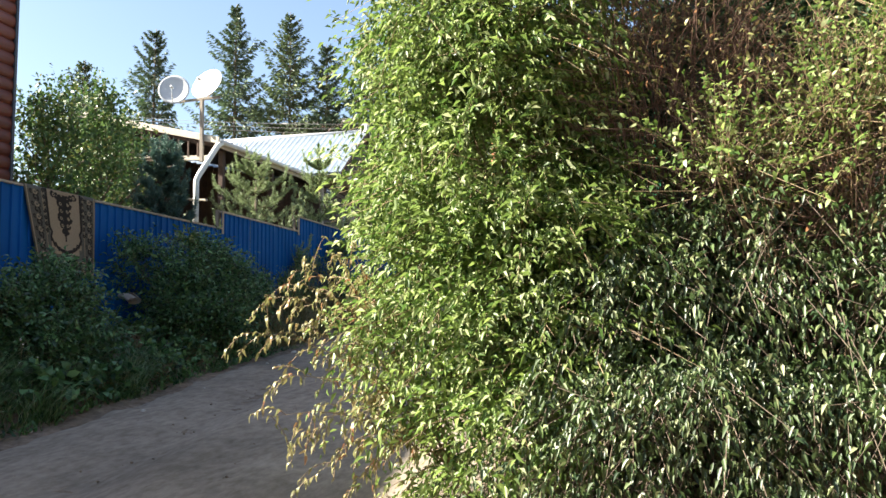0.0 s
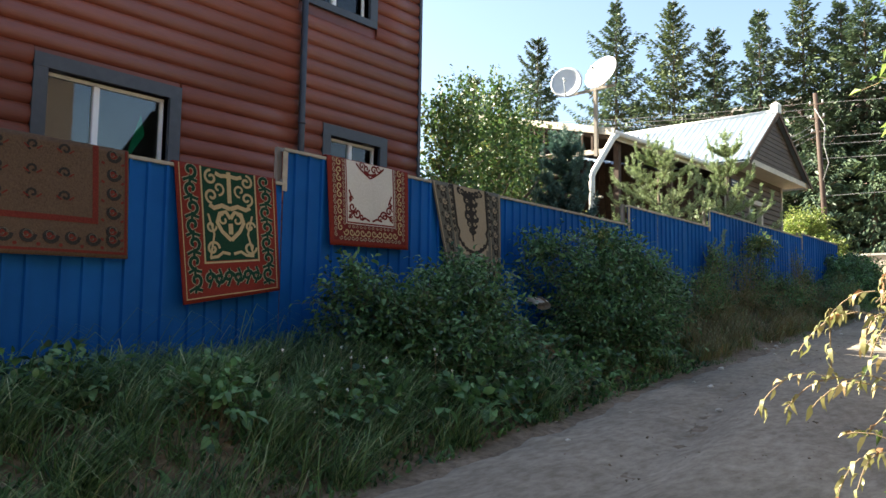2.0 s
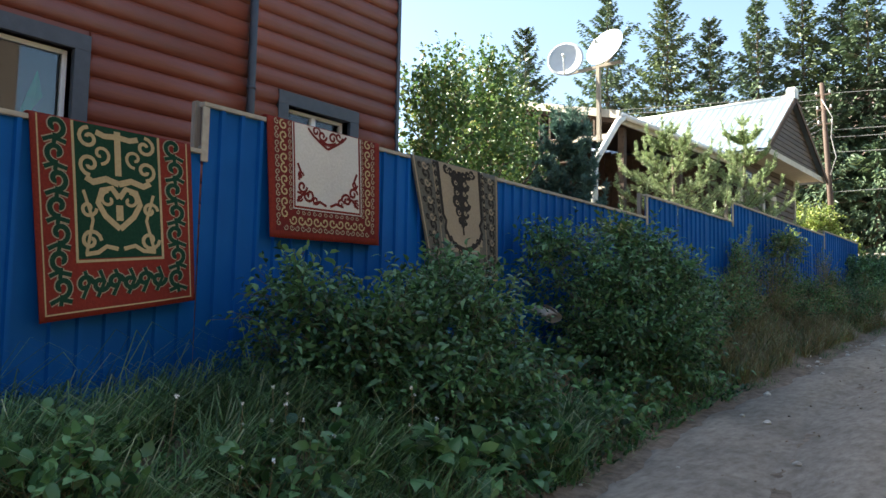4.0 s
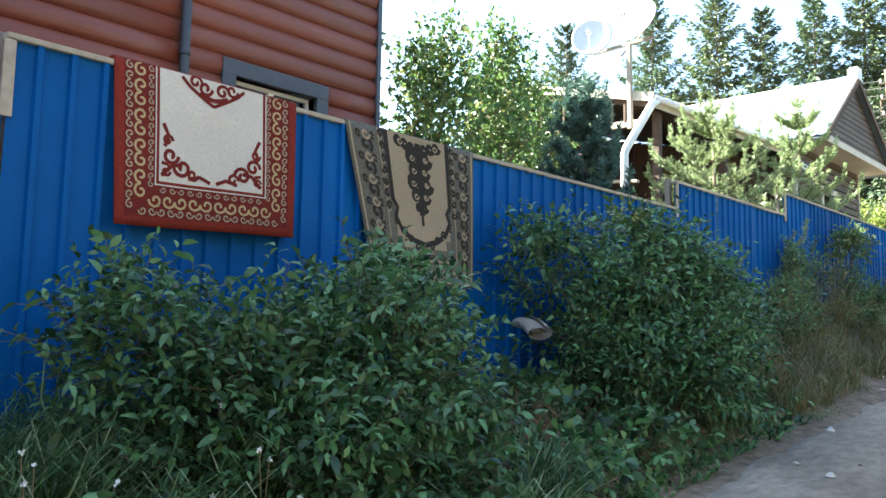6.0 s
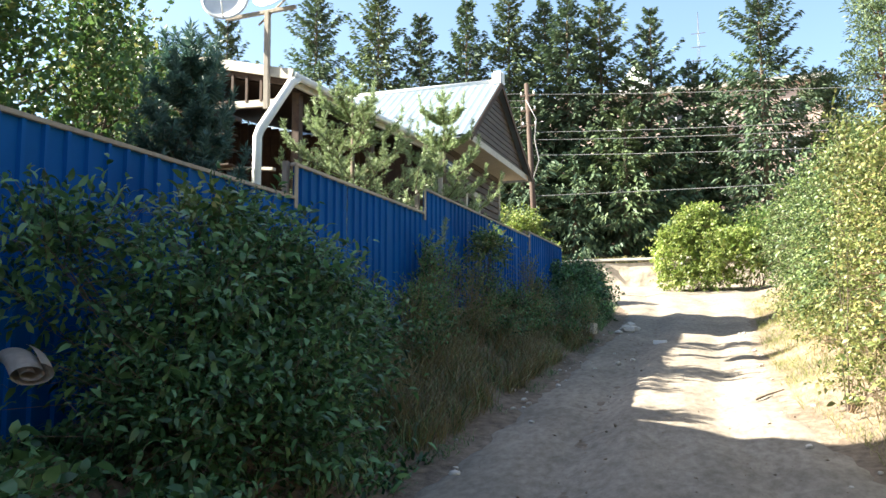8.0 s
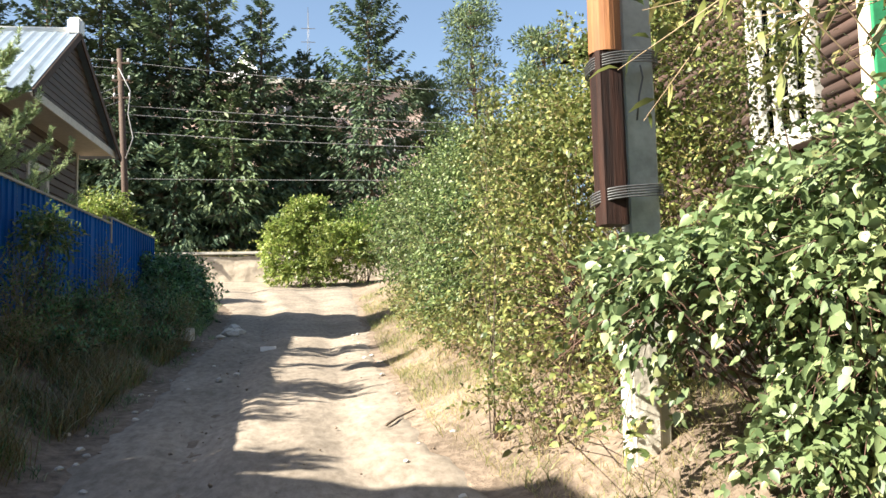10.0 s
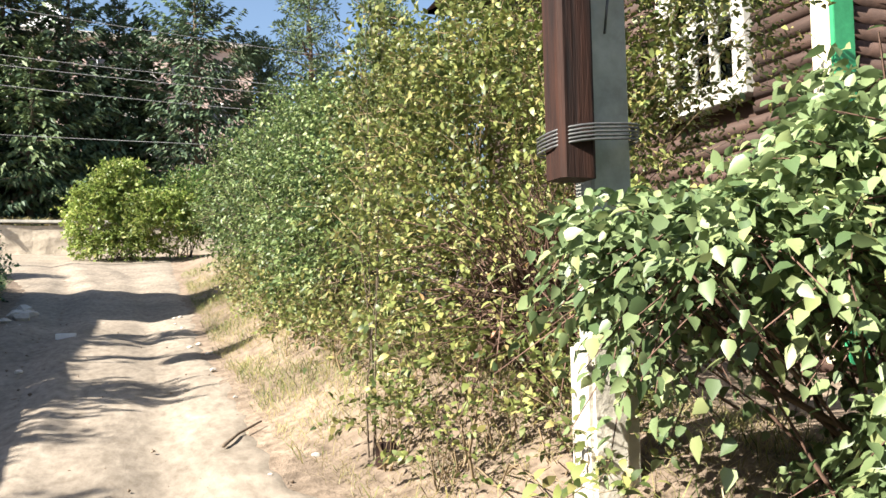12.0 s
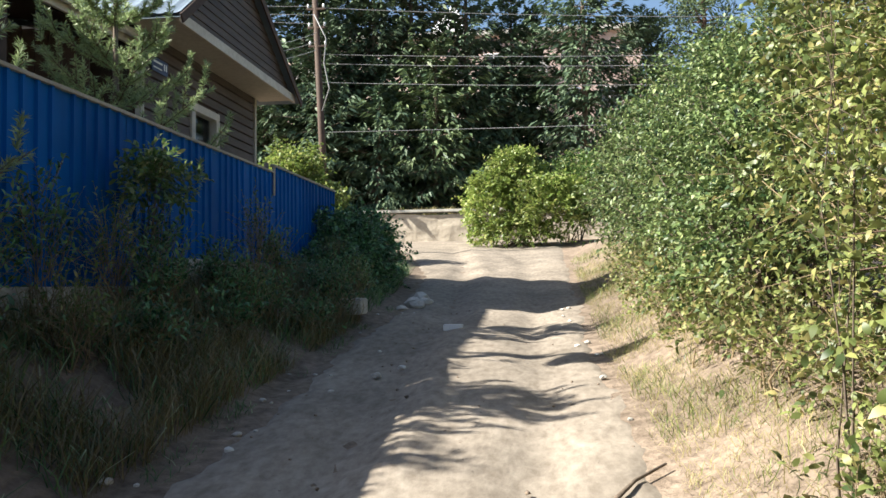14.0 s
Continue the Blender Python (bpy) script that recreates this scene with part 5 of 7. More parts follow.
def bush(name, label, category, base, blobs, twigs, per, leaf, mat, wood, wide=0.5, twig_len=0.35, rise=0.35, droop=0.15, inner=0.5, floor=0.05, stems=26, kind="", twig_r=0.004, tubes=1500, group="", shoots=4, gap=0.0, lumps=0.45, fine=True):
    """Stems from the base, twigs through the blobs (x, y, z, rx, ry, rz), folded leaves along the twigs; gap opens hollows about lumps metres wide between the sprays."""
    top = thing(name, label, category, base, group, kind)
    B = np.array(blobs, float)
    wgt = (B[:, 3] * B[:, 4] * B[:, 5]) ** (2 / 3)
    idx = rng.choice(len(B), twigs, p=wgt / wgt.sum())
    d = ball(twigs)
    d[:, 2] = np.where(d[:, 2] < -0.5, -d[:, 2], d[:, 2])
    lump = 1 + 0.16 * np.sin(d[:, 0] * 7 + idx) * np.sin(d[:, 1] * 6 + idx * 2) + 0.12 * np.sin(d[:, 2] * 9 + idx)
    r = (inner + (1 - inner) * rng.random(twigs) ** 0.6) * lump
    P = B[idx, :3] + d * B[idx, 3:] * r[:, None]
    T = unit(d * 0.7 + rng.normal(size=(twigs, 3)) * 0.45 + np.array([0, 0, rise]))
    keep = P[:, 2] > height(P[:, 0], P[:, 1]) + floor
    if gap:
        W = P * (2 * math.pi / lumps)
        swell = np.sin(W[:, 0] * 0.9 + 1.3 * np.sin(W[:, 2] * 0.55)) * np.sin(W[:, 1] * 0.8 + 1.1 * np.sin(W[:, 0] * 0.6)) + np.sin(W[:, 2] * 1.05 + 1.2 * np.sin(W[:, 1] * 0.5 + W[:, 0] * 0.4))
        keep &= (swell + rng.normal(0, 0.25, twigs) > -1.4 + gap * 1.6) | (r < 0.62)
    P, T = P[keep], T[keep]
    n = len(P)
    L = twig_len * rng.uniform(0.6, 1.5, n)
    s = (np.arange(per) + 0.6) / per
    t = s[None, :] + rng.uniform(-0.3, 0.3, (n, per)) / per
    bend = np.array([0, 0, -1.0])[None, None] * (t[..., None] ** 2) * droop * L[:, None, None]
    Q = P[:, None] + T[:, None] * (L[:, None] * t)[..., None] + bend
    side = unit(np.cross(T, rng.normal(size=(n, 3))))
    alt = np.where(np.arange(per) % 2 == 0, 1.0, -1.0)[None, :, None]
    D = T[:, None] * 0.75 + side[:, None] * alt * 0.75 + rng.normal(size=(n, per, 3)) * 0.3 + np.array([0, 0, -droop])
    size = leaf * rng.uniform(0.55, 1.25, (n, per))
    if wide > 0.7:
        Vv, Ff = heart_arrays(Q.reshape(-1, 3), D.reshape(-1, 3), size.ravel(), wide, np.array([[0, 0, 1.0]]) + rng.normal(size=(n * per, 3)) * 0.5)
    else:
        Vv, Ff = (blade_arrays if fine else leaves_arrays)(Q.reshape(-1, 3), D.reshape(-1, 3), size.ravel(), wide, 0.16, droop * 0.5, np.array([[0, 0, 1.0]]) + rng.normal(size=(n * per, 3)) * 0.55)
    stuffraw("foliage", Vv, Ff, mat, top)
    base = np.array(base, float)
    k = min(n, tubes)
    pick = rng.choice(n, k, replace=False)
    P0, P1 = P[pick], P[pick] + T[pick] * L[pick][:, None] + np.array([0, 0, -1.0]) * (droop * L[pick])[:, None]
    R0 = np.full(k, twig_r)
    S0, S1, Sa, Sb = [P0], [P1], [R0], [R0 * 0.5]
    ends = P[rng.choice(n, min(n, stems), replace=False)]
    foot = base + np.stack([rng.normal(0, 1, len(ends)) * B[:, 3].mean() * 0.22, rng.normal(0, 1, len(ends)) * B[:, 4].mean() * 0.22, np.zeros(len(ends))], 1)
    foot[:, 2] = height(foot[:, 0], foot[:, 1]) - 0.05
    prev = foot
    rr = twig_r * 5 * rng.uniform(0.5, 1.3, len(ends))
    for q in (0.3, 0.6, 0.85, 1.0):
        nxt = foot + (ends - foot) * np.array([q ** 1.4, q ** 1.4, q])[None] + rng.normal(0, 0.05, ends.shape) * (q < 1)
        S0.append(prev), S1.append(nxt), Sa.append(rr * (1.15 - q)), Sb.append(rr * (1.0 - q) + twig_r * 0.6)
        prev = nxt
    # side shoots that tie twigs to stems
    m = min(n, stems * shoots)
    sel = rng.choice(n, m, replace=False)
    A = P[sel] + (foot[rng.integers(0, len(foot), m)] - P[sel]) * rng.uniform(0.2, 0.45, m)[:, None]
    S0.append(A), S1.append(P[sel]), Sa.append(np.full(m, twig_r * 1.6)), Sb.append(np.full(m, twig_r))
    Vv, Ff = tube_arrays(np.concatenate(S0), np.concatenate(S1), np.concatenate(Sa), np.concatenate(Sb), 3)
    stuffraw("wood", Vv, Ff, wood, top, smooth=True)
    return top


def gz(x, y):
    return float(height(x, y))


def foot(x, y):
    return (x, y, gz(x, y))


# the tall willow shrub at the mouth of the lane
bush("shrub", "tall sunlit willow shrub with narrow pale green leaves", "shrub", foot(2.0, 5.4),
     [(1.60, 5.1, 2.3, 0.80, 0.9, 1.6), (1.45, 4.75, 1.45, 0.64, 0.7, 0.95), (2.05, 4.7, 1.5, 0.6, 0.7, 0.9), (1.50, 5.2, 3.6, 0.85, 0.9, 1.1), (1.42, 5.4, 2.9, 0.68, 0.8, 0.9), (1.75, 4.4, 0.75, 0.5, 0.5, 0.5), (1.4, 5.3, 4.6, 0.8, 0.9, 0.8), (2.2, 5.3, 4.3, 0.6, 0.5, 0.5)],
     12000, 11, 0.062, M["l_willow"], M["twig"], 0.38, 0.36, 0.10, 0.45, 0.5, stems=30, tubes=2600, twig_r=0.003, gap=0.5, lumps=0.5, fine=False)
# lower right of the willow: its shade is in the leaf and wood colours
bush("shrub", "small-leaved willow on hanging twigs, shade put into its leaf colour", "shrub", foot(3.4, 5.0),
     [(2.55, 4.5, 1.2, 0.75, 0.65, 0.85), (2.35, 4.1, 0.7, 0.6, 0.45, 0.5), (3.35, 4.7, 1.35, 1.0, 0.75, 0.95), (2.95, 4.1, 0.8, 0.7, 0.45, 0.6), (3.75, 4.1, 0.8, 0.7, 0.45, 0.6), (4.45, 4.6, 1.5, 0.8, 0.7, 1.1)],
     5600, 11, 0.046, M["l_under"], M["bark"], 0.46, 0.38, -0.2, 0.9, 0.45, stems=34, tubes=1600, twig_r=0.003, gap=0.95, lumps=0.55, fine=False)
bush("shrub", "pale leafy shoots rising out of a dry willow shrub", "shrub", foot(3.7, 5.0),
     [(3.75, 4.6, 2.5, 0.35, 0.3, 0.55), (4.2, 4.6, 2.7, 0.4, 0.3, 0.6), (3.1, 4.5, 2.25, 0.4, 0.3, 0.25)],
     420, 13, 0.05, M["l_willow"], M["twig"], 0.46, 0.55, 0.55, 0.2, 0.2, stems=12, tubes=420, twig_r=0.003)
bush("shrub", "dry leafless brown twigs tangled inside a shrub", "shrub", foot(2.9, 5.2),
     [(2.75, 4.9, 2.9, 0.75, 0.45, 0.95), (3.4, 4.9, 2.5, 0.6, 0.4, 0.75), (3.9, 4.7, 2.0, 0.6, 0.4, 0.45)], 1500, 2, 0.045, M["l_dry"], M["redtwig"], 0.4, 0.50, 0.5, 0.2, 0.1, stems=50, tubes=1500, twig_r=0.0028)
# low clumps in the shade-dark colour fill the willow's hollows from behind
bush("shrub", "shrub behind dry willow twigs, its leaves coloured dark for shade", "shrub", foot(3.2, 6.7),
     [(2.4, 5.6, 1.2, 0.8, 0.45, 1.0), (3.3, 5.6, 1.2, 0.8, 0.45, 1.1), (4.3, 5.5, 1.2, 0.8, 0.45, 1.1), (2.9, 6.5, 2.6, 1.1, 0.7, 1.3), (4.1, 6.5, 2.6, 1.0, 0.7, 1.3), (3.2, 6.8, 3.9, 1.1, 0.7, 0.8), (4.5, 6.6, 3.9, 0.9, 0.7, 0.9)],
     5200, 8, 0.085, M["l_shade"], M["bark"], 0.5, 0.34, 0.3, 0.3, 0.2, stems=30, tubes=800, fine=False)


# arching dry branches reaching over the lane
def arching(name, label, base, tips, mat, wood, leaf=0.05):
    top = thing(name, label, "shrub", base)
    a0, a1, ra, rb, LP, LD = [], [], [], [], [], []
    B = np.array(base, float)
    for tip in tips:
        E = np.array(tip, float)
        rise = rng.uniform(0.18, 0.38)
        prev = None
        for k in range(15):
            t = k / 14
            p = B + (E - B) * t + np.array([0, 0, 1.0]) * rise * 4 * t * (1 - t) + rng.normal(0, 0.008, 3)
            if prev is not None:
                a0.append(prev), a1.append(p), ra.append(0.008 * (1.15 - t)), rb.append(0.008 * (1.08 - t))
                if t > 0.35:
                    for e in range(3):
                        LP.append(prev + (p - prev) * rng.random()), LD.append((p - prev) * 4 + rng.normal(0, 0.35, 3) + np.array([0, 0, -0.55]))
                    if k % 2 == 0 or t > 0.7:
                        d = unit(rng.normal(0, 0.6, 3) + (E - B) * 0.5 + np.array([0, 0, -0.25]))
                        q0 = p
                        for j in range(5):
                            d = unit(d + np.array([0, 0, -0.30]))
                            q1 = q0 + d * rng.uniform(0.03, 0.06)
                            a0.append(q0), a1.append(q1), ra.append(0.0026), rb.append(0.002)
                            for e in range(2):
                                LP.append(q0 + (q1 - q0) * rng.random()), LD.append(d + rng.normal(0, 0.6, 3) + np.array([0, 0, -0.5]))
                            q0 = q1
            prev = p
    Vv, Ff = tube_arrays(np.array(a0), np.array(a1), np.array(ra), np.array(rb), 5)
    stuffraw("wood", Vv, Ff, wood, top, smooth=True)
    n = len(LP)
    Vv, Ff = blade_arrays(np.array(LP), np.array(LD), leaf * rng.uniform(0.5, 1.2, n), 0.36, 0.35, 0.3, np.array([[0, 0, 1.0]]) + rng.normal(size=(n, 3)) * 0.7)
    stuffraw("foliage", Vv, Ff, mat, top)
    return top


arching("shrub", "arching dry twigs with withered pale leaves beside the lane", foot(1.45, 4.75),
        [(0.36, 3.85, 1.42), (0.48, 3.95, 1.15), (0.55, 4.0, 1.72), (0.62, 4.0, 0.85), (0.7, 4.1, 1.5), (0.72, 3.95, 0.62), (0.8, 4.1, 1.25), (0.85, 4.0, 0.9), (0.95, 4.1, 0.55), (0.95, 4.15, 1.05), (0.5, 3.8, 0.95), (1.05, 4.2, 0.75), (1.1, 4.2, 0.4), (0.62, 3.9, 1.80), (0.75, 4.05, 1.9), (0.5, 4.05, 1.5), (0.9, 4.1, 1.7), (0.42, 3.9, 1.65)],
        M["l_dry"], M["twig"], 0.048)
bush("shrub", "overhanging willow spray with long narrow leaves", "shrub", foot(1.3, 11.0),
     [(0.15, 10.95, 3.15, 0.65, 0.35, 0.22), (0.8, 11.0, 3.2, 0.6, 0.45, 0.45), (1.3, 11.0, 2.6, 0.6, 0.5, 0.8)],
     420, 9, 0.085, M["l_yellow"], M["twig"], 0.26, 0.34, 0.0, 0.35, 0.3, stems=12, tubes=420, twig_r=0.003)

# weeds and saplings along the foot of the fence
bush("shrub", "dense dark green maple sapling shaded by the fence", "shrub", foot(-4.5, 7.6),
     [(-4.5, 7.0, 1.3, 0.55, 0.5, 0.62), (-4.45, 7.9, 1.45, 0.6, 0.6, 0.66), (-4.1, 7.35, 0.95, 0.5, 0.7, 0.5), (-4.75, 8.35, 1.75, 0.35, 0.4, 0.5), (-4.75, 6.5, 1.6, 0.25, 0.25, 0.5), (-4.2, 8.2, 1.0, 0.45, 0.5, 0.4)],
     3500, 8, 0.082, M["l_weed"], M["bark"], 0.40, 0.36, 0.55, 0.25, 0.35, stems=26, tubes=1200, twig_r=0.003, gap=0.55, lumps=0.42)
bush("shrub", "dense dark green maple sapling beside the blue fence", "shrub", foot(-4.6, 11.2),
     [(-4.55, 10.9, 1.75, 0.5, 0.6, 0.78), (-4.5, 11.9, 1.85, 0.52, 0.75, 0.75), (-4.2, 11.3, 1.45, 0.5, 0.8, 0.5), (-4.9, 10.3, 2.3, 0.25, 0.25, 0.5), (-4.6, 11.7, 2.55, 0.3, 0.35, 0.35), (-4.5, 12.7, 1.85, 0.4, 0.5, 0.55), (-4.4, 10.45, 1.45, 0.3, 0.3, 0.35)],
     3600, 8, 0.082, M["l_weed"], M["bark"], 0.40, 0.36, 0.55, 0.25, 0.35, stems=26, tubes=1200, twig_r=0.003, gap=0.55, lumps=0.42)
bush("sapling", "bright green leaf sprays at the top of a sapling", "sapling", foot(-4.75, 11.6),
     [(-4.75, 11.3, 2.75, 0.2, 0.35, 0.2), (-4.7, 12.1, 2.6, 0.18, 0.3, 0.2)], 90, 8, 0.085, M["l_mid"], M["bark"], 0.42, 0.24, 0.4, 0.2, 0.2, stems=5, tubes=90, twig_r=0.003, shoots=2)
for k in range(34):
    wy = 13.6 + 0.33 * k + float(rng.uniform(-0.15, 0.15))
    wx = -4.75 + float(rng.uniform(-0.5, 0.35)) + (0.3 if wy > 19 else 0.0)
    tall = float(rng.uniform(0.45, 1.0)) * (1.1 if wx < -4.8 else 0.55)
    pale = k % 9 in (2, 5)
    bush("weed", "tall pale wormwood beside a blue fence" if pale else "tall dark green weed beside a blue fence", "weed", foot(wx, wy),
         [(wx, wy, gz(wx, wy) + tall * 0.5, 0.20, 0.26, tall * 0.5)], 95, 7, 0.05 if pale else 0.07, M["l_mid"] if pale else M["l_weed"], M["twig"], 0.32, 0.28, 1.3, 0.12, 0.1, stems=9, tubes=95, twig_r=0.0025, group="fence weeds", shoots=3)
bush("sapling", "small bright green sapling crown against a blue fence", "sapling", foot(-5.0, 18.9), [(-5.0, 18.9, 3.3, 0.22, 0.36, 0.26)], 160, 8, 0.08, M["l_mid"], M["bark"], 0.4, 0.2, 0.3, 0.2, 0.2, stems=4, tubes=160, twig_r=0.0025, shoots=2)
bush("shrub", "dark rounded shrub at the end of the blue fence", "shrub", foot(-5.1, 26.2), [(-5.1, 25.8, 2.7, 0.8, 1.1, 0.75), (-5.3, 27.4, 2.9, 0.9, 1.1, 0.8), (-4.9, 24.4, 2.45, 0.5, 0.7, 0.45)], 2600, 8, 0.09, M["l_weed"], M["bark"], 0.5, 0.3, 0.4, 0.2, 0.5, stems=30)
bush("shrub", "bright yellow-green shrub behind the fence's end", "shrub", foot(-8.3, 33), [(-8.2, 33, 4.6, 1.0, 1.0, 1.3), (-7.4, 32.6, 4.0, 0.8, 0.8, 0.9)], 1800, 7, 0.12, M["l_lime"], M["bark"], 0.55, 0.35, 0.3, 0.2, 0.4, stems=24)

# lane's sunny side
bush("shrub", "sunlit lilac with broad heart-shaped pale green leaves", "lilac", foot(0.85, 12.6),
     [(-0.10, 13.1, 2.50, 0.17, 0.22, 0.14), (0.10, 12.98, 2.45, 0.28, 0.34, 0.22), (-0.08, 13.15, 2.30, 0.15, 0.15, 0.24), (0.14, 13.2, 2.30, 0.16, 0.16, 0.26), (0.25, 12.75, 2.4, 0.42, 0.45, 0.32), (0.6, 12.7, 2.35, 0.58, 0.6, 0.5), (0.75, 12.1, 2.2, 0.5, 0.5, 0.6), (0.9, 12.4, 2.7, 0.6, 0.7, 0.45), (1.3, 13.0, 2.4, 0.7, 0.7, 0.75), (0.85, 12.5, 1.6, 0.36, 0.6, 0.25), (1.5, 12.0, 2.75, 0.7, 0.6, 0.6), (1.35, 12.4, 3.1, 0.45, 0.5, 0.35), (0.42, 12.3, 1.62, 0.25, 0.25, 0.15), (0.75, 12.3, 1.72, 0.4, 0.4, 0.3), (1.2, 12.2, 1.75, 0.4, 0.4, 0.3)],
     4800, 7, 0.060, M["l_lilac"], M["redtwig"], 0.74, 0.26, 0.05, 0.75, 0.5, stems=70, tubes=1300, twig_r=0.004, gap=0.5, lumps=0.42)
bush("shrub", "sparse yellow-green shrub with thin bare stems on the bank", "shrub", foot(0.6, 15.9),
     [(0.55, 15.6, 3.2, 0.8, 1.0, 1.2), (0.35, 16.8, 3.0, 0.75, 0.9, 1.1), (0.9, 17.2, 3.9, 0.75, 0.8, 0.8), (1.25, 15.2, 3.1, 0.65, 0.6, 1.0), (0.85, 15.0, 4.2, 0.55, 0.5, 0.6), (0.3, 15.3, 2.4, 0.55, 0.8, 0.5), (1.5, 14.5, 3.8, 0.35, 0.4, 0.8)],
     6200, 8, 0.056, M["l_yellow"], M["twig"], 0.52, 0.34, 0.5, 0.25, 0.25, stems=34, tubes=1500, twig_r=0.0028, gap=0.55, lumps=0.5)
bush("shrub", "reddish dead twigs in the shade of a hedge", "shrub", foot(0.7, 15.0), [(0.50, 14.8, 2.25, 0.55, 0.7, 0.45)], 420, 3, 0.05, M["l_dry"], M["redtwig"], 0.4, 0.5, 0.2, 0.2, 0.2, stems=70, tubes=420, twig_r=0.005)
bush("shrub", "dense dark green wild rose hedge on the bank", "hedge", foot(0.5, 19.5),
     [(0.2, 18.6, 2.7, 0.7, 1.1, 0.85), (0.35, 20.5, 3.0, 0.8, 1.2, 1.1), (0.6, 19.0, 3.7, 0.75, 1.0, 0.75), (0.5, 22.6, 3.3, 0.95, 1.3, 1.3), (0.9, 21.5, 4.3, 0.85, 1.3, 0.85)],
     8200, 9, 0.060, M["l_rose"], M["bark"], 0.62, 0.30, 0.4, 0.25, 0.35, stems=60, tubes=1500, gap=0.6, lumps=0.6, fine=False)
bush("shrub", "tall olive green hedge shrub along the lane", "hedge", foot(0.8, 26),
     [(0.5, 25.2, 3.8, 1.05, 1.5, 1.5), (0.7, 28.2, 4.1, 1.15, 1.6, 1.6), (0.8, 31.4, 4.4, 1.25, 1.7, 1.6), (1.5, 26.5, 5.5, 1.0, 1.5, 1.0), (1.6, 30, 5.7, 1.1, 1.6, 1.0)],
     5200, 8, 0.095, M["l_rose"], M["bark"], 0.55, 0.42, 0.4, 0.2, 0.5, stems=50, tubes=2000, gap=0.55, lumps=0.8, fine=False)
bush("shrub", "thin yellowing sapling beside the sandy lane", "sapling", foot(-0.42, 15.3), [(-0.35, 15.3, 2.5, 0.16, 0.2, 0.75), (-0.4, 15.4, 3.5, 0.14, 0.16, 0.7)], 130, 7, 0.055, M["l_yellow"], M["bark"], 0.5, 0.22, 0.8, 0.1, 0.0, stems=3, tubes=130, twig_r=0.0017, shoots=1)
bush("weed", "low broad green weeds sprouting on the bank", "weed", foot(0.0, 14.6), [(-0.1, 14.9, 1.95, 0.4, 0.5, 0.2), (-0.3, 13.0, 1.62, 0.22, 0.25, 0.12), (0.1, 14.4, 2.0, 0.3, 0.5, 0.2)], 90, 6, 0.065, M["l_yellow"], M["twig"], 0.55, 0.2, 0.6, 0.2, 0.2, stems=14, tubes=150, twig_r=0.002, shoots=1)
for wx, wy, wr, wn in ((0.0, 15.9, 0.45, 170), (-0.15, 17.2, 0.45, 190), (-0.25, 18.6, 0.4, 190), (-0.3, 20.2, 0.45, 200), (-0.2, 22.0, 0.5, 200), (-0.15, 24.2, 0.55, 200), (0.25, 14.0, 0.35, 110), (-0.36, 15.15, 0.22, 60), (-0.25, 14.6, 0.22, 40)):
    bush("weed", "low green weeds where the hedge meets the bank", "weed", foot(wx, wy), [(wx, wy, gz(wx, wy) + 0.22, wr, wr * 1.7, 0.32)], wn, 7, 0.055, M["l_yellow"], M["twig"], 0.55, 0.22, 0.5, 0.2, 0.2, stems=12, tubes=wn, floor=0.02, twig_r=0.002, shoots=1, group="bank weeds")
bush("shrub", "yellow-green maple shrub in front of a concrete wall", "shrub", foot(-2.6, 41),
     [(-3.5, 41, 5.0, 0.9, 1.0, 1.1), (-2.6, 41.6, 6.2, 0.9, 0.9, 0.9), (-1.3, 40.2, 4.9, 1.1, 1.0, 1.1), (-2.6, 40.6, 4.1, 1.6, 0.9, 0.5), (-3.2, 41.3, 6.0, 0.5, 0.5, 0.5)], 2200, 8, 0.15, M["l_lime"], M["bark"], 0.55, 0.4, 0.3, 0.2, 0.45, stems=30)
bush("shrub", "dull olive bush on the terrace edge", "shrub", foot(-0.5, 43), [(-0.3, 42.5, 5.6, 1.2, 1.0, 1.3), (0.8, 40, 5.2, 1.3, 1.3, 1.5)], 1500, 7, 0.15, M["l_mid"], M["bark"], 0.55, 0.4, 0.3, 0.2, 0.45, stems=20)


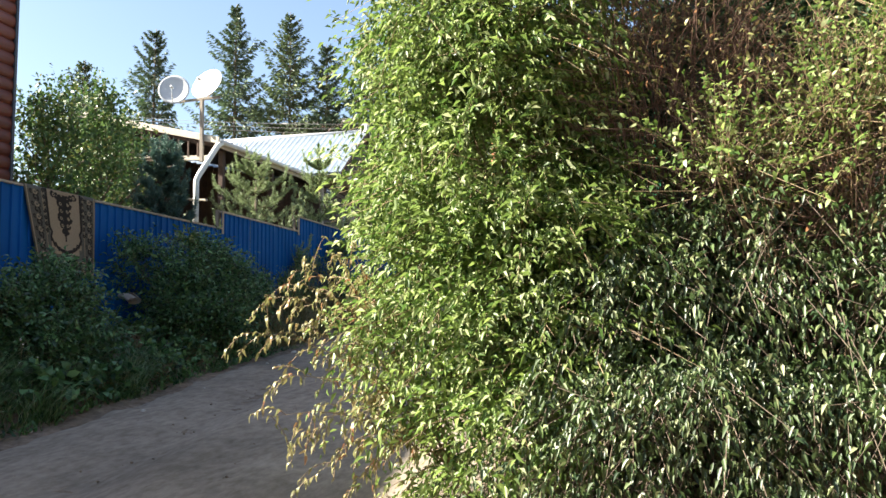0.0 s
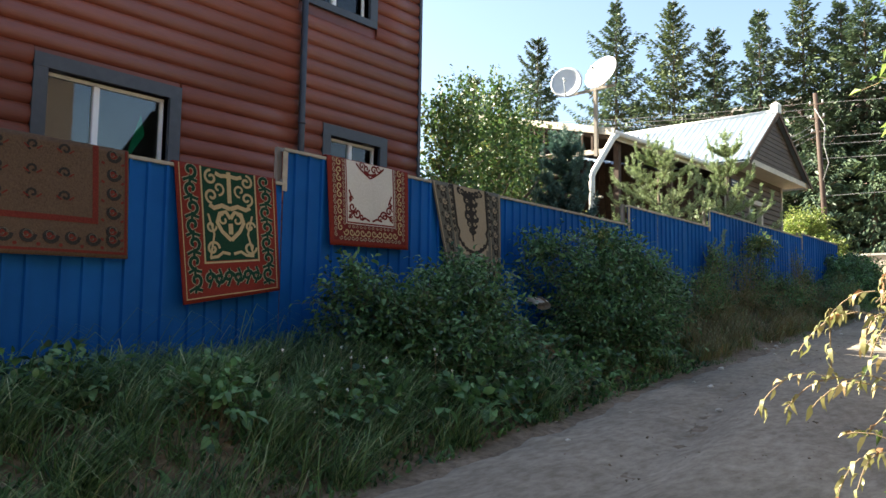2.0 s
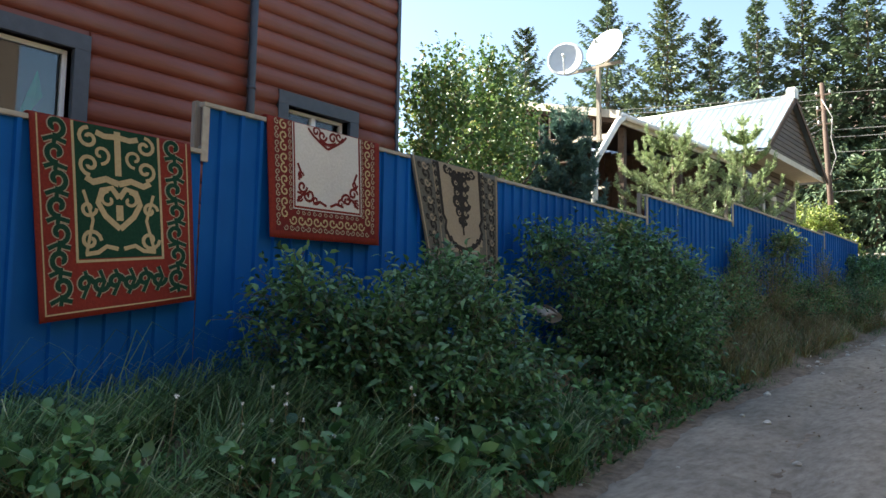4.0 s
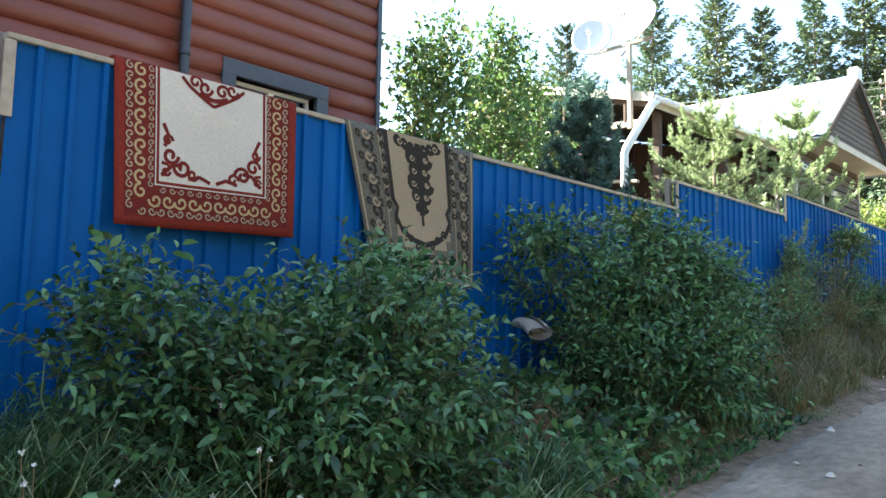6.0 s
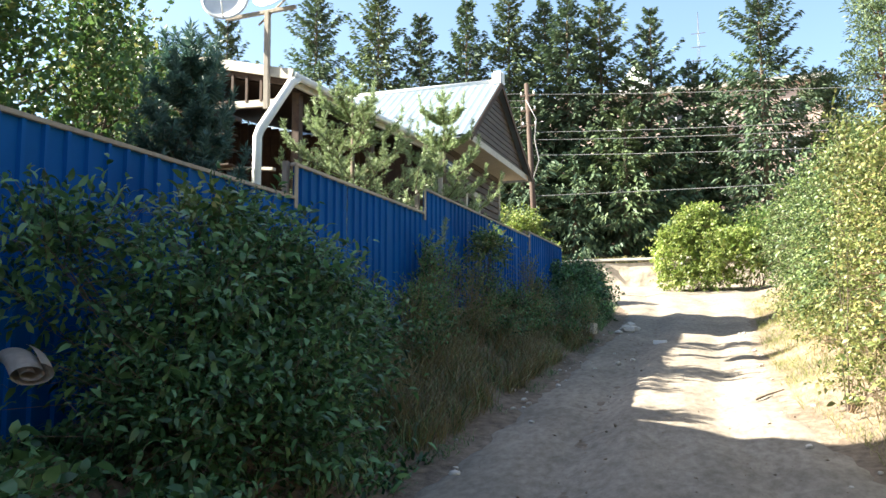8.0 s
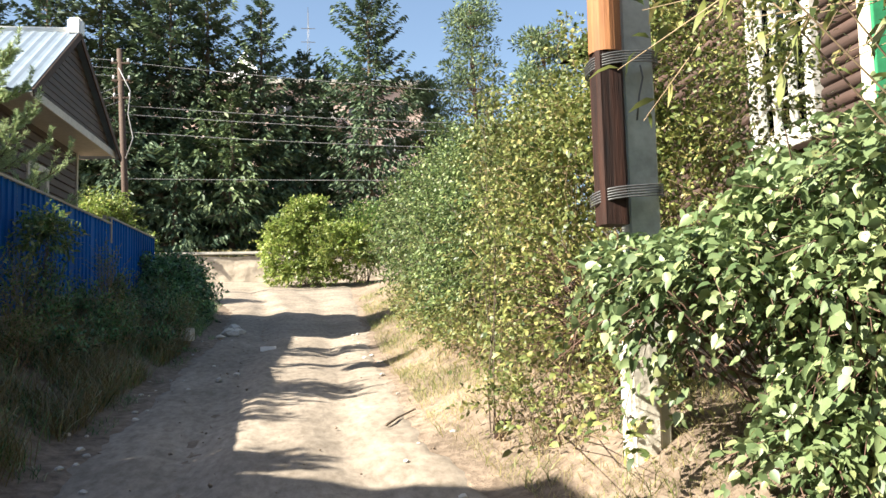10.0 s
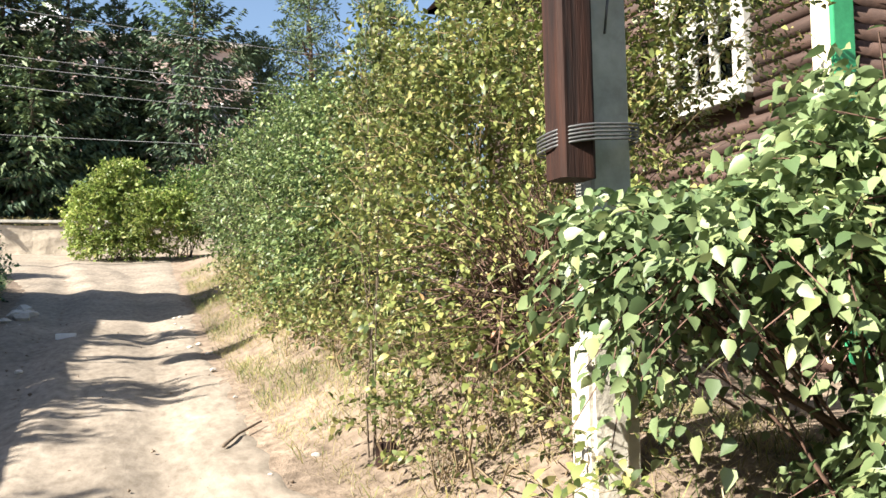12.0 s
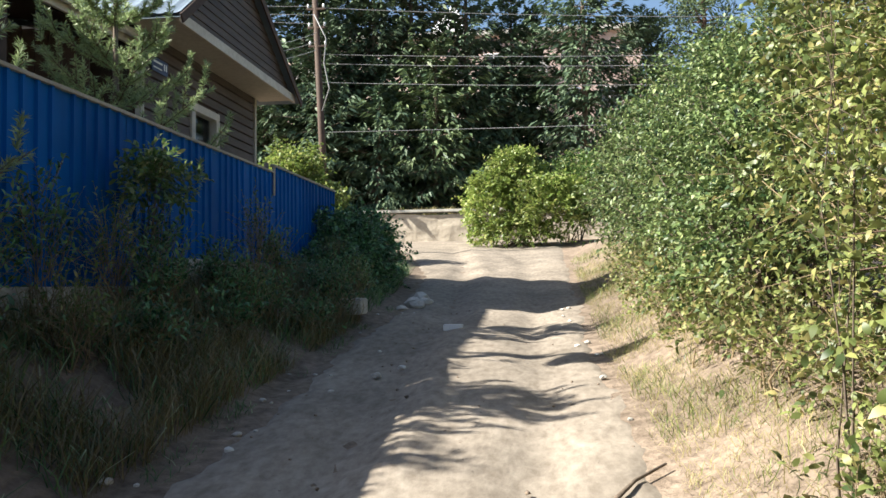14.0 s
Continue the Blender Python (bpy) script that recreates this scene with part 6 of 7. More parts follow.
# broad-leaved tree behind the fence
def leaf_tree(name, label, x, y, z0, tall, spread, twigs, per, leaf, mat):
    top = thing(name, label, "tree", (x, y, z0))
    trunk = [Vector((x + 0.12 * math.sin(i * 1.3), y + 0.1 * math.cos(i * 1.7), z0 - 0.3 + (tall + 0.2) * i / 10)) for i in range(11)]
    pipe("trunk", trunk, 0.10, M["bark"], top, 9, r_end=0.015)
    limbs0, limbs1, r0, r1, ends = [], [], [], [], []
    for i in range(46):
        t = 0.22 + 0.74 * i / 46
        p = np.array(trunk[0].lerp(trunk[-1], t))
        a = i * 2.4
        ln = spread * (1.15 - t) * rng.uniform(0.6, 1.2)
        d = np.array([math.cos(a), math.sin(a), 0.75])
        d /= np.linalg.norm(d)
        for k in range(3):
            q = p + (d + rng.normal(size=3) * 0.2) * ln / 3
            limbs0.append(p), limbs1.append(q), r0.append(0.032 * (1 - t) + 0.008 - 0.002 * k), r1.append(0.03 * (1 - t) + 0.005 - 0.0015 * k)
            p = q
            ends.append(q)
    Vv, Ff = tube_arrays(np.array(limbs0), np.array(limbs1), np.array(r0), np.array(r1), 5)
    stuffraw("wood", Vv, Ff, M["bark"], top, smooth=True)
    E = np.array(ends)
    P = E[rng.integers(0, len(E), twigs)] + rng.normal(0, 0.22, (twigs, 3))
    T = unit(P - np.array([x, y, z0 + tall * 0.45]) + rng.normal(size=(twigs, 3)) * 0.8)
    s = (np.arange(per) + 0.5) / per * 0.35
    Q = P[:, None] + T[:, None] * s[None, :, None]
    D = T[:, None] * 0.5 + rng.normal(size=(twigs, per, 3)) * 0.6 + np.array([0, 0, -0.35])
    Vv, Ff = leaves_arrays(Q.reshape(-1, 3), D.reshape(-1, 3), leaf * rng.uniform(0.6, 1.2, twigs * per), 0.65, 0.1, 0.1)
    stuffraw("crown", Vv, Ff, mat, top)
    return top


leaf_tree("tree", "slender young birch with sunlit small green leaves behind the fence", -9.3, 13.4, gz(-9.3, 13.4), 4.6, 1.7, 1100, 7, 0.105, M["l_birch"])
leaf_tree("tree", "young bird cherry with light green leaves in a yard", -9.2, 14.9, gz(-9.2, 14.9), 5.0, 1.6, 1000, 7, 0.105, M["l_birch"])
leaf_tree("tree", "small leafy tree beside the lean-to", -9.9, 16.4, gz(-9.9, 16.4), 4.5, 1.6, 900, 7, 0.105, M["l_birch"])


def pine(name, label, x, y, tall, spread, mat, needle=0.09, whorls=7, low=0.15, wood=None):
    """A young pine: whorls of upswept branches, each with brushes of needles."""
    z0 = gz(x, y)
    top = thing(name, label, "pine", (x, y, z0))
    pipe("trunk", [(x, y, z0 - 0.2), (x + 0.03, y, z0 + tall * 0.5), (x, y + 0.02, z0 + tall)], 0.07, M["bark"], top, 8, r_end=0.012)
    a0, a1, ra, rb, shoots = [], [], [], [], []
    for w in range(whorls):
        t = low + (1 - low) * w / whorls
        for k in range(5):
            a = k * math.pi / 2.5 + w * 0.6 + rng.uniform(-0.2, 0.2)
            ln = spread * (1 - t) ** 0.75 * rng.uniform(0.75, 1.15) + 0.15
            p = np.array([x, y, z0 + tall * t])
            d = np.array([math.cos(a), math.sin(a), 0.25])
            for s in range(4):
                d = unit(d + np.array([0, 0, 0.13]))
                q = p + d * ln / 4
                a0.append(p), a1.append(q), ra.append(0.016 - 0.003 * s), rb.append(0.013 - 0.003 * s)
                shoots.append((p, q))
                if s:
                    for e in (-1, 1):
                        side = unit(np.cross(d, [0, 0, 1.0])) * e
                        r = p + unit(d * 0.8 + side * 0.8 + np.array([0, 0, 0.35])) * ln * 0.34
                        a0.append(p), a1.append(r), ra.append(0.008), rb.append(0.005)
                        shoots.append((p, r))
                p = q
            shoots.append((p, p + np.array([0, 0, 1.0]) * 0.26 + d * 0.06))
    shoots.append((np.array([x, y, z0 + tall * 0.9]), np.array([x, y, z0 + tall + 0.25])))
    for k in range(5):
        shoots.append((np.array([x, y, z0 + tall * 0.97]), np.array([x + 0.16 * math.cos(k * 1.26), y + 0.16 * math.sin(k * 1.26), z0 + tall + 0.1])))
    Vv, Ff = tube_arrays(np.array(a0), np.array(a1), np.array(ra), np.array(rb), 4)
    stuffraw("wood", Vv, Ff, wood or M["bark"], top, smooth=True)
    S0, S1 = np.array([s[0] for s in shoots]), np.array([s[1] for s in shoots])
    per = 115
    t = rng.random((len(S0), per, 1)) * 0.85 + 0.15
    P = S0[:, None] + (S1 - S0)[:, None] * t
    ax = unit(S1 - S0)[:, None]
    D = unit(ax * 0.75 + unit(rng.normal(size=(len(S0), per, 3))) * 0.85)
    Vv, Ff = leaves_arrays(P.reshape(-1, 3), D.reshape(-1, 3), needle * rng.uniform(0.7, 1.2, len(S0) * per), 0.14, 0.0, 0.0)
    stuffraw("foliage", Vv, Ff, mat, top)
    return top


pine("pine_tree", "young light green pine with long needle brushes behind the fence", -6.45, 17.0, 3.45, 1.75, M["n_pine"], 0.075, 7)
pine("pine_tree", "young light green pine standing beside a brown house", -6.35, 20.6, 4.0, 1.45, M["n_pine"], 0.075, 7)
pine("pine_tree", "slim dark blue-green pine behind the fence", -6.75, 13.75, 3.35, 0.8, M["n_darkpine"], 0.10, 8, 0.2)


# spruces behind the lane's head
def spruce(x, y, z0, tall, spread, mat, label, seed):
    r = np.random.default_rng(seed)
    top = thing("spruce_tree", label, "spruce", (x, y, z0), "row of spruces")
    pipe("trunk", [(x, y, z0 - 0.3), (x, y, z0 + tall * 0.5), (x + r.uniform(-.1, .1), y, z0 + tall)], 0.20, M["bark"], top, 8, r_end=0.02)
    tiers = int(tall / 0.48)
    per_tier = 7
    n = tiers * per_tier
    tt = np.repeat((np.arange(tiers) + 0.4) / tiers, per_tier) * 0.97 + 0.02
    wide = np.repeat(r.uniform(0.55, 1.25, tiers), per_tier)
    t = tt + r.normal(0, 0.22 / tiers, n)
    a = np.tile(np.arange(per_tier) * 2 * math.pi / per_tier, tiers) + np.repeat(np.arange(tiers) * 1.1, per_tier) + r.uniform(-0.45, 0.45, n)
    ln = np.minimum(spread * 1.65 * np.clip(1 - t, 0.01, 1) ** 0.85, spread) * r.uniform(0.5, 1.2, n) * wide + 0.12
    d = np.stack([np.cos(a), np.sin(a), -0.50 + 1.05 * t + r.normal(0, 0.10, n)], 1)
    P0 = np.stack([np.full(n, x), np.full(n, y), z0 + tall * t], 1)
    side = np.stack([-np.sin(a), np.cos(a), np.zeros(n)], 1)
    per = 60
    s = 0.08 + 0.92 * (np.arange(per) + r.random((n, per))) / per
    curve = np.array([0, 0, 1.0])[None, None] * ((s ** 2.4) * 0.34 * ln[:, None])[..., None]
    fan = np.floor(r.uniform(-3.99, 4.0, (n, per))) / 4 + r.normal(0, 0.03, (n, per))
    w = fan * (1.05 - s) * ln[:, None] * 0.30
    hang = np.array([0, 0, -1.0])[None, None] * (r.random((n, per)) ** 2 * 0.16 * (0.4 + ln[:, None] * 0.4))[..., None]
    P = P0[:, None] + d[:, None] * (s * ln[:, None])[..., None] + curve + side[:, None] * w[..., None] + hang
    D = d[:, None] * 0.8 + side[:, None] * (np.sign(w) * 0.5)[..., None] + r.normal(size=(n, per, 3)) * 0.22 + np.array([0, 0, -0.35])
    L = np.minimum(0.34, 0.15 + 0.09 * ln)[:, None] * r.uniform(0.6, 1.4, (n, per))
    Vv, Ff = leaves_arrays(P.reshape(-1, 3), D.reshape(-1, 3), L.ravel(), 0.38, 0.05, 0.15, r.normal(size=(n * per, 3)) * 0.5 + np.array([[0, 0, 1.0]]))
    stuffraw("foliage", Vv, Ff, mat, top)
    Vv, Ff = tube_arrays(P0, P0 + d * (ln * 0.8)[:, None], np.full(n, 0.03), np.full(n, 0.008), 4)
    stuffraw("wood", Vv, Ff, M["bark"], top)
    return top


TREES = [(-36, 48, 20.5, 2.7), (-30.3, 48, 22.2, 2.6), (-24.1, 48, 23.3, 2.7), (-20.1, 48, 22.3, 2.8), (-17.45, 48, 19.9, 2.2), (-14.8, 48, 20.4, 2.5), (-12.7, 49, 21.3, 2.4), (-10.9, 50, 20.7, 2.5), (-9.4, 49, 20.4, 2.6), (-7.8, 50, 20.8, 2.8), (-5.2, 50, 19.3, 2.4), (-3.15, 51, 16.5, 2.1), (-2.05, 52, 16.1, 2.0), (0.3, 50, 20.0, 2.8), (-11.4, 46.8, 14.0, 2.4), (-6.4, 48.0, 13.5, 2.6), (-4.2, 54, 13.5, 2.6), (-8.8, 47.0, 11.0, 2.3), (-13.9, 46.8, 12.5, 2.2), (-16.6, 47, 11.5, 2.3)]
for i, (x, y, zt, sp) in enumerate(TREES):
    z0 = gz(x, y)
    lab = "tall dark green spruce behind a concrete retaining wall" if i % 3 else "tall ragged spruce with lighter green needles"
    spruce(x, y, z0, zt - z0, sp * 1.15, M["n_spruce"] if i % 3 else M["n_sprucelight"], lab, 40 + i)


def scots_pine(x, y, zt, spread, seed):
    r = np.random.default_rng(seed)
    z0 = gz(x, y)
    tall = zt - z0
    top = thing("pine_tree", "tall pine with open rounded clumps of needles", "pine", (x, y, z0))
    pipe("trunk", [(x, y, z0 - 0.3), (x + 0.2, y, z0 + tall * 0.5), (x, y, z0 + tall)], 0.22, M["redtwig"], top, 8, r_end=0.04)
    n = 60
    t = r.uniform(0.42, 1.0, n)
    a = r.uniform(0, 2 * math.pi, n)
    ln = spread * (1.15 - t) ** 0.6 * r.uniform(0.4, 1.1, n)
    P0 = np.stack([np.full(n, x), np.full(n, y), z0 + tall * t], 1)
    C = P0 + np.stack([np.cos(a) * ln, np.sin(a) * ln, 0.25 * ln], 1)
    Vv, Ff = tube_arrays(P0, C, np.full(n, 0.05), np.full(n, 0.02), 5)
    stuffraw("wood", Vv, Ff, M["redtwig"], top)
    per = 150
    D = unit(r.normal(size=(n, per, 3)) + np.array([0, 0, 0.5]))
    P = C[:, None] + D * (r.random((n, per, 1)) ** 0.5) * np.array([0.75, 0.75, 0.4])
    Vv, Ff = leaves_arrays(P.reshape(-1, 3), D.reshape(-1, 3) + r.normal(size=(n * per, 3)) * 0.4, r.uniform(0.14, 0.3, n * per), 0.3, 0.05, 0)
    stuffraw("crown", Vv, Ff, M["n_sprucelight"], top)


scots_pine(5.6, 50, 18.8, 2.3, 5)
scots_pine(3.4, 52, 15.0, 1.8, 6)
scots_pine(8.4, 46, 15.8, 2.2, 7)


# ---- grass and litter ----
def blades(name, label, n, xlo, xhi, ylo, yhi, tall, mat, lean=0.5, keep=None, clump=0.0, width=0.05, kind="stuff", way=None):
    y = rng.uniform(ylo, yhi, n)
    lo = xlo(y) if callable(xlo) else np.full(n, xlo)
    hi = xhi(y) if callable(xhi) else np.full(n, xhi)
    x = lo + (hi - lo) * rng.random(n)
    if clump:
        x = x + 0.18 * np.sin(x * 9 + y * 5)
        y = y + 0.18 * np.sin(y * 8 - x * 4)
    m = wobble(x * 2.2 + 3, y * 1.9) > (keep if keep is not None else -2)
    x, y = x[m], y[m]
    n = len(x)
    P = np.stack([x, y, height(x, y) - 0.03], 1)
    D = unit(np.stack([rng.normal(0, lean * 0.7, n), rng.normal(0, lean * 0.7, n), np.ones(n)], 1))
    L = (tall * rng.uniform(0.4, 1.3, n))[:, None]
    a = rng.uniform(0, 2 * math.pi, n) if way is None else rng.normal(way, 0.75, n)
    H = np.stack([np.cos(a), np.sin(a), np.zeros(n)], 1)
    S = np.stack([-np.sin(a), np.cos(a), np.zeros(n)], 1) * L * width * 0.5
    mid = P + D * L * 0.5
    far = mid + (D * 0.30 + H * 0.28) * L
    tip = far + (D * 0.02 + H * 0.32 - np.array([[0, 0, 0.16]])) * L
    Vv = np.stack([P - S, P + S, mid - S * 0.9, mid + S * 0.9, far - S * 0.6, far + S * 0.6, tip], 1).reshape(-1, 3)
    o = np.arange(n)[:, None] * 7
    Ff = np.concatenate([o + [f] for f in ((0, 1, 3), (0, 3, 2), (2, 3, 5), (2, 5, 4), (4, 5, 6))], 0)
    ob = raw(name, Vv, Ff, mat, None)
    return tagged(ob, label, "grass", kind=kind)


LE = lambda y: np.interp(y, LEFT_Y, LEFT_X)
RI = lambda y: np.interp(y, RIGHT_Y, RIGHT_X)
blades("grass", "long green grass growing on the shaded verge", 30000, lambda y: np.full(len(y), -5.3), lambda y: LE(y) - 0.30, 0.5, 8.8, 0.48, M["g_green"], 0.7, -0.55, 0.1, 0.016, way=1.3)
blades("grass", "thin seeding grass stalks in front of a blue fence", 320, lambda y: np.full(len(y), -5.25), lambda y: np.full(len(y), -4.5), 1.5, 7.0, 0.75, M["g_green"], 0.6, -0.6, 0.0, 0.009, way=1.3)
blades("grass", "short green grass at the lane's edge", 14000, lambda y: LE(y) - 0.9, lambda y: LE(y) - 0.05, 0.5, 24.0, 0.12, M["g_green"], 0.8, 0.1, 0.0, 0.05)
blades("grass", "tall browning grass beside the blue fence", 17000, lambda y: np.full(len(y), -5.25), lambda y: LE(y) - 0.25, 12.8, 23.0, 0.42, M["g_tan"], 0.4, -0.25, 0.0, 0.014)
blades("grass", "green weeds among dry grass beside the fence", 14000, lambda y: np.full(len(y), -5.25), lambda y: LE(y) - 0.3, 11.5, 30.0, 0.30, M["g_green"], 0.6, -0.5, 0.0, 0.03)
blades("grass", "sunburnt dry grass on the sunny bank", 40000, lambda y: RI(y) + 0.12, lambda y: RI(y) + 1.9, 11.0, 30.0, 0.12, M["g_dry"], 1.1, -0.6, 0.0, 0.035)
blades("grass", "green tufts on the sunny bank", 18000, lambda y: RI(y) + 0.10, lambda y: RI(y) + 1.7, 12.0, 34.0, 0.18, M["l_yellow"], 0.7, 0.05, 0.0, 0.03)
blades("grass", "dry grass on the terrace below the spruces", 6000, lambda y: np.full(len(y), -14.0), lambda y: np.full(len(y), 3.0), 45.5, 48, 0.35, M["g_dry"], 0.5, -0.6, 0.1, 0.08)
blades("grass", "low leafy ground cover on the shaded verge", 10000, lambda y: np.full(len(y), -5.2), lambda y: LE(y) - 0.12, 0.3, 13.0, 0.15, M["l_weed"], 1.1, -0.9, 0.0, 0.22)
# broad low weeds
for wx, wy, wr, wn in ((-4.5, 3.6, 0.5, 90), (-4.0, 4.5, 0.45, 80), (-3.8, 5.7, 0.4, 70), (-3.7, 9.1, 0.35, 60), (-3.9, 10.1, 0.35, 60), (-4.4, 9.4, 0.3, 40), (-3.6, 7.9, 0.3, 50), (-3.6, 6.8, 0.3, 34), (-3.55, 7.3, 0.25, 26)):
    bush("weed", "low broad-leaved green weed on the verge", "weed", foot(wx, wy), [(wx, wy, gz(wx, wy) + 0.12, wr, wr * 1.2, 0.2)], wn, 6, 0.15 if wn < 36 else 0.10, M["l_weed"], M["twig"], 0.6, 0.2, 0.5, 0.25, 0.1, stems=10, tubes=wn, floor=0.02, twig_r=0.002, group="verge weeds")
# white flower heads on thin stalks
n = 26
P = np.stack([rng.uniform(-4.2, -3.6, n), rng.uniform(5.2, 7.0, n), np.zeros(n)], 1)
P[:, 2] = height(P[:, 0], P[:, 1])
T = P + np.stack([rng.normal(0, 0.05, n), rng.normal(0, 0.05, n), rng.uniform(0.25, 0.6, n)], 1)
flowers = thing("wildflower", "small white wildflowers on thin stalks in the verge", "flower", foot(-3.9, 6.1), kind="stuff")
Vv, Ff = tube_arrays(P, T, np.full(n, 0.003), np.full(n, 0.002), 4)
stuffraw("wood", Vv, Ff, M["twig"], flowers)
Q = np.repeat(T, 9, 0)
Vv, Ff = leaves_arrays(Q, unit(rng.normal(size=(n * 9, 3))), np.full(n * 9, 0.018), 0.7, 0.1)
stuffraw("blossom", Vv, Ff, M["petal"], flowers)


# ---- loose things ----
def stone(x, y, r, seed, mat, name="stone", label="pale angular stone lying on the sand", up=0.35):
    bm = bmesh.new()
    bmesh.ops.create_icosphere(bm, subdivisions=2, radius=r)
    for v in bm.verts:
        f = 1 + 0.35 * noise.noise(v.co * (1.6 / r) + Vector((seed * 3.1, seed, 0)))
        v.co = Vector((v.co.x * f * 1.25, v.co.y * f, v.co.z * f * 0.7))
    bm.transform(Matrix.Translation((x, y, gz(x, y) + r * up)) @ Matrix.Rotation(seed * 1.7, 4, "Z"))
    return tagged(part(name, bm, mat), label, "stone")


for i, (x, y, r) in enumerate([(-3.5, 24.3, 0.11), (-3.62, 24.6, 0.13), (-3.48, 24.9, 0.10), (-3.6, 25.3, 0.14), (-3.7, 24.0, 0.07), (-3.52, 16.95, 0.03), (-3.6, 17.3, 0.025), (-4.1, 17.4, 0.035), (-3.08, 19.3, 0.04), (-2.9, 19.6, 0.035), (-3.75, 18.2, 0.025), (-3.3, 14.6, 0.025), (-3.55, 15.3, 0.025), (-3.4, 12.6, 0.035), (-3.9, 16.2, 0.035), (-2.2, 9.5, 0.03), (-2.9, 11.0, 0.035)]):
    stone(x, y, r, i, M["stone"])
for i in range(46):
    y = rng.uniform(6, 24)
    x = LE(y) + rng.uniform(-0.25, 0.5) if i % 2 else RI(y) - rng.uniform(-0.2, 0.4)
    stone(float(x), float(y), float(rng.uniform(0.012, 0.032)), i + 30, M["stone"], "pebble", "small grey pebble on the lane's edge")
# crumbs of earth and gravel strewn over the ruts
n = 2600
cy = rng.uniform(1.5, 24.0, n)
cu = np.where(rng.random(n) < 0.62, rng.normal(0.47, 0.10, n), rng.random(n))
cu = np.clip(cu, 0.02, 0.98)
cx = LE(cy) + (RI(cy) - LE(cy)) * cu
m = wobble(cx * 3.1 + 2, cy * 1.4) > -0.15
cx, cy = cx[m], cy[m]
n = len(cx)
cr = 0.003 + 0.016 * rng.random(n) ** 5
octa = np.array([(1, 0, 0), (-1, 0, 0), (0, 1, 0), (0, -1, 0), (0, 0, 0.7), (0, 0, -0.7)], float)
Vv = np.stack([cx, cy, height(cx, cy) + 0.002], 1)[:, None] + (octa[None] + rng.normal(0, 0.25, (n, 6, 3))) * cr[:, None, None]
o = np.arange(n)[:, None] * 6
Ff = np.concatenate([o + [f] for f in ((0, 2, 4), (2, 1, 4), (1, 3, 4), (3, 0, 4), (2, 0, 5), (1, 2, 5), (3, 1, 5), (0, 3, 5))], 0)
tagged(raw("gravel", Vv.reshape(-1, 3), Ff, M["soil"], None), "brown crumbs of earth and gravel strewn over the lane", "gravel", kind="stuff")
bm = box_bm(-4.75, -3.95, 22.4, 22.85, gz(-4.35, 22.6) - 0.08, gz(-4.35, 22.6) + 0.13, 0.015)
tagged(part("concrete_slab", bm, M["concrete"]), "pale concrete slab lying at the verge", "slab")
bm = box_bm(-2.82, -2.58, 22.0, 22.12, gz(-2.7, 22) - 0.01, gz(-2.7, 22) + 0.065, 0.006)
tagged(part("brick", bm, M["litter"]), "single pale brick lying on the lane", "brick")
# stick on the lane
tagged(pipe("stick", [(-1.22, 16.2, gz(-1.22, 16.2) + 0.02), (-1.1, 16.45, gz(-1.1, 16.45) + 0.03), (-0.92, 16.62, gz(-0.92, 16.62) + 0.05)], 0.014, M["bark"], None, 6, r_end=0.007), "dead brown stick lying on the sand", "stick")
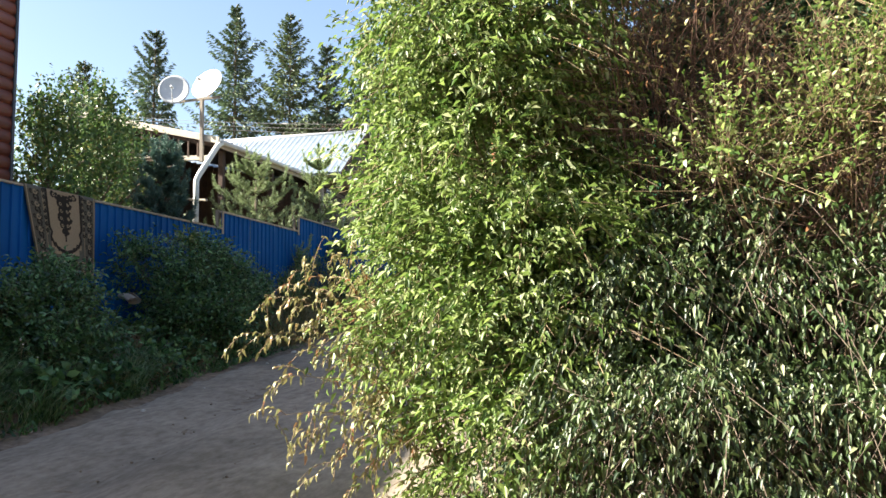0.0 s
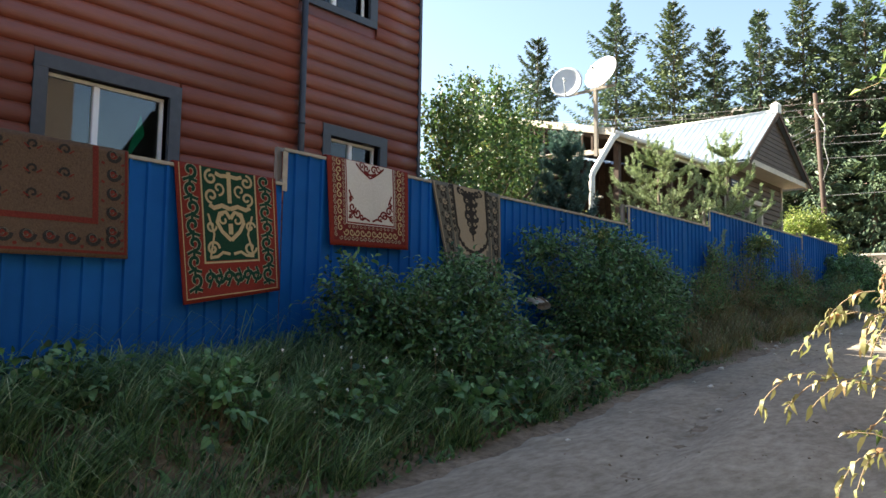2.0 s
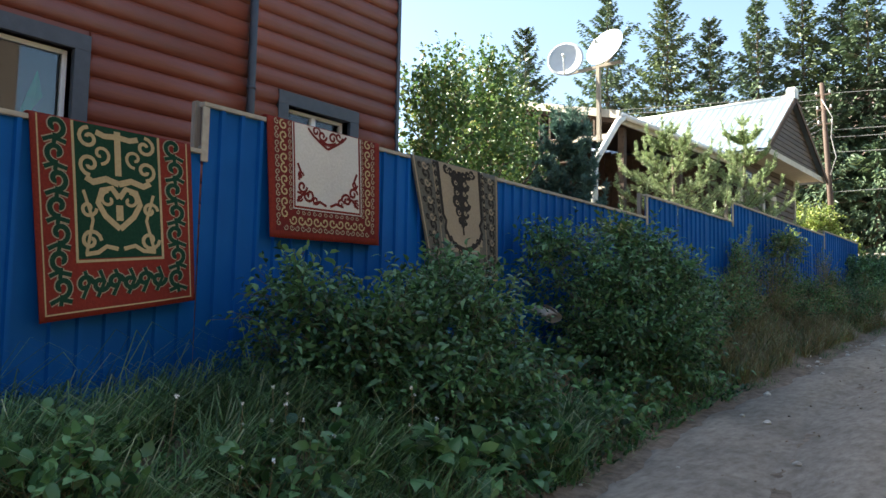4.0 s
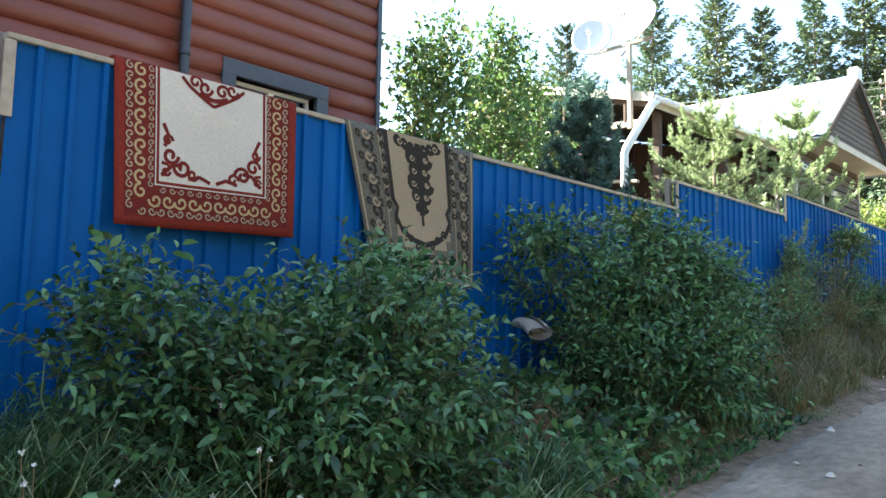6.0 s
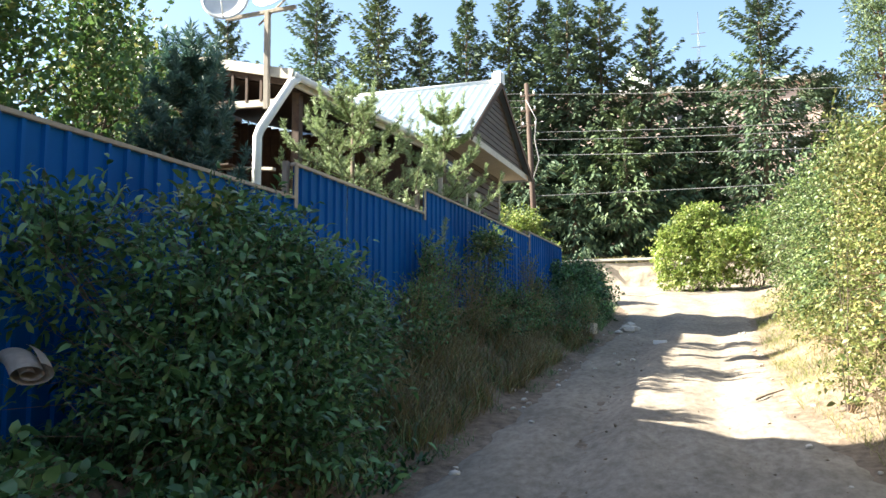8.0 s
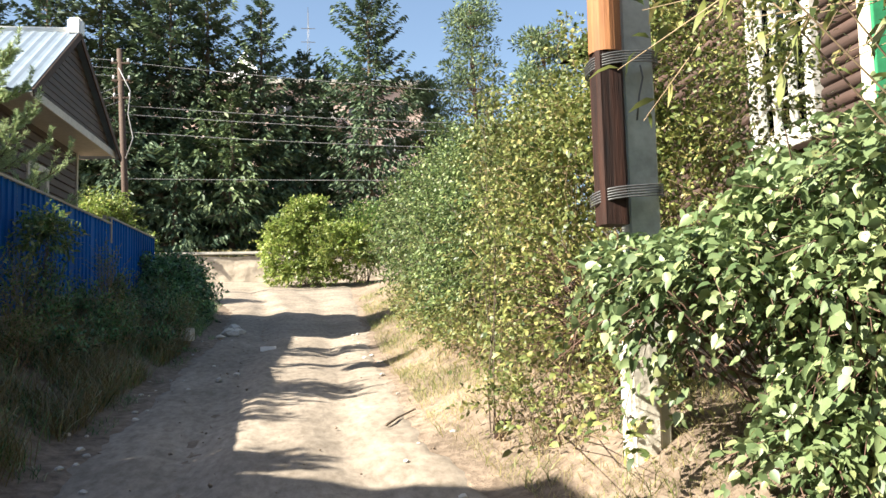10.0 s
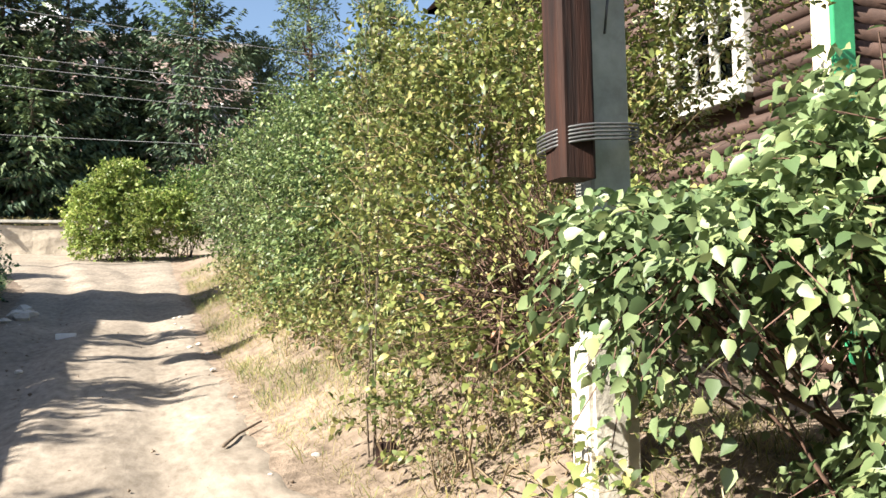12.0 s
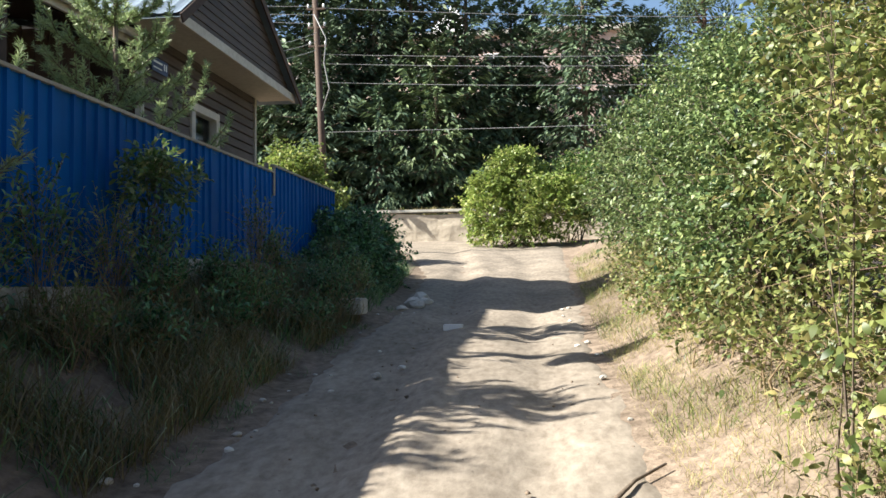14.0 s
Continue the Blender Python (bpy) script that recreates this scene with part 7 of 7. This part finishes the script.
# stump
bm = bmesh.new()
bmesh.ops.create_cone(bm, cap_ends=True, segments=14, radius1=0.07, radius2=0.05, depth=0.16, matrix=Matrix.Translation((-0.38, 15.2, gz(-0.38, 15.2) + 0.03)))
for v in bm.verts:
    v.co += Vector((0.02, 0.02, 0.03)) * noise.noise(v.co * 12)
tagged(part("stump", bm, M["darkpole"]), "small dark tree stump on the bank", "stump")
# rolled carpet thrown behind the sapling
roll = thing("rolled_carpet", "rolled old carpet with grey backing lying among leaves", "carpet", (-4.72, 10.0, 1.9))
pts = []
for i in range(54):
    a = i * 0.26
    pts.append((0.018 + 0.0062 * a, a))
bm = bmesh.new()
rows = []
for yy in np.linspace(0, 0.38, 5):
    rows.append([bm.verts.new((r * math.cos(a) * 1.15, yy, r * math.sin(a) * 0.62 + 0.02 * math.sin(yy * 9))) for r, a in pts])
for p, q in zip(rows[:-1], rows[1:]):
    for k in range(len(p) - 1):
        bm.faces.new((p[k], p[k + 1], q[k + 1], q[k]))
bmesh.ops.solidify(bm, geom=bm.faces[:], thickness=0.008)
bm.transform(Matrix.Translation((-4.64, 9.84, 1.86)) @ Matrix.Rotation(radians(58), 4, "Z") @ Matrix.Rotation(radians(14), 4, "X"))
part("roll", bm, M["cardboard"], roll)
for i, (x, y, s) in enumerate([(-4.55, 9.5, 0.06), (-4.45, 9.62, 0.05), (-4.2, 9.2, 0.06), (-4.6, 9.75, 0.045), (-4.35, 8.9, 0.04), (-3.6, 6.3, 0.03)]):
    bm = bmesh.new()
    bmesh.ops.create_grid(bm, x_segments=4, y_segments=4, size=s)
    for v in bm.verts:
        v.co.z = 0.35 * s * noise.noise(v.co * (2 / s) + Vector((i, 0, 0)))
    bmesh.ops.solidify(bm, geom=bm.faces[:], thickness=0.003)
    bm.transform(Matrix.Translation((x, y, gz(x, y) + 0.03)) @ Matrix.Rotation(i * 1.1, 4, "Z"))
    tagged(part("litter", bm, M["litter"]), "crumpled scrap of white paper on the ground", "litter")


# ---- plain unseen walls added to cut sky light on the shaded lane ----
for nm, x0, x1, y0, y1, zt in (("wall_east", 8.0, 8.3, -14, 13, 10.0), ("wall_south", -14, 8.3, -14.3, -14, 8.0)):
    wl = part(nm, box_bm(x0, x1, y0, y1, -2.5, zt, 0.01), M["brownwood"])
    tagged(wl, "unseen plain brown wall added to hold back sky light", "wall", kind="structure")
